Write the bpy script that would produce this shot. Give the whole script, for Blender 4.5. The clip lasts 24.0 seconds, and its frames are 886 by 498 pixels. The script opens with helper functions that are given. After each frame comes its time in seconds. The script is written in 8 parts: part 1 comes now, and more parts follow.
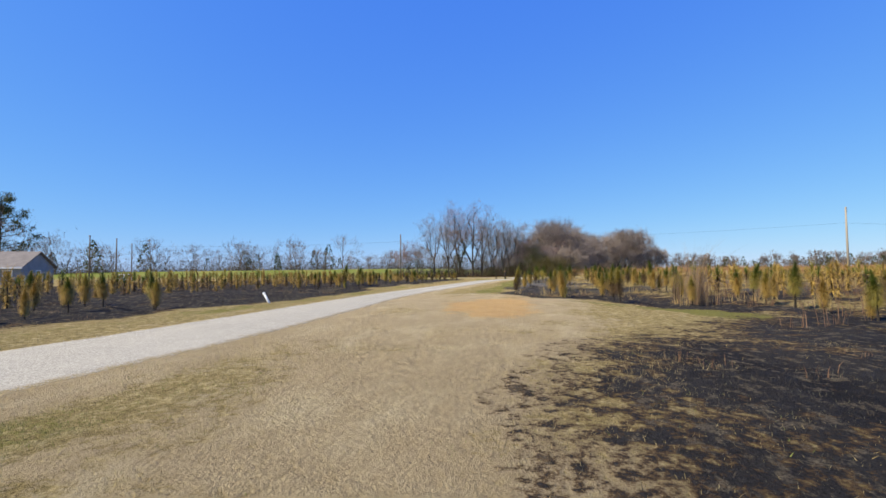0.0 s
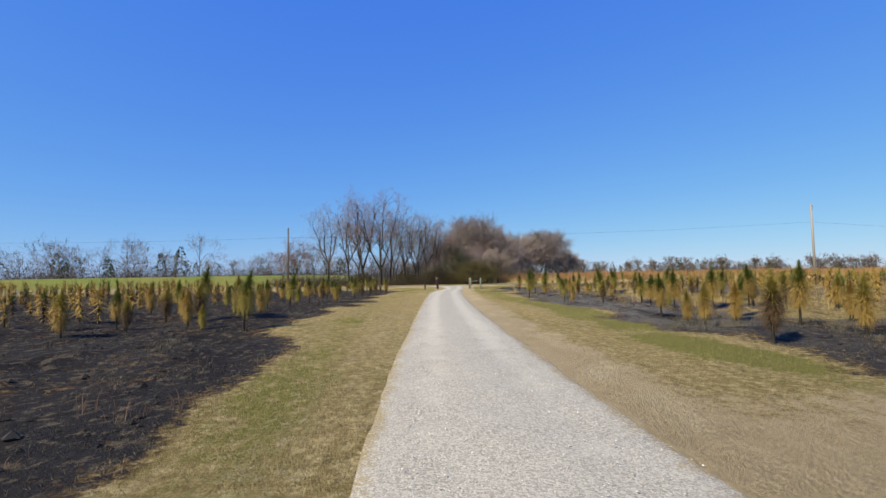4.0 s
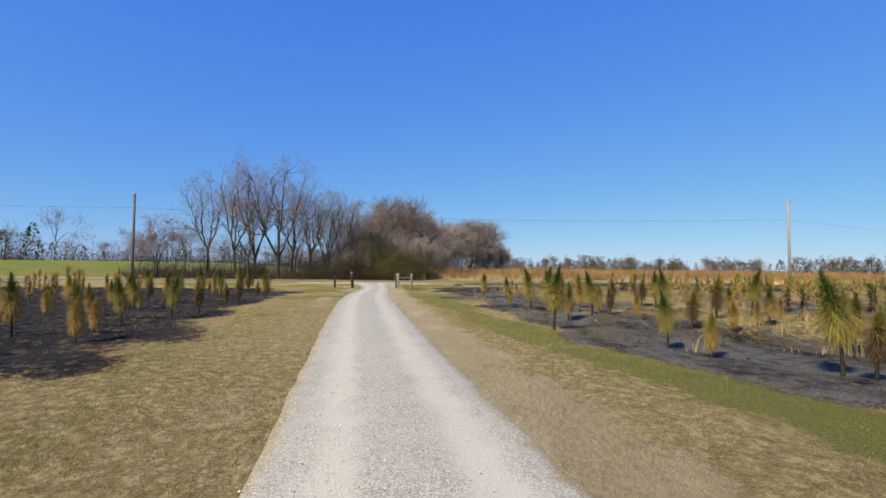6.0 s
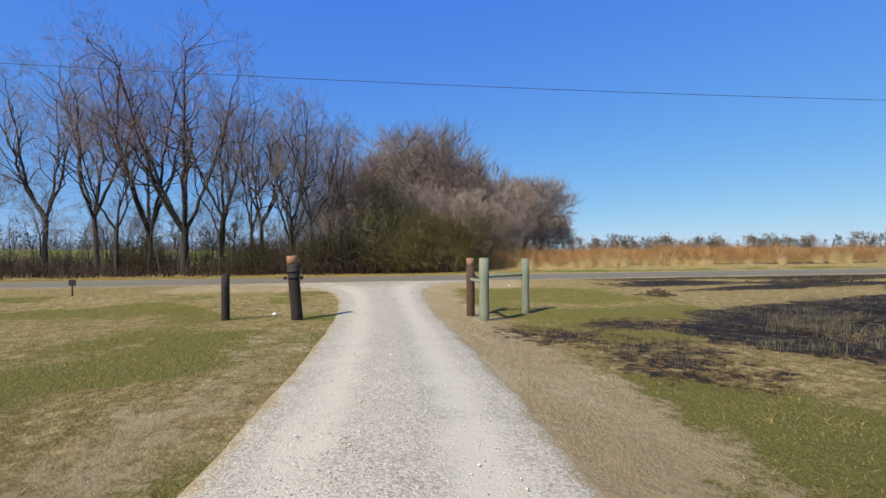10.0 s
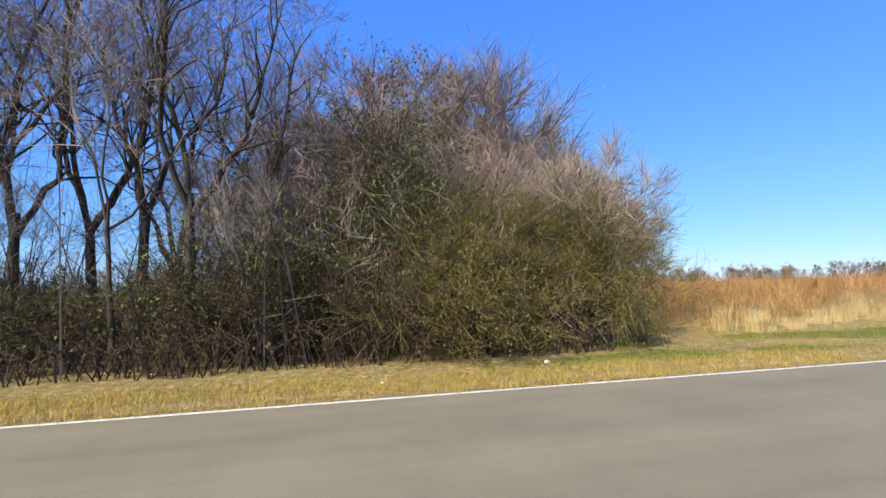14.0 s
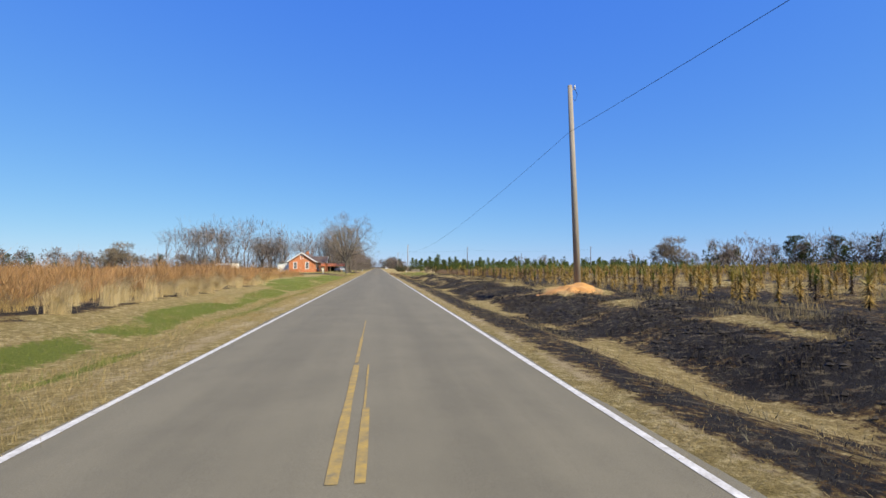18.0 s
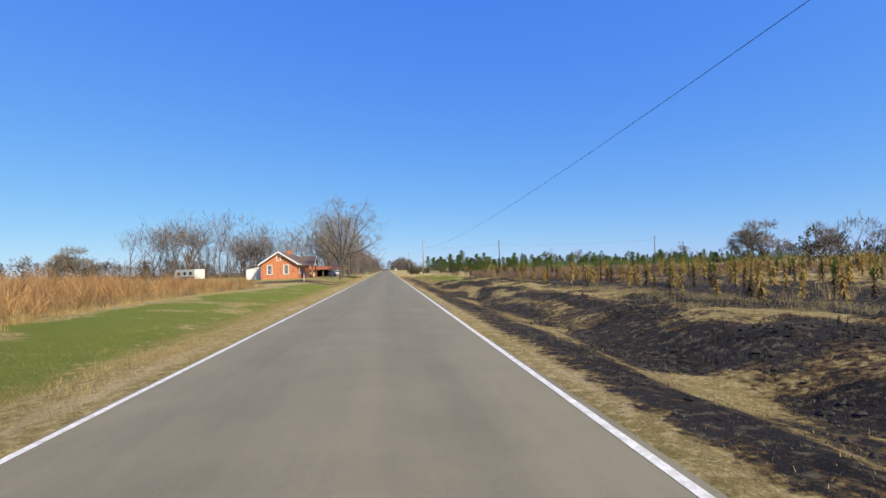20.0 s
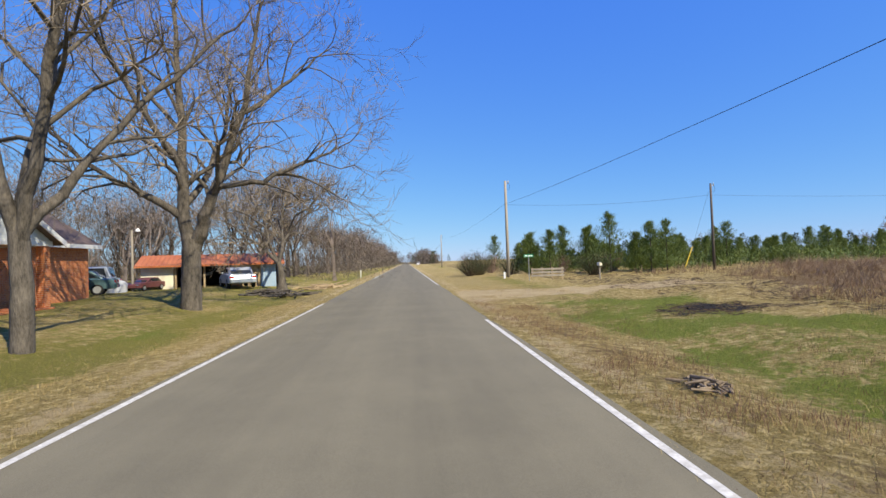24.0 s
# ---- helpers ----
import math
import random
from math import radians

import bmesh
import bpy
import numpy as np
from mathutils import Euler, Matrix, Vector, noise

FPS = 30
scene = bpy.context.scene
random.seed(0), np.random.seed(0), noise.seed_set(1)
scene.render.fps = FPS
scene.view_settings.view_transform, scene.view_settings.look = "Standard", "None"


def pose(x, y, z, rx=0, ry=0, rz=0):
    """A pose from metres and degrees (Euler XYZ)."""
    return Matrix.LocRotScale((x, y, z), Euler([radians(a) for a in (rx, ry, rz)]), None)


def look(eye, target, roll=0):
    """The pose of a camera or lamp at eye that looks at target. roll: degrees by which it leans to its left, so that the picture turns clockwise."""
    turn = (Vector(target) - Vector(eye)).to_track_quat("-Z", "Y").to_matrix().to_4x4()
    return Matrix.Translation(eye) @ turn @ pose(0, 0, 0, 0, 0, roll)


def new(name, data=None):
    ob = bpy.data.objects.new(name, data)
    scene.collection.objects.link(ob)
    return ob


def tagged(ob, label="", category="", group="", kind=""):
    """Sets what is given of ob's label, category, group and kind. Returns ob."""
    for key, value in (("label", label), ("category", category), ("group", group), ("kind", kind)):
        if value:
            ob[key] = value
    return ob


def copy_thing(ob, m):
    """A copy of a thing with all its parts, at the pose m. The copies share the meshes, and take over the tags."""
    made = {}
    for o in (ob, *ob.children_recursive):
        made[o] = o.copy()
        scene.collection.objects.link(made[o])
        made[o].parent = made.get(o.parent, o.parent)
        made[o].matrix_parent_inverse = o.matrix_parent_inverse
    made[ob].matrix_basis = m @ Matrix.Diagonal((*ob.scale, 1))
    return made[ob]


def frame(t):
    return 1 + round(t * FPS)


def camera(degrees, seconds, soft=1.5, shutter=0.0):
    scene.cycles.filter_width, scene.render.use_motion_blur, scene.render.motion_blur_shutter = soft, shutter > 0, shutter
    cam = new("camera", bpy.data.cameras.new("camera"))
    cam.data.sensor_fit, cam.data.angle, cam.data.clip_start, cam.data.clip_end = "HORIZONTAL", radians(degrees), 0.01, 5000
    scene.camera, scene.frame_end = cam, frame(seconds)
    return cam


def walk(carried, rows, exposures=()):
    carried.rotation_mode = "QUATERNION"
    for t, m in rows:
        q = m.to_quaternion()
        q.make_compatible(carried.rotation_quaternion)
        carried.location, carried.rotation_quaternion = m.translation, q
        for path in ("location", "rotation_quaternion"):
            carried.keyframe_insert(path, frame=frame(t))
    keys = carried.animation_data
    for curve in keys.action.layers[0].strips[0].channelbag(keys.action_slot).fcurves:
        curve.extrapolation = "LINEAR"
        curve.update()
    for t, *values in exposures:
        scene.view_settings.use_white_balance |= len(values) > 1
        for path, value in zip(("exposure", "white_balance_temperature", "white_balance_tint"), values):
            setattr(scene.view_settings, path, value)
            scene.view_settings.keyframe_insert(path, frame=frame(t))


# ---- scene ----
cam = camera(86.0, 24.0)
PATH = [
    (0, (107.784, 35.171, 1.753), (105.861, 34.630, 1.843), -0.61),
    (0.5, (105.315, 33.666, 1.809), (103.483, 32.867, 1.882), -0.63),
    (1, (102.850, 32.031, 1.819), (101.068, 31.129, 1.908), -0.30),
    (1.5, (100.441, 30.517, 1.866), (98.649, 29.633, 1.953), -0.39),
    (2, (98.112, 28.677, 1.886), (96.283, 27.872, 1.972), -0.60),
    (2.5, (95.693, 26.554, 1.911), (93.798, 25.920, 1.997), -1.01),
    (3, (92.809, 24.701, 1.934), (90.855, 24.283, 2.021), -1.38),
    (3.5, (89.086, 23.667, 1.949), (87.099, 23.459, 2.038), -1.49),
    (4, (84.819, 23.227, 1.975), (82.822, 23.209, 2.082), -0.94),
    (4.5, (80.409, 23.008, 2.004), (78.414, 23.124, 2.097), -0.39),
    (5, (76.098, 22.882, 1.978), (74.113, 23.115, 2.052), 0.50),
    (5.5, (71.608, 22.955, 2.028), (69.634, 23.263, 2.122), -0.21),
    (6, (66.793, 22.789, 2.172), (64.822, 23.120, 2.247), 0.72),
    (6.5, (62.332, 22.982, 2.001), (60.361, 23.310, 2.097), -0.68),
    (7, (57.188, 23.043, 1.926), (55.214, 23.351, 2.010), -1.38),
    (7.5, (52.085, 23.138, 1.921), (50.107, 23.424, 1.992), -1.25),
    (8, (47.136, 23.097, 1.949), (45.156, 23.379, 1.998), -1.61),
    (8.5, (42.212, 23.163, 1.870), (40.232, 23.447, 1.880), -0.90),
    (9, (37.671, 23.301, 1.741), (35.694, 23.605, 1.765), -0.69),
    (9.5, (33.076, 23.472, 1.565), (31.102, 23.789, 1.613), -0.58),
    (10, (28.499, 23.672, 1.606), (26.521, 23.972, 1.616), -0.46),
    (10.5, (24.395, 23.843, 1.555), (22.415, 24.122, 1.593), -0.18),
    (11, (20.293, 23.737, 1.559), (18.311, 23.992, 1.621), -0.11),
    (11.5, (16.413, 23.274, 1.589), (14.429, 23.500, 1.698), -0.03),
    (12, (13.076, 22.747, 1.627), (11.091, 22.943, 1.780), 0.04),
    (12.5, (10.604, 22.451, 1.652), (8.619, 22.620, 1.828), 0.06),
    (13, (8.674, 22.367, 1.698), (6.688, 22.513, 1.887), 0.03),
    (13.5, (6.803, 22.507, 1.724), (4.824, 22.733, 1.907), -0.26),
    (14, (4.748, 22.971, 1.750), (2.804, 23.409, 1.912), -1.44),
    (14.5, (2.820, 23.407, 1.780), (1.044, 24.319, 1.891), -0.32),
    (15, (1.133, 25.453, 1.758), (-0.277, 26.866, 1.872), 0.51),
    (15.5, (0.165, 28.795, 1.843), (-0.630, 30.628, 1.924), 1.42),
    (16, (-0.272, 32.016, 1.845), (-0.407, 34.011, 1.910), 1.12),
    (16.5, (-0.276, 36.167, 1.830), (-0.112, 38.159, 1.894), 0.90),
    (17, (-0.160, 41.277, 1.814), (0.101, 43.259, 1.882), 0.56),
    (17.5, (0.073, 47.510, 1.807), (0.368, 49.487, 1.876), 0.09),
    (18, (0.336, 54.520, 1.720), (0.608, 56.500, 1.794), -0.26),
    (18.5, (0.419, 61.819, 1.767), (0.686, 63.799, 1.844), -0.77),
    (19, (0.516, 69.999, 1.771), (0.775, 71.981, 1.848), -1.02),
    (19.5, (0.627, 79.522, 1.761), (0.874, 81.505, 1.838), -1.44),
    (20, (0.730, 89.757, 1.747), (0.968, 91.741, 1.822), -1.81),
    (20.5, (0.801, 100.074, 1.737), (1.039, 102.059, 1.812), -1.94),
    (21, (0.850, 110.222, 1.719), (1.094, 112.206, 1.799), -1.58),
    (21.5, (0.954, 120.829, 1.726), (1.201, 122.812, 1.802), -1.85),
    (22, (1.097, 131.349, 1.708), (1.345, 133.332, 1.778), -2.01),
    (22.5, (1.172, 141.487, 1.710), (1.412, 143.471, 1.776), -2.27),
    (23, (1.183, 151.525, 1.705), (1.393, 153.513, 1.761), -2.26),
    (23.5, (1.044, 160.541, 1.714), (1.219, 162.532, 1.772), -2.49),
    (24, (0.748, 168.324, 1.751), (0.904, 170.317, 1.801), -1.94),
]
EXPOSURES = [(0.0, 0.56), (1.5, 0.48), (4.0, 0.40), (8.0, 0.37), (11.0, 0.42), (12.5, 0.57), (13.5, 0.82), (14.5, 0.94), (15.3, 0.92), (16.5, 0.52), (18.0, 0.47), (21.0, 0.54), (24.0, 0.54)]

walk(cam, [(t, look(eye, target, roll)) for t, eye, target, roll in PATH], EXPOSURES)

# ---- sky and sun ----
SUN = Vector((0.65, -0.76, 0.90)).normalized()
world = bpy.data.worlds.new("world")
scene.world = world
world.use_nodes = True
wn = world.node_tree.nodes
sky = wn.new("ShaderNodeTexSky")
sky.sky_type, sky.sun_disc = "NISHITA", False
sky.sun_elevation = math.asin(SUN.z)
sky.sun_rotation = math.atan2(SUN.x, SUN.y)
sky.air_density, sky.dust_density, sky.ozone_density, sky.altitude = 1.0, 0.0, 4.0, 100
wn["Background"].inputs["Strength"].default_value = 0.12
split, join = wn.new("ShaderNodeSeparateColor"), wn.new("ShaderNodeCombineColor")
world.node_tree.links.new(sky.outputs[0], split.inputs[0])
# the clear winter sky: blue stays nearly even down to the horizon, red and green grow
for k, (gain, power) in enumerate(((0.458, 0.86), (1.022, 0.63), (4.25, 0.12))):
    bend, scale = wn.new("ShaderNodeMath"), wn.new("ShaderNodeMath")
    bend.operation, scale.operation = "POWER", "MULTIPLY"
    bend.inputs[1].default_value, scale.inputs[1].default_value = power, gain
    world.node_tree.links.new(split.outputs[k], bend.inputs[0])
    world.node_tree.links.new(bend.outputs[0], scale.inputs[0])
    world.node_tree.links.new(scale.outputs[0], join.inputs[k])
world.node_tree.links.new(join.outputs[0], wn["Background"].inputs["Color"])
sun_data = bpy.data.lights.new("sun", "SUN")
sun_data.energy, sun_data.angle, sun_data.color = 5.0, radians(0.55), (1.0, 0.90, 0.68)
sun = new("sun", sun_data)
sun.matrix_world = look(SUN * 200, (0, 0, 0))

# ---- materials ----
rng = np.random.default_rng(7)


def graph(name, rough=0.85, metal=0.0):
    m = bpy.data.materials.new(name)
    m.use_nodes = True
    nt = m.node_tree
    b = nt.nodes["Principled BSDF"]
    b.inputs["Roughness"].default_value, b.inputs["Metallic"].default_value = rough, metal
    b.inputs["Specular IOR Level"].default_value = 0.3
    return m, nt, b


def node(nt, kind, **kw):
    n = nt.nodes.new(kind)
    for k, v in kw.items():
        n.inputs[k].default_value = v
    return n


def mixc(nt, fac, a, b, mode="MIX"):
    n = nt.nodes.new("ShaderNodeMix")
    n.data_type, n.blend_type = "RGBA", mode
    for sock, v in ((n.inputs[0], fac), (n.inputs[6], a), (n.inputs[7], b)):
        if isinstance(v, bpy.types.NodeSocket):
            nt.links.new(v, sock)
        elif isinstance(v, tuple):
            sock.default_value = (*v, 1)
        else:
            sock.default_value = v
    return n.outputs[2]


def math_node(nt, op, a, b=0.0):
    n = nt.nodes.new("ShaderNodeMath")
    n.operation = op
    for sock, v in ((n.inputs[0], a), (n.inputs[1], b)):
        if isinstance(v, bpy.types.NodeSocket):
            nt.links.new(v, sock)
        else:
            sock.default_value = v
    return n.outputs[0]


def ramp(nt, val, lo, hi):
    n = nt.nodes.new("ShaderNodeMapRange")
    n.inputs[1].default_value, n.inputs[2].default_value = lo, hi
    nt.links.new(val, n.inputs[0])
    return n.outputs[0]


def place(nt, scale=(1, 1, 1), world_space=True):
    tc = nt.nodes.new("ShaderNodeNewGeometry") if world_space else nt.nodes.new("ShaderNodeTexCoord")
    mp = nt.nodes.new("ShaderNodeMapping")
    mp.inputs["Scale"].default_value = scale
    nt.links.new(tc.outputs["Position"] if world_space else tc.outputs["Object"], mp.inputs[0])
    return mp.outputs[0]


def noisy(nt, vec, scale, detail=4.0, rough=0.6):
    n = node(nt, "ShaderNodeTexNoise", Scale=scale, Detail=detail, Roughness=rough)
    nt.links.new(vec, n.inputs["Vector"])
    return n.outputs["Fac"]


def bump(nt, b, height, strength, dist=0.05):
    n = node(nt, "ShaderNodeBump", Strength=strength, Distance=dist)
    nt.links.new(height, n.inputs["Height"])
    nt.links.new(n.outputs[0], b.inputs["Normal"])


def plain(name, a, c, rough=0.8, metal=0.0, scale=3.0, fine=40.0, relief=0.3, stretch=(1, 1, 1), rnd=0.0, world_space=True, spec=0.3):
    """Two colours mixed by broad and fine noise, with relief; rnd: variation from piece to piece."""
    m, nt, b = graph(name, rough, metal)
    b.inputs["Specular IOR Level"].default_value = spec
    v = place(nt, stretch, world_space)
    broad, grain = noisy(nt, v, scale), noisy(nt, v, fine, 3.0)
    f = ramp(nt, math_node(nt, "ADD", math_node(nt, "MULTIPLY", broad, 0.6), math_node(nt, "MULTIPLY", grain, 0.4)), 0.32, 0.68)
    col = mixc(nt, f, a, c)
    if rnd:
        g = nt.nodes.new("ShaderNodeNewGeometry")
        hsv = node(nt, "ShaderNodeHueSaturation")
        nt.links.new(ramp(nt, g.outputs["Random Per Island"], -1.0 / rnd, 2.0 / rnd + 1.0 - 1.0), hsv.inputs["Value"])
        n = nt.nodes.new("ShaderNodeMapRange")
        n.inputs[3].default_value, n.inputs[4].default_value = 1 - rnd, 1 + rnd
        nt.links.new(g.outputs["Random Per Island"], n.inputs[0])
        nt.links.new(n.outputs[0], hsv.inputs["Value"])
        nt.links.new(col, hsv.inputs["Color"])
        col = hsv.outputs[0]
    nt.links.new(col, b.inputs["Base Color"])
    if relief:
        bump(nt, b, grain, relief, 0.02)
    return m


def leafy(name, a, c, trans=0.25, rough=0.6, rnd=True):
    """Blades, needles and leaves: colour from blade to blade, a little light shining through."""
    m, nt, b = graph(name, rough)
    g = nt.nodes.new("ShaderNodeNewGeometry")
    v = place(nt)
    f = math_node(nt, "ADD", math_node(nt, "MULTIPLY", g.outputs["Random Per Island"], 0.38), math_node(nt, "MULTIPLY", ramp(nt, noisy(nt, v, 0.35), 0.3, 0.7), 0.27))
    f = math_node(nt, "ADD", f, math_node(nt, "MULTIPLY", ramp(nt, noisy(nt, v, 3.6, 4.0, 0.65), 0.38, 0.62), 0.35))
    col = mixc(nt, f, a, c)
    nt.links.new(col, b.inputs["Base Color"])
    if trans:
        t = nt.nodes.new("ShaderNodeBsdfTranslucent")
        nt.links.new(col, t.inputs[0])
        mx = node(nt, "ShaderNodeMixShader", Fac=trans)
        nt.links.new(b.outputs[0], mx.inputs[1])
        nt.links.new(t.outputs[0], mx.inputs[2])
        nt.links.new(mx.outputs[0], nt.nodes["Material Output"].inputs[0])
    return m


def ground_material():
    m, nt, b = graph("soil_and_grass", 0.95)
    b.inputs["Specular IOR Level"].default_value = 0.1
    v = place(nt)
    big, mid, fine = noisy(nt, v, 0.25), noisy(nt, v, 2.2, 6.0, 0.65), noisy(nt, v, 34.0, 6.0, 0.75)
    fine = ramp(nt, fine, 0.3, 0.7)
    clump = ramp(nt, noisy(nt, v, 8.0, 3.0, 0.6), 0.3, 0.7)
    wob = math_node(nt, "SUBTRACT", math_node(nt, "ADD", math_node(nt, "ADD", math_node(nt, "MULTIPLY", ramp(nt, mid, 0.3, 0.7), 0.5), math_node(nt, "MULTIPLY", clump, 0.35)), math_node(nt, "MULTIPLY", fine, 0.3)), 0.575)

    def mask(name, lo=0.4, hi=0.62, k=0.75):
        a = nt.nodes.new("ShaderNodeAttribute")
        a.attribute_name = name
        held = math_node(nt, "MINIMUM", math_node(nt, "MULTIPLY", a.outputs["Fac"], 5.0), 1.0)
        return ramp(nt, math_node(nt, "ADD", a.outputs["Fac"], math_node(nt, "MULTIPLY", math_node(nt, "MULTIPLY", wob, held), k)), lo, hi)

    straw = mixc(nt, fine, (0.19, 0.135, 0.048), (0.55, 0.415, 0.185))
    olive = mixc(nt, fine, (0.13, 0.102, 0.028), (0.40, 0.315, 0.105))
    base = mixc(nt, ramp(nt, math_node(nt, "ADD", math_node(nt, "MULTIPLY", big, 0.6), math_node(nt, "MULTIPLY", mid, 0.5)), 0.42, 0.7), straw, olive)
    mott = math_node(nt, "ADD", math_node(nt, "MULTIPLY", ramp(nt, noisy(nt, v, 4.5, 5.0, 0.7), 0.34, 0.66), 0.6), math_node(nt, "MULTIPLY", ramp(nt, noisy(nt, v, 14.0, 4.0, 0.7), 0.32, 0.68), 0.4))
    base = mixc(nt, ramp(nt, mott, 0.48, 0.80), base, mixc(nt, fine, (0.50, 0.385, 0.17), (0.68, 0.54, 0.28)))
    base = mixc(nt, math_node(nt, "SUBTRACT", 0.75, ramp(nt, mott, 0.05, 0.5)), base, mixc(nt, fine, (0.085, 0.06, 0.022), (0.20, 0.145, 0.05)))
    base = mixc(nt, mask("green"), base, mixc(nt, fine, (0.10, 0.10, 0.02), (0.34, 0.305, 0.08)))
    base = mixc(nt, mask("lush"), base, mixc(nt, fine, (0.075, 0.10, 0.012), (0.27, 0.30, 0.06)))
    base = mixc(nt, mask("dirt"), base, mixc(nt, math_node(nt, "ADD", math_node(nt, "MULTIPLY", mid, 0.6), math_node(nt, "MULTIPLY", fine, 0.4)), (0.33, 0.24, 0.12), (0.64, 0.505, 0.295)))
    scuff = ramp(nt, noisy(nt, place(nt, (0.5, 1.3, 1.0)), 0.9, 6.0, 0.65), 0.5, 0.72)
    base = mixc(nt, math_node(nt, "MULTIPLY", mask("dirt"), scuff), base, mixc(nt, fine, (0.50, 0.40, 0.22), (0.68, 0.56, 0.34)))
    base = mixc(nt, mask("clay"), base, mixc(nt, mid, (0.50, 0.285, 0.10), (0.68, 0.465, 0.21)))
    drift = noisy(nt, place(nt, (0.35, 1.0, 1.0)), 0.55, 5.0, 0.6)
    soot = mixc(nt, fine, (0.004, 0.0036, 0.004), (0.036, 0.030, 0.027))
    pale = mixc(nt, fine, (0.055, 0.05, 0.045), (0.30, 0.28, 0.25))
    ash = mixc(nt, ramp(nt, math_node(nt, "ADD", math_node(nt, "MULTIPLY", drift, 0.6), math_node(nt, "MULTIPLY", mid, 0.4)), 0.41, 0.56), soot, pale)
    grey = nt.nodes.new("ShaderNodeAttribute")
    grey.attribute_name = "ashy"
    ash = mixc(nt, grey.outputs["Fac"], soot, ash)
    left_over = ramp(nt, noisy(nt, place(nt, (0.8, 1.0, 1.0)), 4.2, 5.0, 0.7), 0.53, 0.62)
    ash = mixc(nt, math_node(nt, "MULTIPLY", left_over, 0.6), ash, mixc(nt, fine, (0.10, 0.075, 0.045), (0.34, 0.27, 0.17)))
    base = mixc(nt, mask("weedy"), base, mixc(nt, fine, (0.10, 0.066, 0.032), (0.26, 0.18, 0.095)))
    base = mixc(nt, mask("burn", 0.18, 0.40, 1.4), base, mixc(nt, fine, (0.045, 0.025, 0.012), (0.19, 0.115, 0.05)))
    base = mixc(nt, mask("burn", 0.42, 0.56, 1.7), base, ash)
    nt.links.new(base, b.inputs["Base Color"])
    bump(nt, b, math_node(nt, "ADD", math_node(nt, "ADD", math_node(nt, "MULTIPLY", mid, 1.6), math_node(nt, "MULTIPLY", clump, 0.9)), math_node(nt, "MULTIPLY", fine, 0.7)), 1.0, 0.06)
    return m


def gravel_material():
    m, nt, b = graph("white_gravel", 0.95)
    v = place(nt)
    vor = node(nt, "ShaderNodeTexVoronoi", Scale=58.0)
    nt.links.new(v, vor.inputs["Vector"])
    mid, big = noisy(nt, v, 1.6, 5.0), noisy(nt, v, 0.35)
    stone = mixc(nt, vor.outputs["Color"], (0.16, 0.145, 0.112), (0.56, 0.51, 0.40))
    dust = mixc(nt, math_node(nt, "MULTIPLY", ramp(nt, math_node(nt, "ADD", math_node(nt, "MULTIPLY", mid, 0.5), math_node(nt, "MULTIPLY", big, 0.5)), 0.38, 0.62), 0.75), stone, (0.46, 0.42, 0.33))
    at = nt.nodes.new("ShaderNodeAttribute")
    at.attribute_name = "track"
    worn = ramp(nt, math_node(nt, "ADD", at.outputs["Fac"], math_node(nt, "MULTIPLY", math_node(nt, "SUBTRACT", mid, 0.5), 1.2)), 0.3, 0.9)
    side = nt.nodes.new("ShaderNodeAttribute")
    side.attribute_name = "edge"
    rock = mixc(nt, math_node(nt, "MULTIPLY", worn, 0.75), mixc(nt, 0.4, stone, dust), (0.50, 0.46, 0.36))
    # towards its edges the gravel thins out to single stones on the soil
    cell = nt.nodes.new("ShaderNodeSeparateColor")
    nt.links.new(vor.outputs["Color"], cell.inputs[0])
    thin = math_node(nt, "ADD", math_node(nt, "MULTIPLY", math_node(nt, "SUBTRACT", noisy(nt, v, 2.2, 6.0, 0.7), 0.5), 1.5), math_node(nt, "MULTIPLY", math_node(nt, "SUBTRACT", cell.outputs[0], 0.5), 0.6))
    gone = ramp(nt, math_node(nt, "ADD", side.outputs["Fac"], thin), 0.42, 0.72)
    speck = ramp(nt, noisy(nt, v, 34.0, 6.0, 0.75), 0.3, 0.7)
    soil = mixc(nt, math_node(nt, "ADD", math_node(nt, "MULTIPLY", mid, 0.5), math_node(nt, "MULTIPLY", speck, 0.5)), (0.13, 0.095, 0.04), (0.44, 0.34, 0.165))
    nt.links.new(mixc(nt, gone, rock, soil), b.inputs["Base Color"])
    bump(nt, b, math_node(nt, "ADD", math_node(nt, "SUBTRACT", 1.0, vor.outputs["Distance"]), math_node(nt, "MULTIPLY", mid, 0.8)), 0.35, 0.012)
    return m


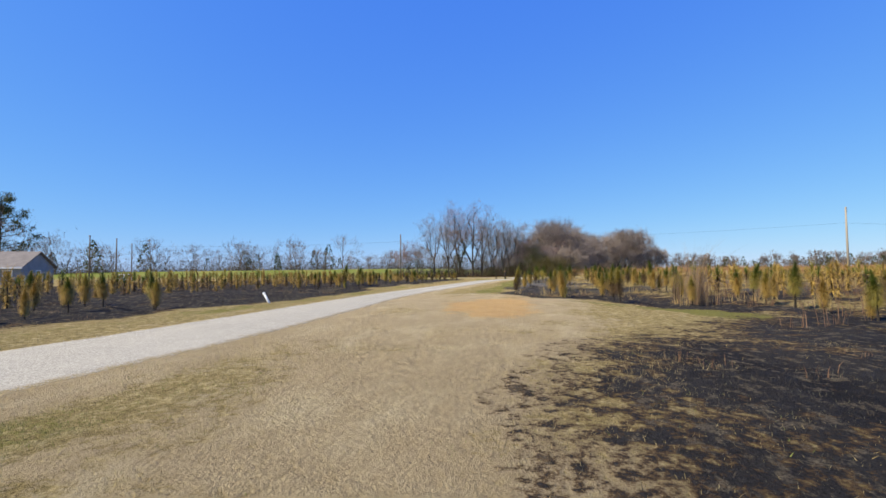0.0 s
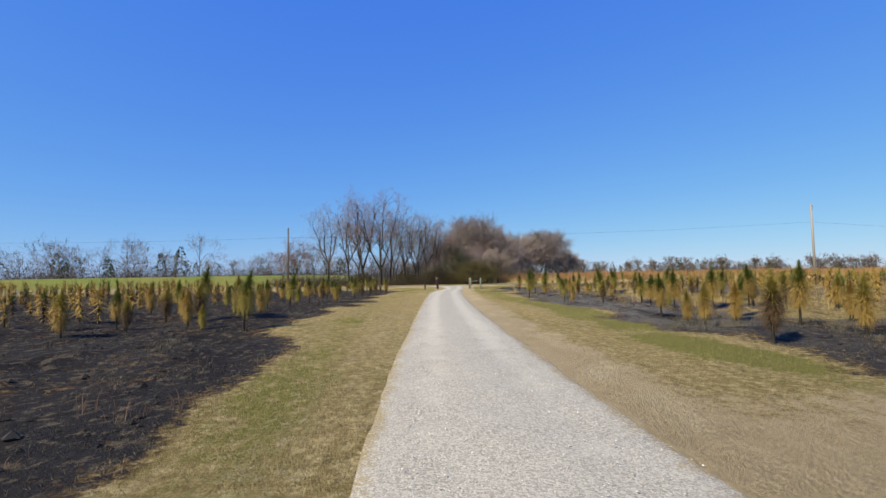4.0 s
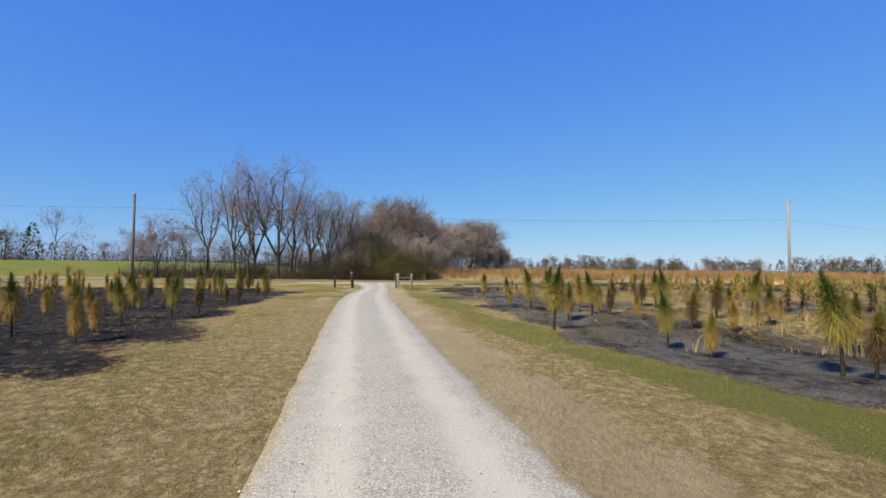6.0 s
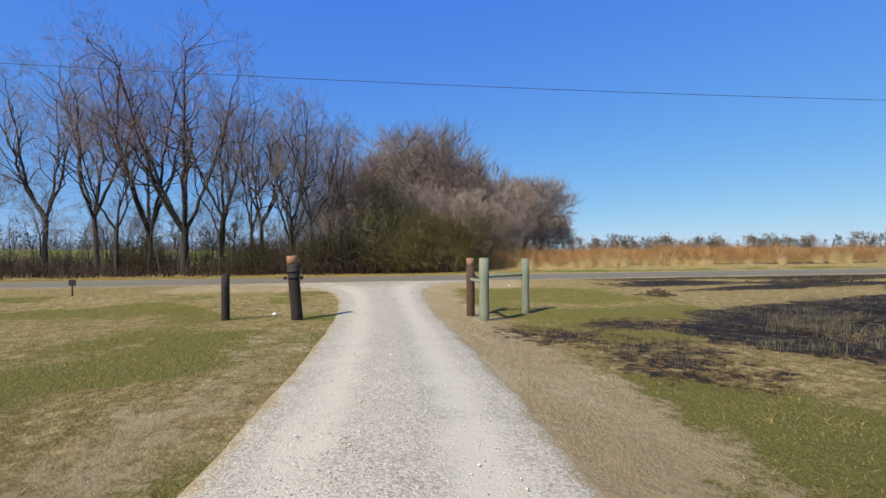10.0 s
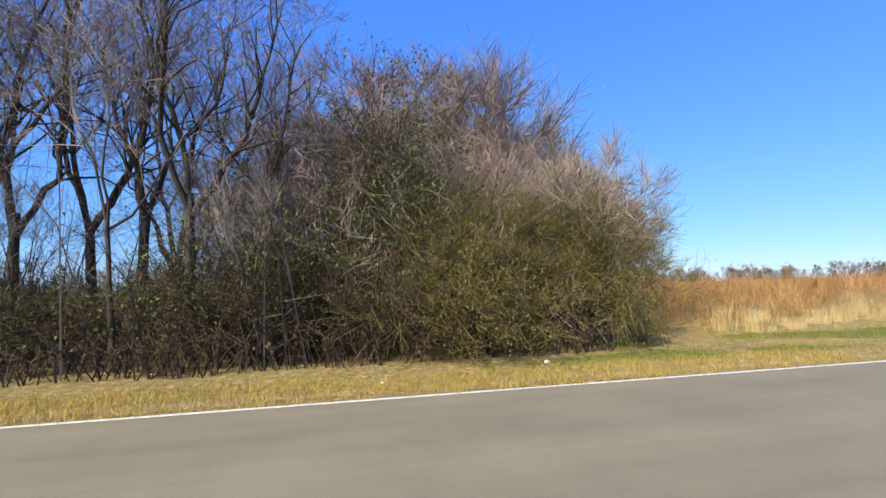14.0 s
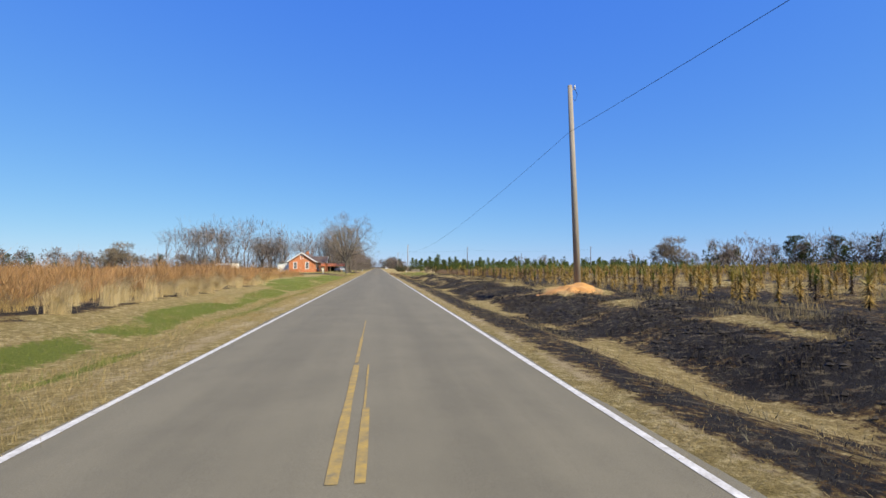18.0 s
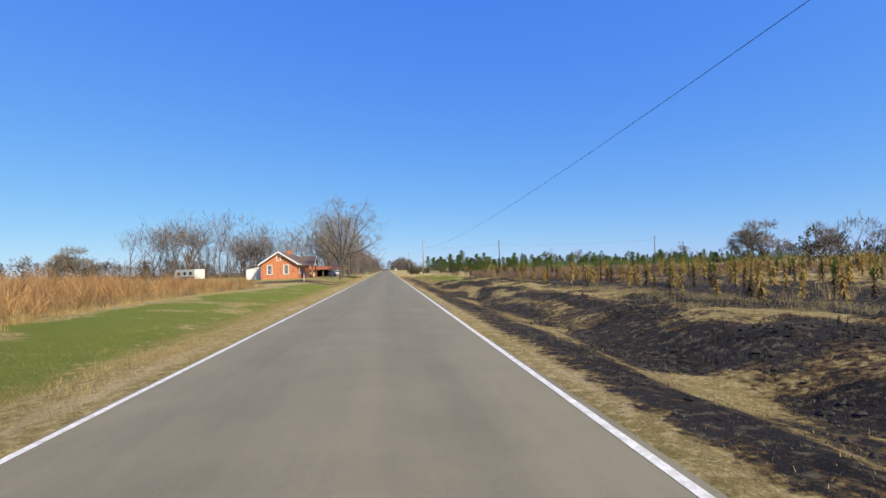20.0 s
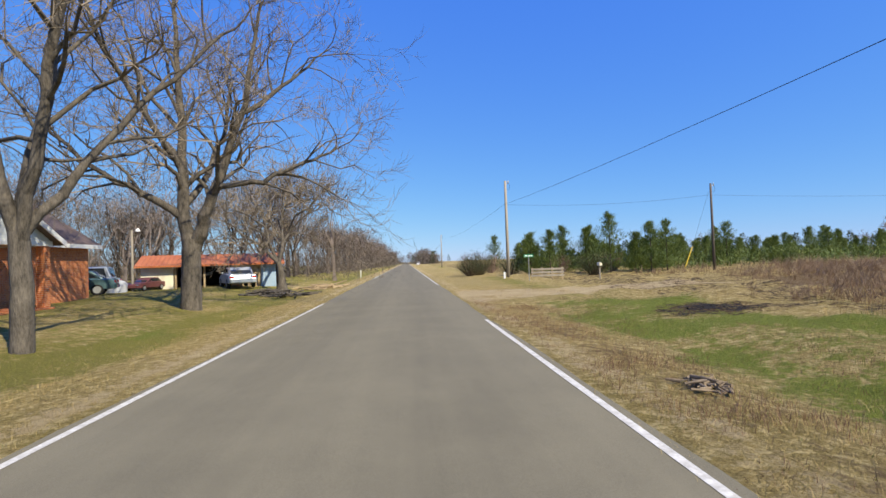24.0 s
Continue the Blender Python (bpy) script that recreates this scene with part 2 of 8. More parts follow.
def asphalt_material():
    m, nt, b = graph("worn_asphalt", 0.9)
    v = place(nt)
    lng = place(nt, (1.0, 0.03, 1.0))
    grain, patch, streak = noisy(nt, v, 150.0, 2.0), noisy(nt, v, 0.7, 6.0, 0.65), noisy(nt, lng, 1.9, 4.0)
    sep = nt.nodes.new("ShaderNodeSeparateXYZ")
    nt.links.new(v, sep.inputs[0])
    # the wheel track of each lane is polished a little darker
    wave = math_node(nt, "COSINE", math_node(nt, "MULTIPLY", math_node(nt, "SUBTRACT", math_node(nt, "ABSOLUTE", sep.outputs[0]), 1.35), 2.33))
    f = math_node(nt, "ADD", math_node(nt, "ADD", math_node(nt, "MULTIPLY", patch, 0.55), math_node(nt, "MULTIPLY", streak, 0.45)), math_node(nt, "MULTIPLY", wave, -0.06))
    col = mixc(nt, ramp(nt, f, 0.36, 0.64), (0.150, 0.131, 0.081), (0.210, 0.183, 0.114))
    col = mixc(nt, ramp(nt, grain, 0.3, 0.75), mixc(nt, 0.4, col, (0.035, 0.032, 0.027)), mixc(nt, 0.22, col, (0.34, 0.315, 0.26)))
    nt.links.new(col, b.inputs["Base Color"])
    bump(nt, b, grain, 0.5, 0.006)
    return m


def brick_material():
    m, nt, b = graph("orange_brick", 0.9)
    tc = nt.nodes.new("ShaderNodeNewGeometry")
    sep = nt.nodes.new("ShaderNodeSeparateXYZ")
    nt.links.new(tc.outputs["Position"], sep.inputs[0])
    com = nt.nodes.new("ShaderNodeCombineXYZ")
    nt.links.new(math_node(nt, "ADD", sep.outputs[0], sep.outputs[1]), com.inputs[0])
    nt.links.new(sep.outputs[2], com.inputs[1])
    br = node(nt, "ShaderNodeTexBrick", Scale=1.0)
    br.inputs["Brick Width"].default_value, br.inputs["Row Height"].default_value, br.inputs["Mortar Size"].default_value = 0.215, 0.075, 0.009
    br.inputs["Color1"].default_value, br.inputs["Color2"].default_value, br.inputs["Mortar"].default_value = (0.36, 0.075, 0.022, 1), (0.58, 0.16, 0.045, 1), (0.50, 0.36, 0.26, 1)
    nt.links.new(com.outputs[0], br.inputs["Vector"])
    v = place(nt)
    col = mixc(nt, ramp(nt, noisy(nt, v, 6.0, 6.0, 0.75), 0.42, 0.62), br.outputs["Color"], (0.62, 0.24, 0.09))
    col = mixc(nt, ramp(nt, noisy(nt, place(nt, (1.0, 1.0, 0.3)), 3.2, 5.0, 0.7), 0.52, 0.72), col, (0.30, 0.075, 0.03))
    nt.links.new(col, b.inputs["Base Color"])
    bump(nt, b, br.outputs["Fac"], -0.6, 0.01)
    return m


MAT = {
    "ground": ground_material(), "gravel": gravel_material(), "asphalt": asphalt_material(), "brick": brick_material(),
    "line_white": plain("worn_white_paint", (0.36, 0.335, 0.29), (0.72, 0.70, 0.65), 0.7, scale=6.0, fine=26.0),
    "line_yellow": plain("worn_yellow_paint", (0.18, 0.15, 0.085), (0.46, 0.30, 0.06), 0.7, scale=5.0, fine=14.0),
    "bark": plain("grey_brown_bark", (0.020, 0.016, 0.013), (0.085, 0.069, 0.055), 0.95, scale=2.0, fine=30.0, relief=0.8, stretch=(1, 1, 0.25)),
    "bark_pecan": plain("flaky_pecan_bark", (0.028, 0.024, 0.020), (0.17, 0.145, 0.118), 0.95, scale=6.0, fine=30.0, relief=1.0, stretch=(1, 1, 0.3)),
    "twig": plain("bare_twigs", (0.12, 0.098, 0.086), (0.29, 0.24, 0.21), 0.9, relief=0, rnd=0.35),
    "twig_red": plain("reddish_budding_twigs", (0.15, 0.098, 0.082), (0.35, 0.235, 0.20), 0.9, relief=0, rnd=0.35),
    "twig_mauve": plain("mauve_grey_twigs", (0.17, 0.135, 0.112), (0.35, 0.285, 0.24), 0.9, relief=0, rnd=0.3),
    "twig_grey": plain("grey_bare_twigs", (0.13, 0.105, 0.08), (0.27, 0.22, 0.165), 0.9, relief=0, rnd=0.3),
    "bark_sapling": plain("dull_sapling_bark", (0.05, 0.042, 0.036), (0.15, 0.125, 0.105), 0.9, relief=0, rnd=0.4),
    "brush": plain("dead_brush_stems", (0.028, 0.019, 0.013), (0.125, 0.085, 0.056), 0.95, relief=0, rnd=0.45),
    "char": plain("charred_stem", (0.008, 0.007, 0.006), (0.05, 0.04, 0.032), 0.95, scale=6.0),
    "field_dry": leafy("olive_brown_field_grass", (0.13, 0.095, 0.025), (0.36, 0.28, 0.10)),
    "trailer_white": plain("aged_white_trailer_skin", (0.60, 0.57, 0.48), (0.78, 0.76, 0.68), 0.5, relief=0.05),
    "dead_wood": plain("grey_brown_dead_wood", (0.08, 0.055, 0.035), (0.30, 0.23, 0.15), 0.9, relief=0, rnd=0.5),
    "vine": leafy("dark_vine_leaves", (0.04, 0.055, 0.014), (0.17, 0.19, 0.055)),
    "twig_thorn": plain("pinkish_grey_thorn_twigs", (0.20, 0.152, 0.128), (0.42, 0.335, 0.29), 0.9, relief=0, rnd=0.3),
    "weed_top": leafy("tan_weed_tops", (0.18, 0.112, 0.065), (0.38, 0.265, 0.16)),
    "underwood": plain("distant_undergrowth", (0.075, 0.06, 0.05), (0.17, 0.14, 0.115), 0.95, relief=0, rnd=0.3),
    "clod": plain("charred_clods", (0.006, 0.005, 0.004), (0.06, 0.05, 0.04), 0.95, relief=0, rnd=0.6),
    "needle_green": leafy("green_pine_needles", (0.055, 0.085, 0.012), (0.17, 0.19, 0.03)),
    "needle_brown": leafy("scorched_pine_needles", (0.24, 0.15, 0.036), (0.52, 0.35, 0.09)),
    "needle_mixed": leafy("yellowing_pine_needles", (0.17, 0.145, 0.026), (0.46, 0.36, 0.08)),
    "needle_dark": leafy("dark_scorched_needles", (0.05, 0.032, 0.016), (0.17, 0.105, 0.045)),
    "pine": leafy("dark_pine_foliage", (0.022, 0.036, 0.010), (0.085, 0.10, 0.024), 0.1),
    "pine_fresh": leafy("fresh_pine_foliage", (0.045, 0.078, 0.018), (0.20, 0.245, 0.058), 0.25),
    "privet": leafy("privet_leaves", (0.045, 0.07, 0.015), (0.16, 0.19, 0.04)),
    "olive": leafy("olive_green_twigs_and_leaves", (0.07, 0.058, 0.019), (0.255, 0.21, 0.068)),
    "sedge": leafy("rust_broom_sedge", (0.30, 0.155, 0.055), (0.62, 0.36, 0.145)),
    "ash_tuft": leafy("grey_half_burnt_grass", (0.05, 0.042, 0.026), (0.26, 0.225, 0.13)),
    "gold": leafy("golden_verge_grass", (0.27, 0.19, 0.035), (0.52, 0.38, 0.09)),
    "sedge_stem": leafy("tan_sedge_stems", (0.25, 0.155, 0.06), (0.55, 0.385, 0.175)),
    "sedge_pale": leafy("pale_straw_grass", (0.38, 0.25, 0.08), (0.62, 0.46, 0.19)),
    "straw_pale": leafy("bleached_straw", (0.50, 0.38, 0.17), (0.78, 0.63, 0.36)),
    "dry": leafy("dry_lawn_grass", (0.22, 0.155, 0.056), (0.56, 0.43, 0.19)),
    "grass": leafy("short_green_grass", (0.085, 0.105, 0.015), (0.30, 0.31, 0.065)),
    "stubble": leafy("burnt_stubble", (0.008, 0.007, 0.006), (0.09, 0.07, 0.05), 0.0, 0.9),
    "dead_weed": leafy("brown_dead_weeds", (0.125, 0.066, 0.036), (0.29, 0.168, 0.092)),
    "pole": plain("weathered_pole_wood", (0.20, 0.17, 0.13), (0.42, 0.37, 0.30), 0.9, scale=1.5, fine=30, stretch=(1, 1, 0.06)),
    "pole_dark": plain("dark_pole_wood", (0.07, 0.055, 0.045), (0.18, 0.15, 0.12), 0.9, scale=1.5, fine=30, stretch=(1, 1, 0.06)),
    "post_dark": plain("creosoted_post", (0.009, 0.007, 0.006), (0.042, 0.031, 0.024), 0.75, scale=2.0, fine=30, stretch=(1, 1, 0.1)),
    "post_tan": plain("bare_post_top", (0.17, 0.09, 0.05), (0.33, 0.195, 0.115), 0.9, scale=2.0, fine=30, stretch=(1, 1, 0.1)),
    "post_red": plain("red_brown_post", (0.035, 0.02, 0.015), (0.11, 0.058, 0.038), 0.85, scale=2.0, fine=30, stretch=(1, 1, 0.1)),
    "post_green": plain("green_treated_post", (0.11, 0.13, 0.09), (0.25, 0.27, 0.20), 0.85, scale=2.0, fine=30, stretch=(1, 1, 0.1)),
    "wire": plain("black_cable", (0.015, 0.015, 0.016), (0.04, 0.04, 0.04), 0.6, relief=0),
    "steel": plain("galvanised_steel", (0.26, 0.265, 0.27), (0.42, 0.425, 0.43), 0.6, 0.6, relief=0.1),
    "white": plain("white_paint", (0.66, 0.66, 0.65), (0.82, 0.82, 0.80), 0.55, scale=1.2),
    "siding": plain("pale_grey_siding", (0.50, 0.53, 0.55), (0.68, 0.70, 0.71), 0.6, scale=1.5),
    "shingle": plain("brown_shingles", (0.085, 0.058, 0.048), (0.19, 0.14, 0.12), 0.95, scale=1.2, fine=24, relief=0.8),
    "roof_grey": plain("grey_shingles", (0.15, 0.13, 0.115), (0.25, 0.22, 0.195), 0.95, scale=1.2, fine=24, relief=0.8),
    "rust": plain("rusty_red_tin", (0.33, 0.085, 0.03), (0.52, 0.19, 0.07), 0.65, 0.15, scale=0.9, fine=12, stretch=(1, 0.3, 1)),
    "cream": plain("cream_block", (0.58, 0.53, 0.40), (0.74, 0.69, 0.55), 0.85, scale=1.5),
    "tan_board": plain("tan_boards", (0.30, 0.215, 0.12), (0.47, 0.36, 0.22), 0.9, scale=1.5, stretch=(1, 1, 0.2)),
    "blue_tin": plain("faded_blue_panel", (0.20, 0.30, 0.42), (0.36, 0.46, 0.57), 0.6, scale=1.0),
    # near-black colour that stands for the shade indoors
    "dark": plain("painted_interior_shade", (0.012, 0.011, 0.010), (0.03, 0.027, 0.024), 0.9),
    "slate_wall": plain("blue_grey_siding", (0.16, 0.18, 0.21), (0.25, 0.28, 0.31), 0.8, scale=1.0),
    "rubber": plain("tyre_rubber", (0.012, 0.012, 0.012), (0.03, 0.03, 0.03), 0.85),
    "chrome": plain("bright_metal", (0.5, 0.5, 0.52), (0.7, 0.7, 0.72), 0.25, 1.0, relief=0),
    "paint_teal": plain("teal_car_paint", (0.075, 0.135, 0.145), (0.10, 0.17, 0.18), 0.25, 0.3, relief=0, spec=0.6),
    "paint_silver": plain("silver_car_paint", (0.42, 0.45, 0.48), (0.5, 0.53, 0.56), 0.28, 0.4, relief=0, spec=0.6),
    "paint_maroon": plain("faded_maroon_paint", (0.10, 0.035, 0.035), (0.16, 0.06, 0.06), 0.45, relief=0),
    "paint_white": plain("white_car_paint", (0.62, 0.63, 0.64), (0.74, 0.74, 0.74), 0.3, relief=0, spec=0.6),
    "lamp_red": plain("red_lens", (0.35, 0.02, 0.02), (0.5, 0.04, 0.03), 0.3, relief=0),
    "sign_green": plain("green_sign_sheet", (0.01, 0.16, 0.08), (0.015, 0.22, 0.11), 0.5, relief=0),
    "yellow": plain("yellow_plastic", (0.62, 0.43, 0.03), (0.75, 0.55, 0.06), 0.5, relief=0),
    "stone": plain("loose_stones", (0.42, 0.38, 0.31), (0.62, 0.57, 0.48), 0.9, relief=0, rnd=0.3),
    "clay": plain("orange_clay", (0.42, 0.19, 0.05), (0.64, 0.35, 0.12), 0.95, scale=3.0, relief=0.6),
    "cloth_grey": plain("grey_tarpaulin", (0.34, 0.35, 0.36), (0.50, 0.51, 0.52), 0.7),
    "red_leaf": leafy("dark_red_foliage", (0.10, 0.015, 0.02), (0.28, 0.05, 0.055), 0.2),
    "haze_twig": plain("distant_bare_trees", (0.12, 0.095, 0.08), (0.25, 0.20, 0.17), 0.95, relief=0, rnd=0.25),
}
glass, gnt, gb = graph("window_glass", 0.08)
gb.inputs["Base Color"].default_value, gb.inputs["Specular IOR Level"].default_value = (0.03, 0.035, 0.04, 1), 0.8
MAT["glass"] = glass

# ---- mesh helpers ----


def mesh_of(name, verts, faces, mat):
    """A mesh from arrays: verts (n, 3), faces (m, 3) or (m, 4), or a list of such arrays."""
    me = bpy.data.meshes.new(name)
    groups = faces if isinstance(faces, list) else [faces]
    groups = [np.asarray(g, dtype=np.int32) for g in groups if len(g)]
    verts = np.asarray(verts, dtype=np.float32)
    me.vertices.add(len(verts))
    me.vertices.foreach_set("co", verts.ravel())
    flat = np.concatenate([g.ravel() for g in groups])
    sizes = np.concatenate([np.full(len(g), g.shape[1], dtype=np.int32) for g in groups])
    me.loops.add(len(flat))
    me.loops.foreach_set("vertex_index", flat)
    me.polygons.add(len(sizes))
    me.polygons.foreach_set("loop_start", np.concatenate([[0], np.cumsum(sizes)[:-1]]).astype(np.int32))
    me.update(calc_edges=True)
    me.materials.append(MAT[mat] if isinstance(mat, str) else mat)
    return me


def piece(name, verts, faces, mat, parent=None, label="", smooth=False):
    me = mesh_of(name, verts, faces, mat)
    me.polygons.foreach_set("use_smooth", np.full(len(me.polygons), bool(smooth)))
    ob = new(name, me)
    if parent is not None:
        ob.parent = parent
    if label:
        ob["label"] = label
    return ob


class Build:
    """Gathers boxes, tubes and sheets into one mesh."""

    def __init__(self):
        self.v, self.f, self.n = [], [], 0

    def add(self, v, f):
        v = np.asarray(v, float).reshape(-1, 3)
        for g in f if isinstance(f, list) else [f]:
            self.f.append(np.asarray(g, dtype=np.int32) + self.n)
        self.v.append(v)
        self.n += len(v)
        return self

    def box(self, x0, x1, y0, y1, z0, z1, bevel=0.0):
        if bevel <= 0:
            v = [(x, y, z) for z in (z0, z1) for x, y in ((x0, y0), (x1, y0), (x1, y1), (x0, y1))]
            return self.add(v, np.array([(3, 2, 1, 0), (4, 5, 6, 7), (0, 1, 5, 4), (1, 2, 6, 5), (2, 3, 7, 6), (3, 0, 4, 7)]))
        bm = bmesh.new()
        bmesh.ops.create_cube(bm, size=1.0, matrix=Matrix.LocRotScale(((x0 + x1) / 2, (y0 + y1) / 2, (z0 + z1) / 2), None, (x1 - x0, y1 - y0, z1 - z0)))
        bmesh.ops.bevel(bm, geom=bm.edges[:], offset=bevel, segments=2, affect="EDGES")
        return self.bm(bm)

    def bm(self, bm):
        bm.verts.index_update()
        v = [tuple(p.co) for p in bm.verts]
        tris = [tuple(l.vert.index for l in t) for t in bm.calc_loop_triangles()]
        bm.free()
        return self.add(v, np.array(tris))

    def prism(self, outline, lo, hi, axis="y"):
        """An outline in two coordinates drawn along the third."""
        n = len(outline)
        pts = []
        for d in (lo, hi):
            for a, b in outline:
                pts.append({"y": (a, d, b), "x": (d, a, b), "z": (a, b, d)}[axis])
        sides = np.array([(i, (i + 1) % n, n + (i + 1) % n, n + i) for i in range(n)])
        caps = np.array([(0, i, i + 1) for i in range(1, n - 1)] + [(n, n + i + 1, n + i) for i in range(1, n - 1)])
        return self.add(pts, [sides, caps])

    def tube(self, pts, radii, sides=8):
        p = np.asarray(pts, float)
        r = np.broadcast_to(np.asarray(radii, float), (len(p),))
        d = np.gradient(p, axis=0)
        d /= np.linalg.norm(d, axis=1, keepdims=True) + 1e-9
        ref = np.array([0.31, 0.95, 0.02]) if abs(d[:, 2]).mean() > 0.6 else np.array([0.05, 0.02, 1.0])
        a = np.cross(d, ref)
        a /= np.linalg.norm(a, axis=1, keepdims=True)
        b = np.cross(d, a)
        th = np.arange(sides) * 2 * np.pi / sides
        v = p[:, None] + r[:, None, None] * (np.cos(th)[None, :, None] * a[:, None] + np.sin(th)[None, :, None] * b[:, None])
        k = len(p)
        i, j = np.meshgrid(np.arange(k - 1), np.arange(sides), indexing="ij")
        q = np.stack([i * sides + j, i * sides + (j + 1) % sides, (i + 1) * sides + (j + 1) % sides, (i + 1) * sides + j], -1).reshape(-1, 4)
        cap = np.array([[(k - 1) * sides, (k - 1) * sides + s, (k - 1) * sides + s + 1] for s in range(1, sides - 1)] + [[0, s + 1, s] for s in range(1, sides - 1)])
        return self.add(v.reshape(-1, 3), [q, cap])

    def done(self, name, mat, parent=None, label="", smooth=False):
        quads = [g for g in self.f if g.shape[1] == 4]
        tris = [g for g in self.f if g.shape[1] == 3]
        faces = ([np.concatenate(quads)] if quads else []) + ([np.concatenate(tris)] if tris else [])
        return piece(name, np.concatenate(self.v), faces, mat, parent, label, smooth)


def thing(name, label, category, group="", at=None, kind=""):
    e = new(name)
    if at is not None:
        e.matrix_basis = at
    return tagged(e, label, category, group, kind)


def segs_mesh(p0, p1, r0, r1, sides):
    """Many separate tapered tubes as arrays."""
    d = p1 - p0
    d = d / (np.linalg.norm(d, axis=1, keepdims=True) + 1e-9)
    ref = np.where(np.abs(d[:, 2:3]) > 0.8, np.array([[1.0, 0, 0]]), np.array([[0, 0, 1.0]]))
    a = np.cross(d, ref)
    a /= np.linalg.norm(a, axis=1, keepdims=True) + 1e-9
    b = np.cross(d, a)
    th = np.arange(sides) * 2 * np.pi / sides
    ring = np.cos(th)[None, :, None] * a[:, None] + np.sin(th)[None, :, None] * b[:, None]
    v = np.concatenate([p0[:, None] + ring * r0[:, None, None], p1[:, None] + ring * r1[:, None, None]], 1)
    base = np.arange(len(p0))[:, None] * 2 * sides
    j = np.arange(sides)
    q = np.stack([base + j, base + (j + 1) % sides, base + sides + (j + 1) % sides, base + sides + j], -1)
    return v.reshape(-1, 3), q.reshape(-1, 4)


def blades_mesh(root, tip, width, bend=None):
    """Many blades: each two triangles and a quad, bent once, or one triangle where bend is None."""
    n = len(root)
    d = tip - root
    side = np.stack([-d[:, 1], d[:, 0], 0 * d[:, 0]], -1) + rng.normal(0, 0.3, (n, 3)) * np.linalg.norm(d, axis=1, keepdims=True)
    side /= np.linalg.norm(side, axis=1, keepdims=True) + 1e-9
    w = np.broadcast_to(np.asarray(width, float), (n,))[:, None] / 2
    if bend is None:
        v = np.stack([root - side * w, root + side * w, tip], 1)
        return v.reshape(-1, 3), (np.arange(n)[:, None] * 3 + np.arange(3))
    v = np.stack([root - side * w, root + side * w, bend + side * w * 0.8, bend - side * w * 0.8, tip], 1)
    base = np.arange(n)[:, None] * 5
    return v.reshape(-1, 3), [base + np.array([[0, 1, 2, 3]]), base + np.array([[3, 2, 4]])]


def vnoise(x, y, scale, seed=0):
    """Smooth noise in 0 to 1: two turned layers of value noise."""
    def h(a, b):
        n = (a * 374761393 + b * 668265263 + seed * 2147483647) & 0x7FFFFFFF
        n = ((n ^ (n >> 13)) * 1274126177) & 0x7FFFFFFF
        return ((n ^ (n >> 16)) & 0xFFFF) / 65535.0

    out = 0.0
    for turn, shift in ((0.55 + 0.37 * seed, 0.0), (1.75 + 0.61 * seed, 57.3)):
        u = (np.asarray(x) * math.cos(turn) - np.asarray(y) * math.sin(turn)) / scale + shift
        w = (np.asarray(x) * math.sin(turn) + np.asarray(y) * math.cos(turn)) / scale + shift
        ui, wi = np.floor(u).astype(np.int64), np.floor(w).astype(np.int64)
        fu, fw = u - ui, w - wi
        fu, fw = fu * fu * (3 - 2 * fu), fw * fw * (3 - 2 * fw)
        out = out + (h(ui, wi) * (1 - fu) + h(ui + 1, wi) * fu) * (1 - fw) + (h(ui, wi + 1) * (1 - fu) + h(ui + 1, wi + 1) * fu) * fw
    return np.clip(0.5 + (out / 2 - 0.5) * 1.4, 0, 1)


def smooth01(x, lo, hi):
    t = np.clip((np.asarray(x, float) - lo) / (hi - lo), 0, 1)
    return t * t * (3 - 2 * t)


# ---- the lie of the land ----
DRIVE_FAR = ((3.3, 17.0), (5, 20.6), (8, 22.1), (11, 22.7), (14, 22.85), (24, 22.8), (30, 22.0), (38, 21.6), (47, 21.6), (55, 21.75), (64, 21.95), (71, 22.1), (80, 22.4), (88, 23.2), (97, 24.3), (103, 24.7), (140, 24.8))
DRIVE_NEAR = ((3.3, 30.5), (5, 26.8), (8, 25.8), (12, 25.45), (18, 25.3), (24, 25.1), (32, 24.6), (40, 24.4), (51, 24.45), (58, 24.5), (67, 24.75), (72, 24.95), (78, 25.1), (84, 25.6), (93, 27.2), (101, 28.2), (140, 28.6))
BURN_RIGHT = ((10, 47), (14.4, 42), (17, 33.5), (20, 29.8), (25, 29.2), (35, 28.0), (42, 28.2), (50, 28.6), (56, 29.0), (61, 29.9), (70, 29.9), (77, 30.2), (81, 32.5), (86, 36.5), (90, 40.3), (97, 44), (140, 47))
BURN_LEFT = ((20, 13.5), (28, 17.0), (36, 17.8), (43, 17.4), (50, 17.5), (58, 17.4), (66, 18.0), (71, 18.5), (75, 18.9), (81, 19.9), (90, 20.2), (100, 20.2), (140, 20))


def eased(rows, reach=7):
    """The same edge, resampled every metre and smoothed."""
    p = np.array(rows)
    x = np.arange(p[0, 0], p[-1, 0] + 0.5, 0.5)
    y = np.interp(x, p[:, 0], p[:, 1])
    w = np.hanning(2 * reach + 3)[1:-1]
    n = np.arange(len(x))
    out = y.copy()
    for q in n:
        k = min(reach, q, len(x) - 1 - q)
        ww = w[reach - k:reach + k + 1]
        out[q] = (y[q - k:q + k + 1] * ww).sum() / ww.sum()
    return np.stack([x, out], -1)


DRIVE_FAR, DRIVE_NEAR = eased(DRIVE_FAR), eased(DRIVE_NEAR)


def line_at(rows, x):
    a = np.array(rows)
    return np.interp(x, a[:, 0], a[:, 1])


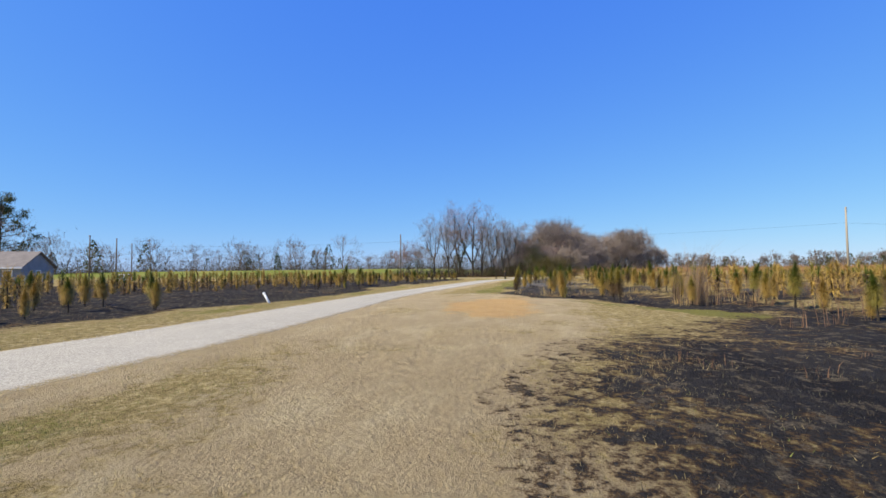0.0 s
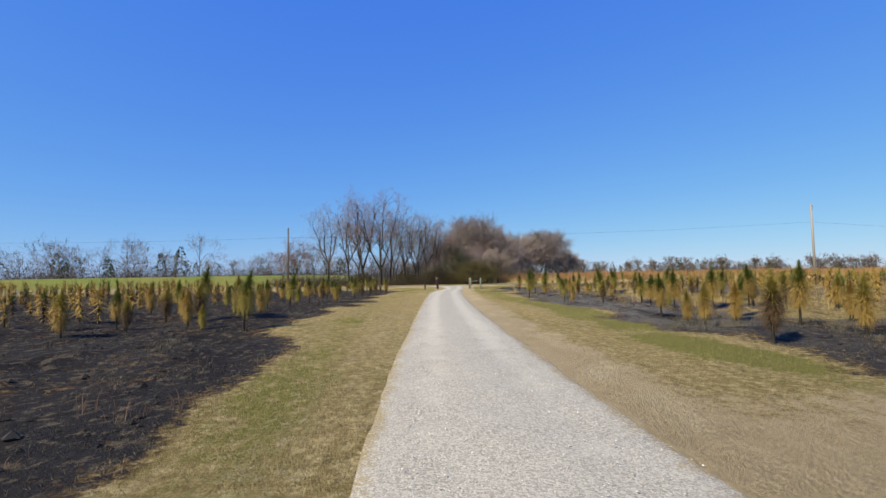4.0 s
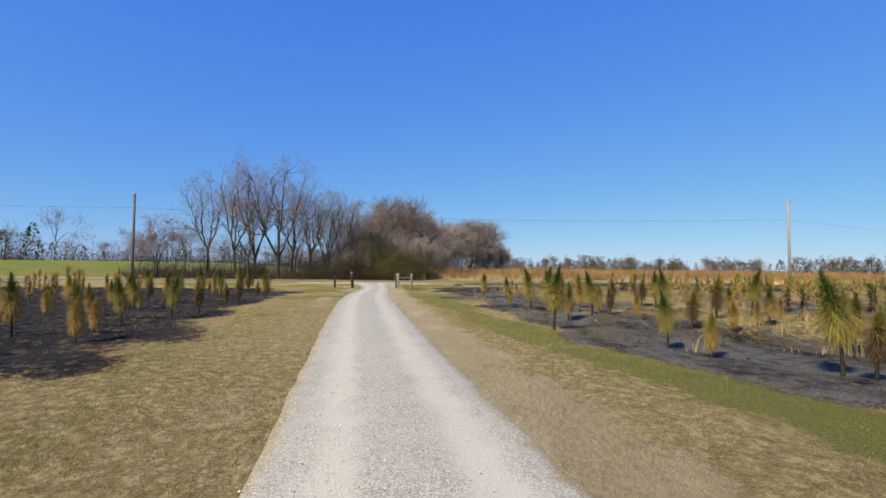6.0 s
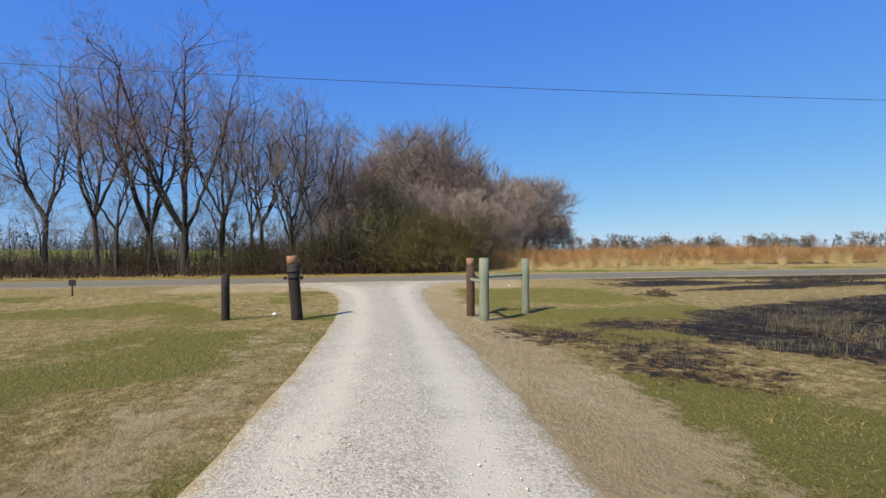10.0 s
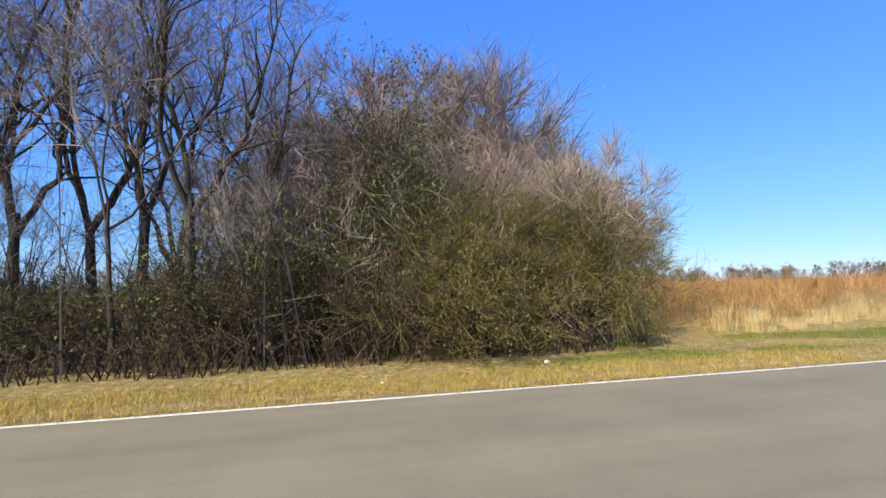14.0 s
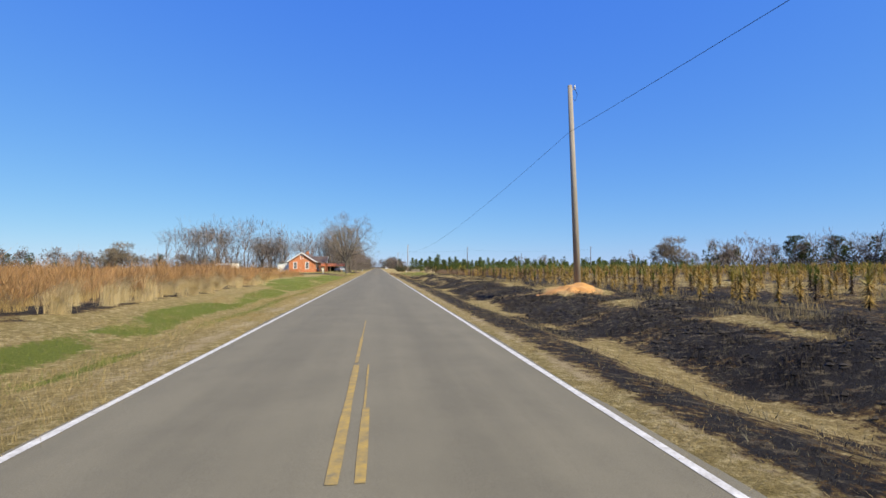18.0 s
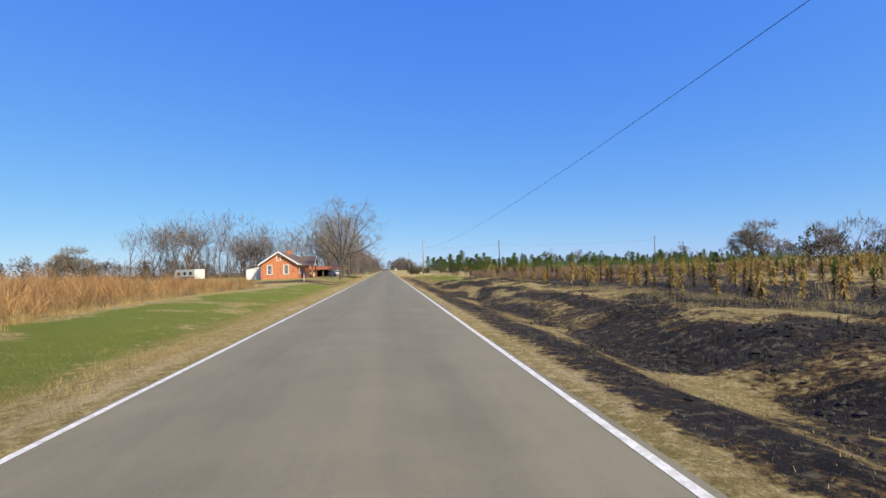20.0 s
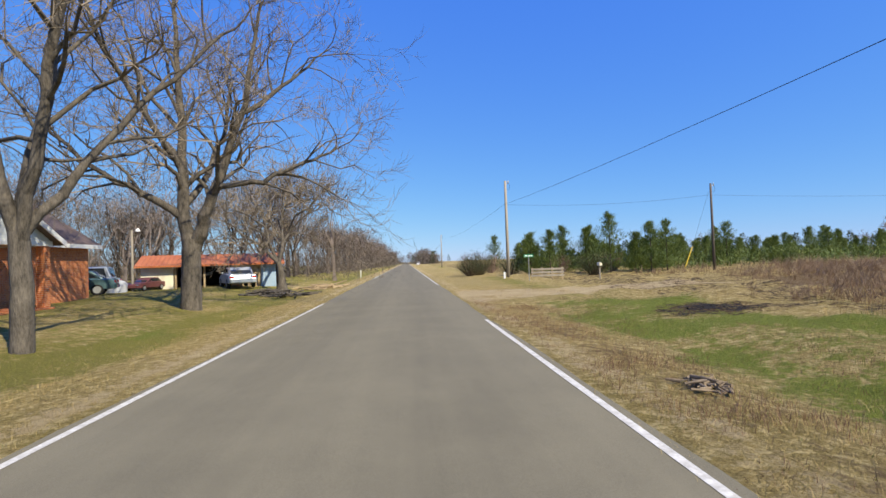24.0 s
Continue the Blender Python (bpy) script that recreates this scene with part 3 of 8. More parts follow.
def land(x, y):
    """Height of the ground."""
    x, y = np.asarray(x, float), np.asarray(y, float)
    field = 0.22 * smooth01(x, 14, 45) + 0.06 * smooth01(x, 60, 105) - 0.16 * np.exp(-((x - 14) / 6.0) ** 2) * smooth01(36 - y, 0, 8) * smooth01(y, -40, -10)
    bank = smooth01(y, 38, 50)
    ditch = -0.42 * np.exp(-((x - 6.4) / 1.5) ** 2) + 0.28 * np.exp(-((x - 11.0) / 3.2) ** 2)
    right = field + bank * ditch * (1 - 0.5 * smooth01(y, 150, 185)) * (1 - smooth01(y, 183, 190))
    right += 0.40 * np.exp(-(((x - 10.7) / 1.5) ** 2 + ((y - 78.6) / 2.0) ** 2)) * bank
    lawn = 0.42 * smooth01(-x, 6, 13) * smooth01(y, 150, 172)
    left = -0.34 * np.exp(-((x + 6.3) / 1.5) ** 2) * smooth01(y, 34, 44) * (1 - 0.7 * smooth01(y, 150, 170)) + lawn
    left += 0.26 * smooth01(-x, 7.5, 12) * smooth01(y, 32, 42) * (1 - smooth01(y, 120, 150))
    left += 2.6 * smooth01(-x, 12, 70) * smooth01(-y, -2, 40) * (1 - smooth01(-x, 150, 400))
    z = np.where(x > 0, right, left)
    rough = (vnoise(x, y, 2.3, 1) - 0.5) * 0.09 + (vnoise(x, y, 0.9, 2) - 0.5) * 0.05
    burnt = np.where(x > 9, np.maximum(smooth01(y - line_at(BURN_RIGHT, x), 0, 2), smooth01(line_at(BURN_LEFT, x) - y, 0, 2)), 0)
    rough = rough * (1 + 1.9 * burnt) + burnt * 0.10 * (smooth01(vnoise(x, y, 1.3, 3), 0.45, 0.75) - 0.3)
    scar = smooth01(y, 44, 52) * (1 - smooth01(y, 150, 165)) * smooth01(x, 5.4, 6.4) * (1 - smooth01(x, 10, 12.5))
    rough = rough + scar * 0.34 * (vnoise(x, y, 1.1, 4) * vnoise(x, y, 3.4, 6) - 0.25)
    calm = np.clip(np.minimum(np.abs(x) - 3.2, 2.0) / 2.0, 0, 1)
    on_drive = (x > 2) * np.clip(1 - np.maximum(line_at(DRIVE_FAR, x) - y, y - line_at(DRIVE_NEAR, x)) / 1.5, 0, 1)
    z = z * calm + rough * calm * (1 - np.clip(on_drive, 0, 1))
    under = np.where(np.abs(x) < 3.0, -0.07, 0.0)
    return z + under


def axis_steps(lo, hi, step, far_lo, far_hi):
    core = np.arange(lo, hi + step / 2, step)
    up, down, d = [hi], [lo], step
    while up[-1] < far_hi:
        d *= 1.22
        up.append(up[-1] + d)
    d = step
    while down[-1] > far_lo:
        d *= 1.22
        down.append(down[-1] - d)
    return np.concatenate([down[:0:-1], core, up[1:]])


xs, ys = axis_steps(-28, 112, 0.42, -2500, 2500), axis_steps(-22, 214, 0.42, -2500, 2500)
GX, GY = np.meshgrid(xs, ys, indexing="ij")
nx, ny = GX.shape
gi, gj = np.meshgrid(np.arange(nx - 1), np.arange(ny - 1), indexing="ij")
gq = np.stack([gi * ny + gj, (gi + 1) * ny + gj, (gi + 1) * ny + gj + 1, gi * ny + gj + 1], -1).reshape(-1, 4)
ground = piece("ground", np.stack([GX, GY, land(GX, GY)], -1).reshape(-1, 3), gq, "ground", smooth=True)
tagged(ground, "winter ground of dry straw-coloured grass with burnt black patches", "ground", kind="structure")


def blob(x, y, cx, cy, rx, ry):
    return np.clip(1.25 - np.sqrt(((x - cx) / rx) ** 2 + ((y - cy) / ry) ** 2), 0, 1)


def burn_mask(x, y):
    n1, n2 = vnoise(x, y, 5.0, 11), vnoise(x, y, 1.7, 12)
    w = (n1 - 0.5) * 2.0 + (n2 - 0.5) * 1.6
    inner = smooth01(y - line_at(BURN_RIGHT, x), 3.0, 7.5) * smooth01(x, 19, 26)
    right = smooth01(y - line_at(BURN_RIGHT, x) + w, -0.6, 0.8) * smooth01(x + w * 0.4, 11.0, 12.6) * (1 - 0.75 * smooth01(y, 135, 165)) * (0.5 + 0.5 * smooth01(n2 + 0.6 * n1, 0.45, 0.85)) * (1 - 0.8 * inner * smooth01(vnoise(x, y, 4.0, 15) + 0.5 * n2, 0.45, 0.85))
    left = smooth01(line_at(BURN_LEFT, x) - y + w, -0.6, 0.8) * smooth01(x + w * 1.5, 20, 23) * smooth01(y, -34, -22) * (0.7 + 0.3 * smooth01(n2, 0.2, 0.5))
    along = smooth01(y, 33, 38) * (1 - smooth01(y, 142, 158))
    broken = 1 - 0.85 * smooth01(y, 85, 120) * smooth01(vnoise(x * 3.0, y * 0.6, 2.2, 14), 0.38, 0.62)
    scorch = np.exp(-((x - 4.4 - 0.5 * (n1 - 0.5)) / 0.72) ** 4) * (0.50 + 0.4 * n2) * smooth01(x, 3.55, 3.95)
    gully = smooth01(x + w * 0.3 + 1.2 * smooth01(y, 90, 115), 6.1, 6.8) * (1 - smooth01(x + w * 0.45, 9.1, 10.2)) * (0.45 + 0.75 * smooth01(n2 + 0.3 * n1, 0.3, 0.7))
    ridge = np.maximum(smooth01(x, 9.3, 10.0) * (1 - smooth01(x, 11.6, 12.6)), smooth01(x, 5.0, 5.4) * (1 - smooth01(x, 6.0, 6.5)) * 0.8) * smooth01(vnoise(x, y, 2.6, 17) + 0.4 * n2, 0.6, 0.85)
    strip = along * np.maximum(np.maximum(scorch, ridge), broken * gully)
    band = smooth01(y, 136, 144) * (1 - smooth01(y, 166, 172)) * np.exp(-((x - 4.75 - 0.4 * (n1 - 0.5)) / 1.05) ** 4) * smooth01(n1 + n2, 0.2, 0.7) * (0.52 + 0.35 * n2)
    start = np.maximum(blob(x, y, 101.5, 39.0, 6.5, 4.4), blob(x, y, 96, 41, 5, 3)) * (0.6 + 0.6 * n2)
    gate = np.maximum(blob(x, y, 19.3, 27.2, 1.6, 1.2), np.maximum(blob(x, y, 22, 28.0, 1.7, 1.3), blob(x, y, 18.6, 29.4, 1.3, 1.4))) * (0.35 + 0.8 * n2)
    weeds = np.maximum(np.maximum(blob(x, y, 10.3, 181.8, 2.4, 1.6), blob(x, y, 14.5, 177.5, 3.2, 2.0)) * (0.5 + 0.7 * n2), smooth01(x + w * 0.5, 12.9, 13.8) * (1 - smooth01(x + w * 0.8, 17, 22)) * smooth01(y, 140, 150) * (1 - smooth01(y, 180, 184)) * (0.25 + 0.75 * smooth01(n1 + 0.4 * n2, 0.5, 0.8)))
    house = np.maximum(blob(x, y, -14, 163.5, 9, 4.5), blob(x, y, -7.5, 157.2, 3.2, 2.2)) * (0.4 + 0.7 * n2)
    sedge = smooth01(-x, 9.6, 10.8) * smooth01(y, 58, 64) * (1 - smooth01(y, 92, 104)) * (1 - smooth01(-x, 13.5, 16.5)) * 0.8 * smooth01(n1 + n2, 0.7, 1.1)
    pole = blob(x, y, 10.7, 78.6, 2.2, 2.6) * 1.2
    return np.clip(np.maximum.reduce([right, left, strip, band, start, gate, house, sedge, weeds]) - pole, 0, 1)


def green_mask(x, y):
    n1, n2 = vnoise(x, y, 6.0, 21), vnoise(x, y, 2.0, 22)
    g = 0.30 * smooth01(n1 + 0.5 * n2, 0.7, 1.2)
    edge_r = np.exp(-((y - line_at(BURN_RIGHT, x) + 1.0) / 1.1) ** 2) * (x > 18)
    edge_l = np.exp(-((y - line_at(BURN_LEFT, x) - 1.4) / 1.4) ** 2) * (x > 18)
    gate = smooth01(x, 6, 9) * (1 - smooth01(x, 34, 44)) * smooth01(y, -6, 4) * (1 - smooth01(y, 30, 36)) * 1.1 * smooth01(n1 + n2, 0.35, 1.05) * (1 - 0.85 * smooth01(x + 3 * (n2 - 0.5), 12, 16) * (1 - smooth01(y + 2 * (n1 - 0.5), 17.0, 19.5)))
    left = np.exp(-((x + 6.2) / 1.4) ** 2) * smooth01(y, 30, 40) * (0.35 + 0.65 * smooth01(y, 90, 106))
    woods = np.exp(-((x + 4.4) / 0.8) ** 2) * (1 - smooth01(y, 26, 30)) * 0.25
    yard = smooth01(-x, 5, 8) * smooth01(y, 160, 170) * 0.65
    ditch = 0.6 * np.exp(-((x - 7.6 - 0.02 * (y - 150)) / 1.9) ** 2) * smooth01(y, 120, 140)
    hill = np.maximum(smooth01(-x, 8, 20) * smooth01(-y, 0, 12) * 1.1, blob(x, y, 103.5, 29.9, 4.5, 1.7) * (0.4 + 0.7 * n2))
    return np.clip(np.maximum.reduce([g, (0.3 + 0.8 * smooth01(n1 + n2, 0.6, 1.2)) * edge_r, 0.55 * edge_l, gate, left, woods, yard, ditch, hill]) * (0.55 + 0.6 * n2) + 0.1 * (n1 - 0.5), 0, 1)


def lush_mask(x, y):
    n1, n2 = vnoise(x, y, 7.0, 31), vnoise(x, y, 1.6, 32)
    sway = x + 0.5 * (vnoise(x, y, 4.0, 34) - 0.5)
    stripes = np.maximum(0.95 * np.exp(-((sway + 5.15) / 0.62) ** 4), np.exp(-((sway + 7.5) / 0.95) ** 4))
    lawn = np.exp(-((sway + 9.2) / 3.0) ** 4) * 1.15
    left = (stripes * (1 - smooth01(y, 88, 108)) + lawn * smooth01(y, 88, 108)) * smooth01(y, 26, 33) * (1 - smooth01(y, 148, 164)) * (0.34 + 0.55 * smooth01(n2 + 0.5 * n1, 0.35, 0.95))
    ditch = np.exp(-((x - 9.5 + 1.0 * smooth01(y, 166, 175) - 1.2 * (n1 - 0.5)) / (2.5 + 0.5 * smooth01(y, 166, 175))) ** 4) * smooth01(y, 132, 148) * (1 - smooth01(y, 186, 190)) * (0.42 + 0.5 * smooth01(n2 + 0.4 * n1, 0.3, 0.9))
    post = blob(x, y, 15.2, 21.8, 1.6, 1.6) * 0.7
    yard = np.maximum(blob(x, y, -7.5, 181, 3.0, 4.0) * 0.6, blob(x, y, -5.3, 31, 1.3, 6.5) * 1.1)
    hill = smooth01(-x, 20, 34) * smooth01(-y, 2, 14)
    return np.clip(np.maximum(np.maximum(left, ditch), np.maximum.reduce([post, yard, hill]) * (0.15 + 1.0 * n2) * (0.6 + 0.6 * n1)), 0, 1)


def dirt_mask(x, y):
    n1, n2 = vnoise(x, y, 3.0, 41), vnoise(x, y, 1.2, 42)
    near, far = line_at(DRIVE_NEAR, x), line_at(DRIVE_FAR, x)
    side = smooth01(y, near - 0.5, near) * (1 - smooth01(y, near + 0.6, near + 2.4)) * (x > 3)
    start = smooth01(x, 72, 86) * smooth01(y, near - 0.2, near + 0.2) * (1 - smooth01(y, 33, 39)) * (0.66 + 0.6 * n1)
    left = np.exp(-((y - far + 0.9) / 1.1) ** 2) * (0.40 + 0.2 * smooth01(-x, -48, -36)) * (x > 18)
    start = start * (1 - 0.75 * blob(x, y, 104, 29.8, 5, 2.0)) 
    apron = smooth01(x, 2.8, 3.2) * (1 - smooth01(x, 6.5, 8.5)) * smooth01(y, 13, 16) * (1 - smooth01(y, 30, 33))
    verge = (np.exp(-((np.abs(x) - 3.7) / 0.5) ** 2) * 0.6)
    side_road = smooth01(x, 3, 4) * (1 - smooth01(x, 15, 22)) * np.exp(-((y - 192 - 0.15 * (x - 4)) / (1.7 + 3.0 * np.exp(-np.clip(x - 3.3, -1, 50) / 2.0))) ** 2) * 2.2
    yard = blob(x, y, -16, 176.5, 8, 0.7) * 0.8
    drive2 = blob(x, y, -7, 208, 4, 3.5) * 0.8
    return np.clip(np.maximum.reduce([side, start, left, apron, verge, side_road, yard, drive2]) * (0.6 + 0.6 * n2), 0, 1)


def clay_mask(x, y):
    n2 = vnoise(x, y, 1.3, 52)
    a = np.maximum(blob(x, y, 86.5, 31.5, 6.5, 2.3), blob(x, y, 90.5, 32.6, 3.5, 1.6)) * (0.55 + 0.8 * n2)
    pole = blob(x, y, 10.5, 78.4, 1.6, 2.4) * 1.3
    left = np.exp(-((y - line_at(BURN_LEFT, x) - 2.2) / 0.5) ** 2) * smooth01(x, 52, 58) * (1 - smooth01(x, 70, 76)) * 0.38
    return np.clip(np.maximum.reduce([a, pole, left]), 0, 1)


def weedy_mask(x, y):
    n1 = vnoise(x, y, 4.0, 55)
    right = smooth01(x + 2 * (n1 - 0.5), 11.8, 13.6) * smooth01(y, 126, 136) * (1 - smooth01(y + 3 * n1 + 6 * (1 - smooth01(x, 19, 24)), 196, 203)) * (1 - smooth01(x, 90, 120))
    edge = smooth01(-x - 3.0 * smooth01(y, 88, 104), 10.0, 11.6) * smooth01(y, 36, 42) * (1 - smooth01(y, 146, 156)) * (1 - smooth01(-x, 60, 90)) * 0.9
    right = right * (1 - (1 - smooth01(x, 17, 21)) * smooth01(y, 177, 184))
    verge = smooth01(x, 3.4, 4.2) * (1 - smooth01(x, 9.0, 11.0)) * smooth01(y, 142, 154) * (1 - smooth01(y, 185, 190)) * (0.34 + 0.2 * vnoise(x, y, 1.4, 56)) * (1 - smooth01(lush_mask(x, y), 0.15, 0.5))
    return np.clip(np.maximum(np.maximum(right, edge) * (0.55 + 0.7 * n1), verge), 0, 1)


def ashy_mask(x, y):
    """Where the fire left grey ash rather than soot: the field beside the drive towards the road."""
    return np.clip(smooth01(y, 22, 26) * (1 - smooth01(x, 60, 80)) * smooth01(x, 25, 33) * (1 - 0.5 * smooth01(y, 45, 70)) + 0.12, 0, 1)


for mask_name, mask_of in (("burn", burn_mask), ("weedy", weedy_mask), ("green", green_mask), ("lush", lush_mask), ("dirt", dirt_mask), ("clay", clay_mask), ("ashy", ashy_mask)):
    att = ground.data.attributes.new(mask_name, "FLOAT", "POINT")
    att.data.foreach_set("value", mask_of(GX, GY).ravel().astype(np.float32))

# ---- road and drive ----
ry = np.concatenate([np.arange(-900, -60, 20.0), np.arange(-60, 260, 1.0), np.arange(260, 2400, 20.0)])


def strip(name, x_lo, x_hi, y, z, mat, cols=2, ragged=0.0, crown=0.05, parent=None):
    c = np.linspace(0, 1, cols)
    jag = lambda s: (vnoise(y, y * 0 + s, 0.9, s) - 0.5) * ragged + (vnoise(y, y * 0 + s, 4.0, s + 3) - 0.5) * ragged
    lo, hi = np.broadcast_to(x_lo, y.shape) + jag(61), np.broadcast_to(x_hi, y.shape) + jag(67)
    X = lo[:, None] * (1 - c) + hi[:, None] * c
    Y = np.broadcast_to(y[:, None], X.shape)
    Z = z + crown * np.clip(1 - (X / 3.2) ** 2, 0, 1)
    n = len(y)
    i, j = np.meshgrid(np.arange(n - 1), np.arange(cols - 1), indexing="ij")
    q = np.stack([i * cols + j, i * cols + j + 1, (i + 1) * cols + j + 1, (i + 1) * cols + j], -1).reshape(-1, 4)
    return piece(name, np.stack([X, Y, Z], -1).reshape(-1, 3), q, mat, parent)


road = strip("road", -3.14, 3.14, ry, 0.0, "asphalt", 9, 0.12)
tagged(road, "worn grey two-lane country road of asphalt", "road", kind="structure")


def paint_lines(x, spans, width, mat, name, label):
    b = Build()
    for y0, y1 in spans:
        yy = np.arange(y0, y1 + 0.01, 0.5)
        if len(yy) < 2:
            continue
        w = width / 2 * (0.85 + 0.3 * vnoise(yy, yy * 0 + x, 0.8, 71))
        z = 0.006 + 0.05 * max(0, 1 - (x / 3.2) ** 2)
        v = np.concatenate([np.stack([x - w, yy, yy * 0 + z], -1), np.stack([x + w, yy, yy * 0 + z], -1)])
        n = len(yy)
        k = np.arange(n - 1)
        b.add(v, np.stack([k, k + n, k + n + 1, k + 1], -1))
    ob = b.done(name, mat, road, label)
    return ob


paint_lines(-3.0, [(-300, 190), (222, 600)], 0.105, "line_white", "edge_line", "worn white edge line")
paint_lines(3.0, [(-300, 182), (203, 600)], 0.105, "line_white", "edge_line", "worn white edge line")
for x, spans, width in ((-0.02, [(58.3, 63.0)], 0.10), (-0.03, [(63.0, 66.0)], 0.06), (-0.03, [(66.0, 69.5)], 0.03), (0.20, [(58.3, 60.3)], 0.085), (0.18, [(60.3, 63.0)], 0.03)):
    paint_lines(x, spans, width, "line_yellow", "centre_line", "worn yellow centre line")

gx = np.concatenate([np.arange(3.1, 110, 0.25), np.arange(110, 140, 0.5)])
cols = 21
c = np.linspace(0, 1, cols)


def averaged(v):
    """The drive's edge with its bends rounded, but for the flare at the road."""
    soft = np.convolve(np.pad(v, 14, "edge"), np.ones(29) / 29, "valid")
    keep = smooth01(gx, 9, 14)
    return v * (1 - keep) + soft * keep


lo = averaged(line_at(DRIVE_FAR, gx)) - 0.22 + (vnoise(gx, gx * 0, 0.7, 81) - 0.5) * 0.05
hi = averaged(line_at(DRIVE_NEAR, gx)) + 0.22 + (vnoise(gx, gx * 0, 0.7, 82) - 0.5) * 0.05
X = np.broadcast_to(gx[:, None], (len(gx), cols))
Y = lo[:, None] * (1 - c) + hi[:, None] * c
Z = land(X, Y) + 0.05 * np.sin(np.pi * c) - 0.012 * (np.exp(-((c - 0.27) / 0.1) ** 2) + np.exp(-((c - 0.73) / 0.1) ** 2)) + (vnoise(X, Y, 0.6, 83) - 0.5) * 0.02 + np.where(np.minimum(c, 1 - c) < 0.03, -0.045, 0.012)
Z = np.where(X < 3.3, 0.012, Z)
i, j = np.meshgrid(np.arange(len(gx) - 1), np.arange(cols - 1), indexing="ij")
q = np.stack([i * cols + j, (i + 1) * cols + j, (i + 1) * cols + j + 1, i * cols + j + 1], -1).reshape(-1, 4)
drive = piece("gravel_drive", np.stack([X, Y, Z], -1).reshape(-1, 3), q, "gravel", smooth=True)
for mask_name, vals in (("track", np.exp(-((c - 0.27) / 0.11) ** 2) + np.exp(-((c - 0.73) / 0.11) ** 2)), ("edge", np.clip(1 - np.minimum(c, 1 - c) / 0.13, 0, 1))):
    att = drive.data.attributes.new(mask_name, "FLOAT", "POINT")
    fade = 1 - 0.8 * smooth01(gx, 66, 84) if mask_name == "track" else 1 + 0 * gx
    vals = np.broadcast_to(vals[None], X.shape)
    if mask_name == "edge":
        vals = np.maximum(vals, 0.5 * (1 - smooth01(X, 4.5, 9.0)))
    att.data.foreach_set("value", (fade[:, None] * vals).ravel().astype(np.float32))
tagged(drive, "single-lane drive of white crushed gravel", "driveway", kind="structure")

# ---- trees ----


def grow(seed, height, trunk_r, fork=0.35, spread=0.55, depth=4, kids=3, twigs=5, lean=(0, 0), up=0.35, limb_len=0.30, gnarl=0.15, main=None):
    """A bare tree: limbs and twigs as arrays of tapered pieces (from, to, radius, radius)."""
    r = np.random.default_rng(seed)
    limb, twig = [], []

    def shoot(p, d, length, rad, level):
        steps = 4 if level < 2 else 3
        for s in range(steps):
            nd = d + r.normal(0, gnarl * (0.35 if level == 0 else 1.0) + 0.03 * level, 3)
            nd[2] += up * 0.12
            nd /= np.linalg.norm(nd)
            q = p + nd * length / steps
            r1 = rad * (1 - 0.42 / steps)
            (limb if level < depth - 1 else twig).append((p, q, rad, r1))
            if level >= 1 and level < depth and s > 0 and r.random() < 0.75:
                side(q, nd, length * 0.55, r1 * 0.55, level + 1)
            p, d, rad = q, nd, r1
        if level < depth:
            n = kids if level else kids + 1
            for k in range(n):
                ln = height * limb_len * r.uniform(0.8, 1.15) if level == 0 else length * r.uniform(0.55, 0.85)
                side(p, d, ln, rad * r.uniform(0.55, 0.8), level + 1)
        else:
            for k in range(twigs):
                nd = d + r.normal(0, 0.55, 3) + np.array([0, 0, 0.15])
                nd /= np.linalg.norm(nd)
                a = p - d * r.uniform(0, 0.6) * length
                m = a + nd * length * r.uniform(0.3, 0.55)
                nd2 = nd + r.normal(0, 0.3, 3) + np.array([0, 0, 0.15])
                e = m + nd2 / np.linalg.norm(nd2) * length * 0.35
                twig.append((a, m, max(rad * 0.5, 0.006), 0.006))
                twig.append((m, e, 0.006, 0.003))

    def side(p, d, length, rad, level):
        ax = r.normal(0, 1, 3)
        ax -= d * (ax @ d)
        ax /= np.linalg.norm(ax) + 1e-9
        nd = d + ax * r.uniform(0.45, 1.0) * spread * 1.4
        nd[2] += up * 0.3
        nd /= np.linalg.norm(nd)
        shoot(p, nd, length, rad, level)

    if main:
        for line, r_a, r_b, n_side in main:
            k = np.array(line, float)
            t = np.linspace(0, len(k) - 1, 4 * (len(k) - 1) + 1)
            p = np.stack([np.interp(t, np.arange(len(k)), k[:, q]) for q in range(3)], -1)
            p[1:-1] += r.normal(0, 0.05 if n_side else 0.012, (len(p) - 2, 3))
            rr = np.linspace(r_a, r_b, len(p))
            for q in range(len(p) - 1):
                limb.append((p[q], p[q + 1], rr[q], rr[q + 1]))
            for u in np.linspace(0.25, 1.0, n_side):
                q = min(int(u * (len(p) - 1)), len(p) - 2)
                d = (p[q + 1] - p[q]) / np.linalg.norm(p[q + 1] - p[q])
                side(p[q + 1], d, height * limb_len * r.uniform(0.45, 0.8) * (1.1 - 0.35 * u), max(rr[q] * 0.5, 0.03), 2)
        return limb, twig
    base = np.array([0.0, 0, -0.15])
    d = np.array([lean[0], lean[1], 1.0])
    d /= np.linalg.norm(d)
    limb.append((base, base + d * 0.45, trunk_r * 1.5, trunk_r * 1.08))
    shoot(base + d * 0.45, d, height * fork, trunk_r, 0)
    return limb, twig


def seg_arrays(rows):
    return (np.array([a[0] for a in rows]), np.array([a[1] for a in rows]), np.array([a[2] for a in rows]), np.array([a[3] for a in rows]))


def fit_height(rows, top, height):
    k = height / top
    return [(a * k, b * k, r0, r1) for a, b, r0, r1 in rows]


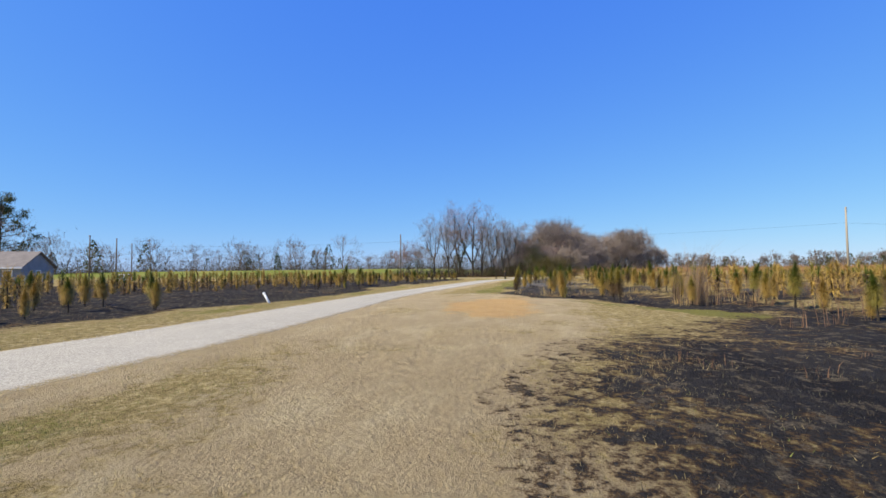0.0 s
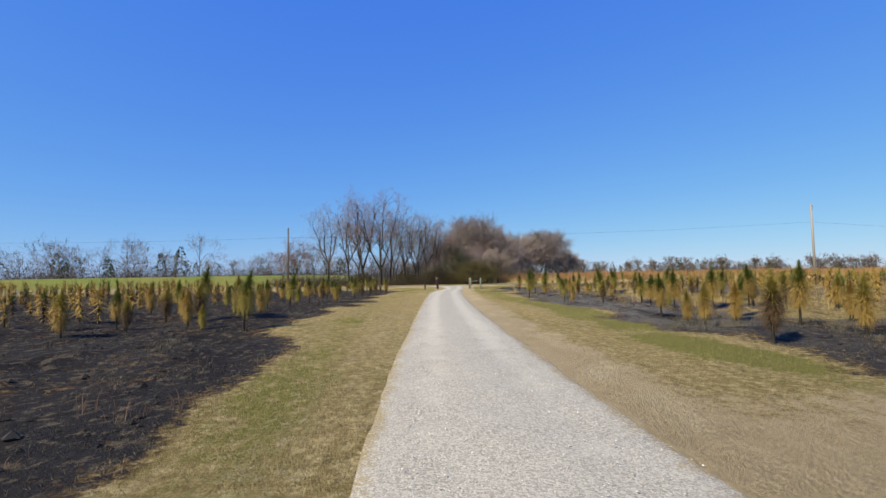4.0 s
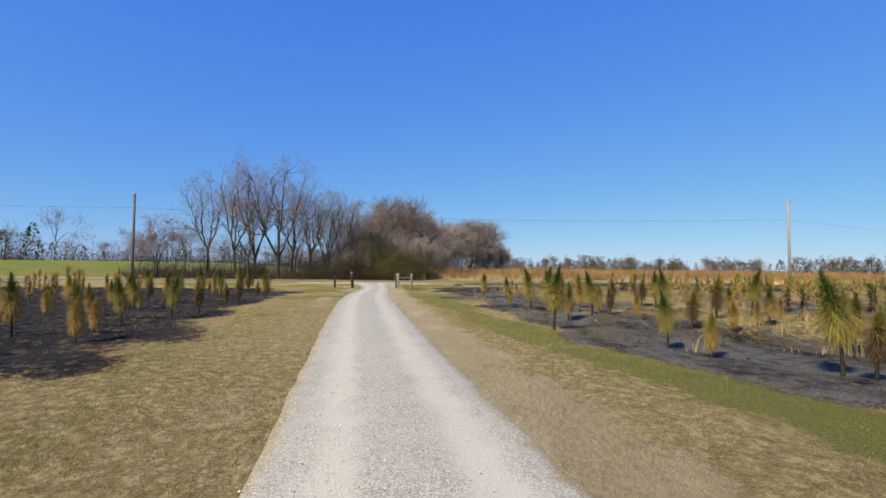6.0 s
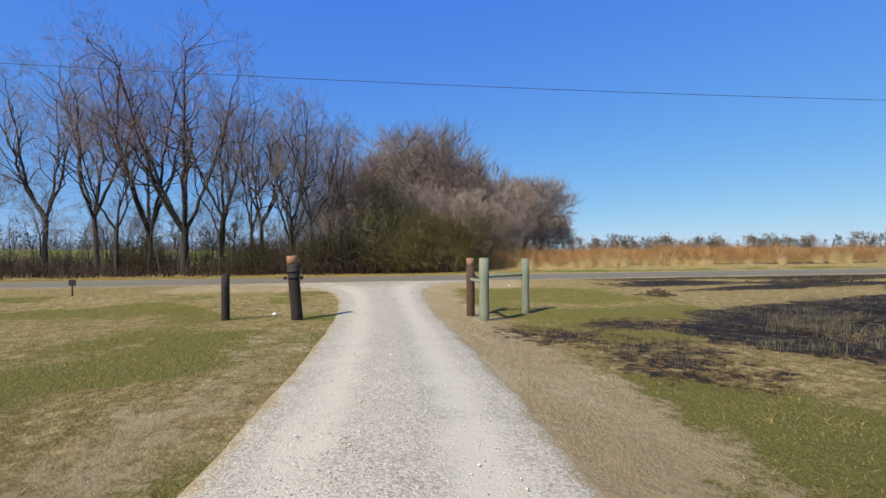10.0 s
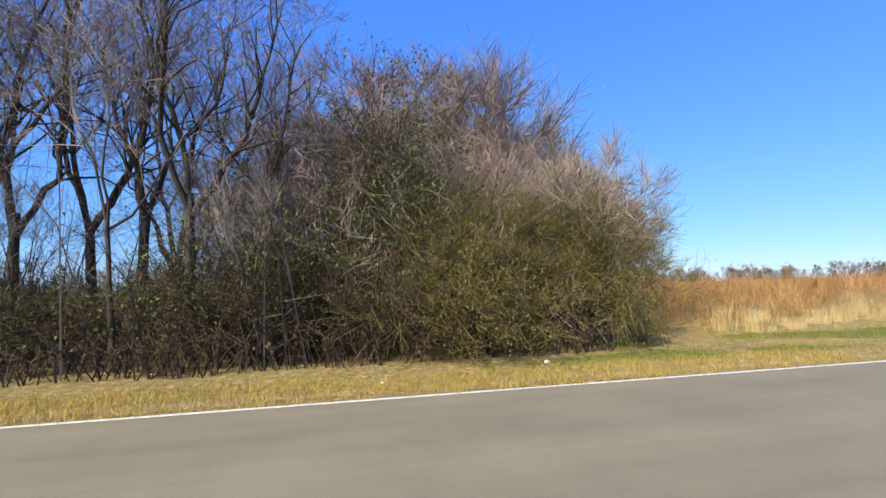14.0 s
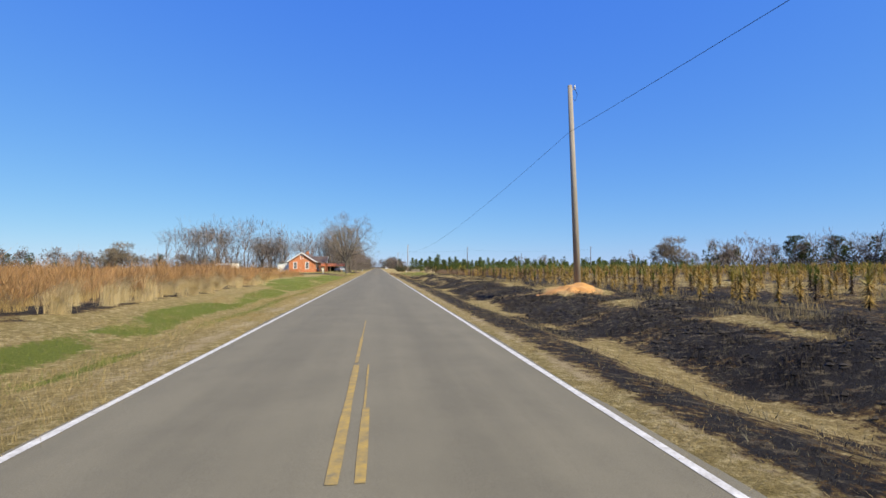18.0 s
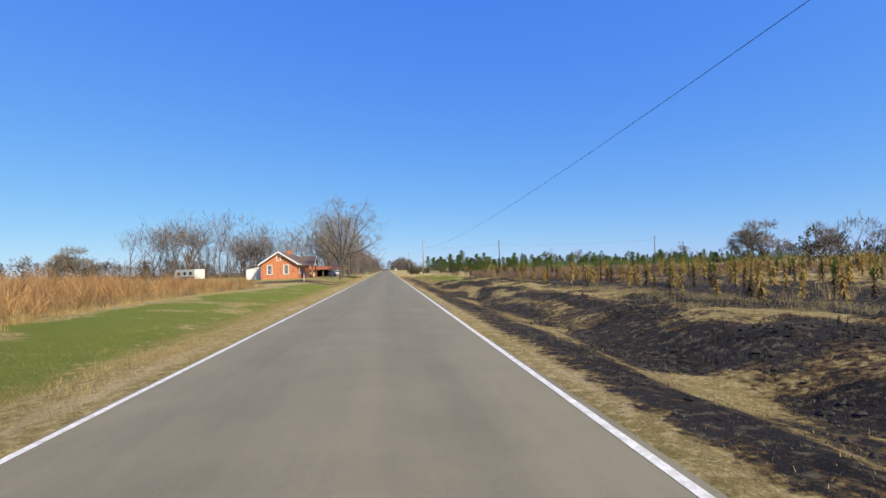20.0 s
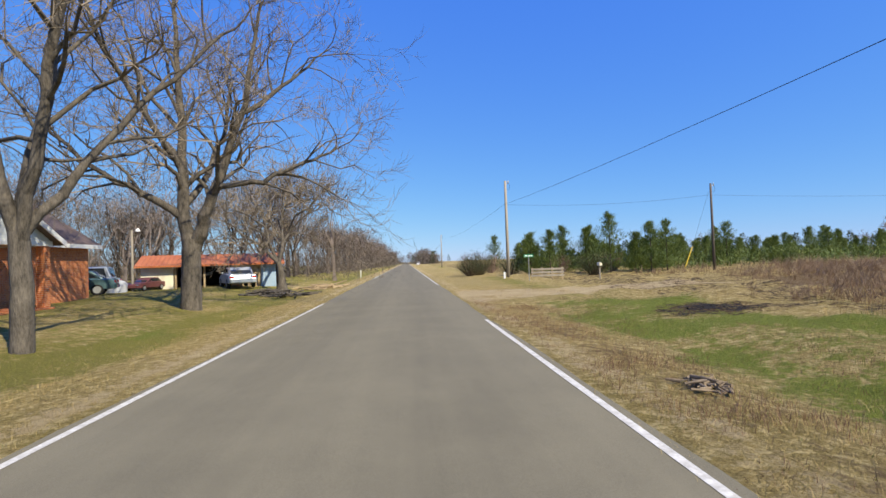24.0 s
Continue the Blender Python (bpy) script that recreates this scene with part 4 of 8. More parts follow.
def leaf_cloud(pts, size, n, seed, spread=0.3):
    """Small leaf-like triangles round the given points."""
    r = np.random.default_rng(seed)
    p = pts[r.integers(0, len(pts), n)] + r.normal(0, spread, (n, 3))
    d = r.normal(0, 1, (n, 3))
    d /= np.linalg.norm(d, axis=1, keepdims=True)
    return blades_mesh(p, p + d * (size * r.uniform(0.6, 1.4, n))[:, None], size * 0.6)


def bare_tree(name, seed, height, trunk_r, label, bark="bark", twig="twig", thick=1.0, ivy=0, **kw):
    limb, tw = grow(seed, height, trunk_r, **kw)
    top = max(b[2] for _, b, _, _ in limb + tw)
    limb, tw = fit_height(limb, top, height), fit_height(tw, top, height)
    e = thing(name, label, "tree")
    p0, p1, r0, r1 = seg_arrays(limb)
    p1 = p1 + (p1 - p0) / (np.linalg.norm(p1 - p0, axis=1, keepdims=True) + 1e-9) * (r1 * 0.6)[:, None]
    big = r0 > trunk_r * 0.30
    b = Build()
    b.add(*segs_mesh(p0[big], p1[big], r0[big], r1[big], 9))
    b.add(*segs_mesh(p0[~big], p1[~big], r0[~big], r1[~big], 5))
    b.done("trunk", bark, e, smooth=True)
    t0, t1, s0, s1 = seg_arrays(tw)
    b = Build()
    b.add(*segs_mesh(t0, t1, s0 * thick, s1 * thick, 3))
    b.done("crown", twig, e, "crown of fine bare twigs")
    if ivy:
        pts = np.concatenate([p0[big], p1[big]])
        pts = pts[(pts[:, 2] > height * 0.12) & (pts[:, 2] < height * 0.55)]
        v, f = leaf_cloud(pts, 0.14, ivy, seed + 1, 0.35)
        piece("ivy", v, f, "privet", e, "green ivy leaves on the trunk")
    return e


def at_ground(x, y, rz=0.0, s=1.0, sink=0.0):
    return Matrix.LocRotScale((x, y, float(land(x, y)) - sink), Euler((0, 0, rz)), (s, s, s))


def put(src, rows, label=None):
    """The first row places the thing itself, the others copies of it."""
    out = []
    for k, (x, y, rz, s) in enumerate(rows):
        ob = src if k == 0 else copy_thing(src, Matrix.Identity(4))
        ob.matrix_basis = at_ground(x, y, rz, s)
        if label:
            ob["label"] = label
        out.append(ob)
    return out


def vase(seed, height, girth, fork, limbs, reach):
    """Main limbs of a wood-edge tree: a trunk that parts into long limbs, bowed out and then up."""
    r = np.random.default_rng(seed)
    z = height * fork
    off = r.normal(0, 0.02, 2) * height
    foot = (off[0] * 0.4, off[1] * 0.4, z)
    rows = [([(0, 0, -0.25), (off[0] * 0.1, 0, z * 0.5), foot], girth, girth * 0.72, 0)]
    for k in range(limbs):
        an = 6.283 * k / limbs + r.uniform(-0.5, 0.5)
        w = reach * height * r.uniform(0.45, 1.1)
        top = height * r.uniform(0.78, 1.0)
        s = z * r.uniform(0.8, 1.0)
        p = [(foot[0] * s / z, foot[1] * s / z, s)]
        for u, v in ((0.3, 0.42), (0.6, 0.72), (1.0, 1.0)):
            p.append((foot[0] + w * v * math.cos(an + 0.4 * u) + r.normal(0, 0.2), foot[1] + w * v * math.sin(an + 0.4 * u) + r.normal(0, 0.2), s + (top - s) * u))
        rows.append((p, girth * r.uniform(0.45, 0.65), 0.035, 14))
    return rows


wood_a = bare_tree("bare_tree", 11, 18.0, 0.21, "tall slender bare tree at the edge of the roadside wood", spread=0.6, depth=4, kids=2, twigs=4, up=0.4, thick=0.85, limb_len=0.25, gnarl=0.22, main=vase(11, 18.0, 0.21, 0.30, 4, 0.25))
wood_b = bare_tree("bare_tree", 23, 18.8, 0.26, "tall forked bare tree with reddish budding twigs", twig="twig_red", spread=0.65, depth=4, kids=2, twigs=5, up=0.35, ivy=900, thick=0.85, limb_len=0.25, gnarl=0.25, main=vase(23, 18.8, 0.29, 0.2, 5, 0.32))
wood_c = bare_tree("bare_tree", 37, 15.0, 0.15, "slim grey-barked bare tree in the roadside wood", spread=0.55, depth=4, kids=2, twigs=4, up=0.45, thick=0.85, limb_len=0.24, gnarl=0.22, main=vase(37, 15.0, 0.17, 0.35, 3, 0.22))
wood_d = bare_tree("bare_tree", 41, 12.5, 0.18, "spreading bare tree with drooping reddish twigs", twig="twig_red", fork=0.16, spread=0.70, depth=4, kids=3, twigs=9, up=0.25, ivy=500, thick=1.7)
wood_e = bare_tree("bare_tree", 53, 9.0, 0.07, "thin young bare tree in the roadside wood", fork=0.40, spread=0.36, depth=3, kids=3, twigs=6, up=0.6, thick=1.0, gnarl=0.2)
wood_f = bare_tree("bare_tree", 67, 14.0, 0.2, "round-headed bare tree with a haze of mauve-brown twigs", twig="twig_mauve", fork=0.10, spread=0.85, depth=4, kids=4, twigs=14, up=0.12, thick=1.8, limb_len=0.34)
put(wood_b, [(-9.5, 9.9, 0.4, 1.1), (-14.0, 5.5, 2.2, 1.12), (-17, 16.5, 4.0, 0.85)])
put(wood_a, [(-13.4, 11.4, 0, 1.02), (-12.0, -1.0, 1.5, 1.0), (-10.5, 3.4, 3.1, 1.0), (-14.9, 14.3, 4.4, 0.95)])
put(wood_c, [(-9.4, 19.1, 0, 1.0), (-10.2, 14.5, 1.0, 0.9), (-11.0, 17.3, 2.0, 1.0), (-8.3, 5.8, 3.3, 0.85), (-12.8, 20.8, 4.6, 0.9), (-16, 21, 0.5, 0.85), (-8.9, 12.6, 5.2, 0.75)])
put(wood_d, [(-13.5, 24.5, 0.2, 0.85), (-10.5, -7.5, 1.8, 0.8), (-17.5, 30.0, 2.9, 0.8)])
put(wood_f, [(-21, 31, 0.2, 1.0), (-14.0, 33.6, 1.1, 0.54), (-17.0, 21.5, 2.6, 0.68), (-29, 36, 1.7, 0.9), (-38, 40.5, 3.0, 0.86), (-46, 46.5, 4.4, 1.02), (-55, 51.5, 5.2, 1.0), (-62, 57, 0.8, 0.82), (-25, 28, 2.2, 1.16), (-40, 35, 3.9, 0.95), (-31, 32, 5.9, 1.16), (-50, 49.5, 2.5, 1.05), (-66, 60, 3.3, 0.6)])
young = [(-7.4 - 9 * rng.random() ** 1.5, y + rng.uniform(-1, 1), rng.uniform(0, 6), rng.uniform(0.55, 1.1)) for y in np.linspace(-9, 25, 19)]
put(wood_e, young)
back = [(-48 + 36 * rng.random(), 0, rng.uniform(0, 6), rng.uniform(0.65, 0.95)) for k in range(16)]
for k, (x, _, rz, s) in enumerate(back):
    ob = copy_thing(wood_c if k % 2 else wood_a, Matrix.Identity(4))
    ob.matrix_basis = at_ground(x, 224 - 0.75 * (x + 12) + rng.uniform(-3, 6), rz, s)
    ob["label"] = "bare grey tree in the wood behind the garage"


def thicket(name, region, n, height, mat, label, leaf=None, leaves=0, seed=3, droop=0.2, wid=0.02):
    """Many thin arching stems with side shoots, and leaves where there are any."""
    r = np.random.default_rng(seed)
    x, y = region(r, n)
    z = land(x, y)
    h = height(x, y) * r.uniform(0.55, 1.1, n)
    root = np.stack([x, y, z - 0.05], -1)
    az = r.uniform(0, 2 * np.pi, n)
    out = np.stack([np.cos(az), np.sin(az), 0 * az], -1) * (h * droop * r.uniform(0.2, 1.6, n))[:, None]
    mid = root + out * 0.4 + np.stack([0 * h, 0 * h, h * 0.6], -1)
    tip = root + out + np.stack([0 * h, 0 * h, h * r.uniform(0.85, 1.0, n)], -1)
    P0, P1, R0, R1 = [root, mid], [mid, tip], [np.full(n, wid), np.full(n, wid * 0.7)], [np.full(n, wid * 0.7), np.full(n, wid * 0.25)]
    ends = [tip]
    for k in range(7):
        t = r.uniform(0.25, 1.0, n)[:, None]
        a = np.where(t < 0.6, root + (mid - root) * t / 0.6, mid + (tip - mid) * (t - 0.6) / 0.4)
        d = r.normal(0, 1, (n, 3)) + [0, 0, 0.7]
        d /= np.linalg.norm(d, axis=1, keepdims=True)
        e = a + d * (h * r.uniform(0.12, 0.32, n))[:, None]
        P0.append(a), P1.append(e), R0.append(np.full(n, wid * 0.4)), R1.append(np.full(n, wid * 0.15))
        ends.append(e)
    v, f = segs_mesh(*(np.concatenate(a) for a in (P0, P1, R0, R1)), 3)
    ob = piece(name, v, f, mat)
    tagged(ob, label, "undergrowth", kind="stuff")
    if leaf:
        v, f = leaf_cloud(np.concatenate(ends[1:]), 0.11, leaves, seed + 9, 0.22)
        lo = piece("leaves", v, f, leaf, ob)
    return ob


def wood_edge(r, n):
    y = r.uniform(-11, 30, n)
    x = -6.0 - r.random(n) ** 1.6 * 12 - 0.8 * vnoise(y, y * 0, 3.0, 91)
    return x, y


thicket("underbrush", wood_edge, 3300, lambda x, y: 0.4 + 1.1 * vnoise(x, y, 2.2, 5) + 0.7 * smooth01(-x, 8, 14) + 0.3 * smooth01(y, 18, 26), "brush", "dense tangle of dead brown brush under the bare trees", seed=3, droop=0.8)
thicket("underbrush", lambda r, n: (-17.0 - 7 * r.random(n), r.uniform(-16, 28, n)), 1500, lambda x, y: 1.5 + 1.9 * vnoise(x, y, 3.0, 7), "underwood", "grey-brown brush along the far side of the wood", seed=13, droop=0.6)
thicket("saplings_in_wood", wood_edge, 170, lambda x, y: 3.0 + 5.0 * vnoise(x, y, 4.0, 6), "bark_sapling", "thin grey saplings crowding the wood's edge", seed=4, droop=0.25, wid=0.022)
thicket("evergreen_privet", lambda r, n: (-7.2 - r.random(n) ** 1.5 * 6, np.where(r.random(n) < 0.35, r.normal(14.5, 1.3, n), r.normal(22.5, 3.0, n))), 320, lambda x, y: 1.9 + 2.3 * smooth01(y, 16, 21), "brush", "green-leaved privet shrubs among the bare trees", "privet", 8500, seed=6, droop=0.6)


def dome(cx, cy, rx, ry):
    def region(r, n):
        a, q = r.uniform(0, 2 * np.pi, n), np.sqrt(r.random(n))
        return cx + rx * q * np.cos(a), cy + ry * q * np.sin(a)
    return region


def twiggy_shrub(name, seed, height, mat, leaf, leaves, label, spread=0.85, up=0.0, stems=9, thick=1.0, kids=3, twigs=7):
    """A many-stemmed arching shrub; each stem forks down to fine twigs."""
    r = np.random.default_rng(seed)
    e = thing(name, label, "shrub")
    limb, tw = [], []
    for k in range(stems):
        a = k * 6.283 / stems + r.uniform(-0.3, 0.3)
        ln = r.uniform(0.25, 0.9)
        l, t = grow(seed * 50 + k, height * r.uniform(0.75, 1.0), 0.05, fork=0.2, spread=spread, depth=3, kids=kids, twigs=twigs, lean=(ln * math.cos(a), ln * math.sin(a)), up=up)
        top = max(q[1][2] for q in l + t)
        k2 = height * r.uniform(0.8, 1.0) / top
        limb += [(p * k2, q * k2, r0, r1) for p, q, r0, r1 in l]
        tw += [(p * k2, q * k2, r0, r1) for p, q, r0, r1 in t]
    p0, p1, r0, r1 = seg_arrays(limb)
    Build().add(*segs_mesh(p0, p1, r0, r1, 4)).done("stem", "brush", e)
    t0, t1, s0, s1 = seg_arrays(tw)
    Build().add(*segs_mesh(t0, t1, s0 * thick, s1 * thick, 3)).done("crown", mat, e)
    if leaves:
        pts = t1[t1[:, 2] > 0.3]
        v, f = leaf_cloud(pts, 0.075, leaves, seed + 2, 0.2)
        piece("foliage", v, f, leaf, e)
    return e


put(twiggy_shrub("olive_shrub", 701, 6.4, "olive", "olive", 8500, "large arching olive-green shrub at the end of the wood", thick=1.0, stems=12, twigs=7), [(-9.7, 28.5, 0, 0.92), (-10.6, 27.2, 2, 0.85), (-11.3, 30.2, 4, 0.88)])
put(twiggy_shrub("olive_shrub", 702, 3.9, "olive", "olive", 9000, "lower arching olive-green shrub", thick=0.95, up=-0.15), [(-8.0, 29.6, 0, 0.85), (-7.9, 26.9, 3, 0.95)])
put(twiggy_shrub("thorn_thicket", 703, 8.8, "twig_thorn", "olive", 700, "tall thicket of fine purple-brown twigs", thick=1.05, stems=11, spread=0.7, up=0.2, twigs=6), [(-13.6, 27.6, 0, 0.95), (-15.8, 24.0, 2, 1.05), (-17.5, 30.5, 4, 1.0), (-14.6, 30.6, 1, 0.72), (-19.5, 27, 3, 1.05), (-16.4, 20.6, 5, 0.92), (-13.6, 22.2, 0.7, 0.85)])
put(twiggy_shrub("evergreen_bush", 704, 4.2, "brush", "privet", 5500, "green-leaved evergreen bush among the bare trees", stems=9), [(-9.8, 21.8, 0, 1.0), (-9.0, 14.8, 2, 0.75), (-12.0, 23.5, 4, 1.15), (-9.2, 24.2, 1, 0.8), (-10.0, 6.5, 5, 0.7)])
thicket("vine_mass", dome(-10.8, 24.9, 1.3, 1.3), 110, lambda x, y: 9.0 - 1.2 * np.hypot(x + 10.8, y - 24.9), "brush", "dark evergreen vines climbing over a dead tree", "vine", 19000, seed=9, droop=0.16)

# ---- pecan trees beside the house ----
LIMBS_A = [
    ([(0, 0, -0.2), (0.03, 0, 1.5), (-0.05, 0, 2.9)], 0.21, 0.175, 0), ([(-0.05, 0, 2.7), (-0.9, 0.3, 4.6), (-2.6, 0.5, 6.8), (-5.0, 0.6, 9.4)], 0.17, 0.05, 8),
    ([(-0.05, 0, 2.8), (-0.5, -0.6, 5.5), (-1.5, -1.0, 8.6), (-2.4, -1.3, 11.6)], 0.17, 0.05, 8), ([(0, 0, 2.8), (0.1, 0.5, 5.5), (0.2, 1.1, 9), (0.5, 1.4, 12.2)], 0.18, 0.05, 9),
    ([(0, 0, 2.6), (0.7, -0.3, 5), (1.5, -0.7, 8.4), (2.1, -0.9, 11.4)], 0.16, 0.05, 8), ([(0.1, 0, 2.9), (1.0, 0.8, 4.7), (2.4, 1.6, 6.8), (4.0, 2.2, 8.8)], 0.13, 0.04, 7), ([(0, 0, 2.9), (-0.6, 1.4, 5), (-1.4, 3.0, 8), (-1.8, 3.8, 10)], 0.13, 0.04, 7)]
LIMBS_B = [
    ([(0, 0, -0.3), (0, 0, 1.2), (0.05, 0, 3.0)], 0.385, 0.32, 0), ([(0, 0, 2.7), (-0.3, 0, 4.2), (-0.35, 0.2, 7), (-0.6, 0.3, 11), (-0.7, 0.4, 15.2)], 0.33, 0.06, 13),
    ([(0.1, 0, 2.7), (0.75, -0.2, 4.2), (1.5, -0.3, 6.2), (2.7, -0.4, 9.4), (3.5, -0.6, 13.6)], 0.32, 0.06, 13), ([(-0.3, 0, 4.2), (-1.8, -0.5, 5.4), (-3.7, -0.8, 6.4), (-5.8, -1.0, 8.6)], 0.19, 0.05, 11),
    ([(1.4, -0.3, 5.6), (3.3, 0.1, 5.9), (5.2, 0.4, 6.8), (6.7, 0.6, 7.6)], 0.15, 0.04, 9), ([(-0.3, 0.1, 4.8), (0.2, 1.6, 6.6), (0.5, 3.3, 9.4), (0.5, 4.3, 12.2)], 0.17, 0.05, 9),
    ([(-0.4, 0.2, 6.4), (-1.0, -1.5, 8.4), (-1.7, -3.3, 10.6), (-2.0, -4.3, 12.6)], 0.15, 0.05, 9), ([(2.6, -0.4, 9.0), (4.2, 0.8, 10.6), (5.6, 1.6, 12.4)], 0.13, 0.04, 7), ([(-0.5, 0.3, 8.4), (-2.2, 1.0, 10.4), (-3.6, 1.4, 13.0)], 0.12, 0.04, 8)]
LIMBS_A, LIMBS_B = ([(line, r0 * (1.0 if n == 0 else 0.84), r1, n) for line, r0, r1, n in rows] for rows in (LIMBS_A, LIMBS_B))
pecan_a = bare_tree("pecan_tree", 71, 12.8, 0.30, "bare pecan tree with steep forking limbs on the house lawn", bark="bark_pecan", twig="twig_grey", spread=0.7, depth=4, kids=3, twigs=4, up=0.25, thick=0.95, limb_len=0.29, gnarl=0.22, main=LIMBS_A)
pecan_b = bare_tree("pecan_tree", 83, 16.0, 0.42, "huge bare pecan tree with a forked flaky trunk", bark="bark_pecan", twig="twig_grey", spread=0.7, depth=4, kids=3, twigs=4, up=0.25, thick=1.0, limb_len=0.25, gnarl=0.22, main=LIMBS_B)
pecan_c = bare_tree("pecan_tree", 97, 12.0, 0.30, "bare pecan tree beside the old garage", bark="bark_pecan", twig="twig_grey", fork=0.16, spread=0.75, depth=4, kids=3, twigs=8, up=0.25, thick=1.8, gnarl=0.2)
put(pecan_a, [(-7.8, 179.6, 0.0, 1.12)])
put(pecan_b, [(-8.2, 188.9, 0.0, 1.1)])
put(pecan_c, [(-8.0, 202.5, 0.0, 1.0)])

# ---- planted pines in the burnt fields ----


def sapling(seed, height, skirt, green, brown):
    """A young longleaf pine: charred stem, upright top plume and drooping lower needles."""
    r = np.random.default_rng(seed)
    e = thing("pine_sapling", "", "pine sapling", "planted pine saplings")
    lean = r.normal(0, 0.05, 2)
    z = np.linspace(-0.1, height * 0.94, 5)
    pts = np.stack([lean[0] * z * z * 0.5, lean[1] * z * z * 0.5, z], -1)
    b = Build()
    b.tube(pts, np.linspace(0.04, 0.01, 5) * height / 1.8, 6)
    b.done("stem", "char", e)

    def needles(n, lo, hi, wide_lo, wide_hi, rise_lo, rise_hi, mat, name):
        u = r.random(n) ** 0.9
        h = (lo + (hi - lo) * u) * height
        a = r.uniform(0, 2 * np.pi, n)
        root = np.stack([lean[0] * h * h * 0.5, lean[1] * h * h * 0.5, h], -1)
        ln = (wide_lo + (wide_hi - wide_lo) * u) * r.uniform(0.6, 1.25, n) * k
        up = rise_lo + (rise_hi - rise_lo) * u + r.normal(0, 0.32, n)
        o = np.stack([np.cos(a), np.sin(a), 0 * a], -1)
        z = np.array([0, 0, 1.0])
        bend = root + o * (ln * 0.55 * np.cos(up))[:, None] + z * (ln * 0.55 * np.sin(up))[:, None]
        low = up - 0.75
        tip = bend + o * (ln * 0.5 * np.cos(low))[:, None] + z * (ln * 0.5 * np.sin(low))[:, None]
        v, f = blades_mesh(root, tip, 0.0095, bend)
        piece(name, v, f, mat, e)

    k = height / 1.8
    needles(1350, skirt - 0.06, 0.62, 0.36, 0.40, -0.75, 0.45, brown, "lower_whorl")
    needles(1000, 0.50, 0.76, 0.38, 0.28, 0.45, 1.0, green, "upper_whorl")
    needles(420, 0.72, 0.92, 0.22, 0.13, 1.05, 1.4, green, "top_plume")
    return e


KINDS = [
    sapling(1, 2.0, 0.40, "needle_green", "needle_brown"), sapling(2, 1.7, 0.30, "needle_mixed", "needle_brown"),
    sapling(3, 2.3, 0.42, "needle_green", "needle_mixed"), sapling(4, 1.5, 0.28, "needle_brown", "needle_brown"),
    sapling(5, 1.9, 0.35, "needle_mixed", "needle_dark"), sapling(6, 1.2, 0.2, "needle_mixed", "needle_mixed"),
]
LOOKS = ["young pine with a green top and scorched brown lower needles", "young pine with yellowing top and brown drooping needles", "tall young pine with fresh green plume on a charred stem",
         "young pine scorched golden brown all over", "young pine with dark scorched needles on a black stem", "small yellow-green bushy young pine"]
for ob, text in zip(KINDS, LOOKS):
    ob["label"] = text


def pine_spots():
    r = np.random.default_rng(5)
    spots = []
    for row in np.arange(27.6, 150, 3.1):
        for x in np.arange(15, 112, 1.5):
            px, py = x + r.normal(0, 0.5), row + r.normal(0, 0.45)
            if py < line_at(BURN_RIGHT, px) + 0.8 or math.hypot(px - 52.7, py - 28.7) < 2.5:
                continue
            p = 0.98 if px > 55 else 0.85
            if px < 45 and py < 60:
                p = 0.65 if px > 30 else 0.45
            if px < 37 and py < 41:
                p = 0.16 if py > 34 else 0.0
            if px < 24 and py < 62:
                p *= 0.5
            if r.random() < p:
                spots.append((px, py))
    for row in np.arange(-20, 18.5, 2.6):
        for x in np.concatenate([np.arange(23, 70, 1.5), np.arange(70, 112, 1.15)]):
            px, py = x + r.normal(0, 0.5), row + r.normal(0, 0.45)
            if py > line_at(BURN_LEFT, px) - (0.8 + 1.0 * float(smooth01(px, 45, 62))):
                continue
            if 69.5 < px < 90 and py > 7.5:
                continue
            if r.random() < (0.95 if px > 45 else 0.75):
                spots.append((px, py))
    return np.array(spots)


spots = pine_spots()
near_rank = np.where(spots[:, 1] > 20, spots[:, 1] - line_at(BURN_RIGHT, spots[:, 0]), (line_at(BURN_LEFT, spots[:, 0]) - spots[:, 1]) * 1.3) + np.where(spots[:, 0] < 16, 40, 0)
order = np.argsort(near_rank)
rs = np.random.default_rng(9)
first = [True] * len(KINDS)
for n, idx in enumerate(order[:290]):
    k = rs.choice(6, p=[0.26, 0.18, 0.17, 0.13, 0.2, 0.06])
    ob = KINDS[k] if first[k] else copy_thing(KINDS[k], Matrix.Identity(4))
    first[k] = False
    x, y = spots[idx]
    ob.matrix_basis = at_ground(x, y, rs.uniform(0, 6.28), rs.uniform(0.62, 1.02 if x < 78 else 0.85) if y > 20 else rs.uniform(0.55, 0.88) if x < 60 else rs.uniform(0.66, 1.02))
ob = copy_thing(KINDS[2], Matrix.Identity(4))
ob.matrix_basis = at_ground(52.7, 28.7, 1.0, 0.92)


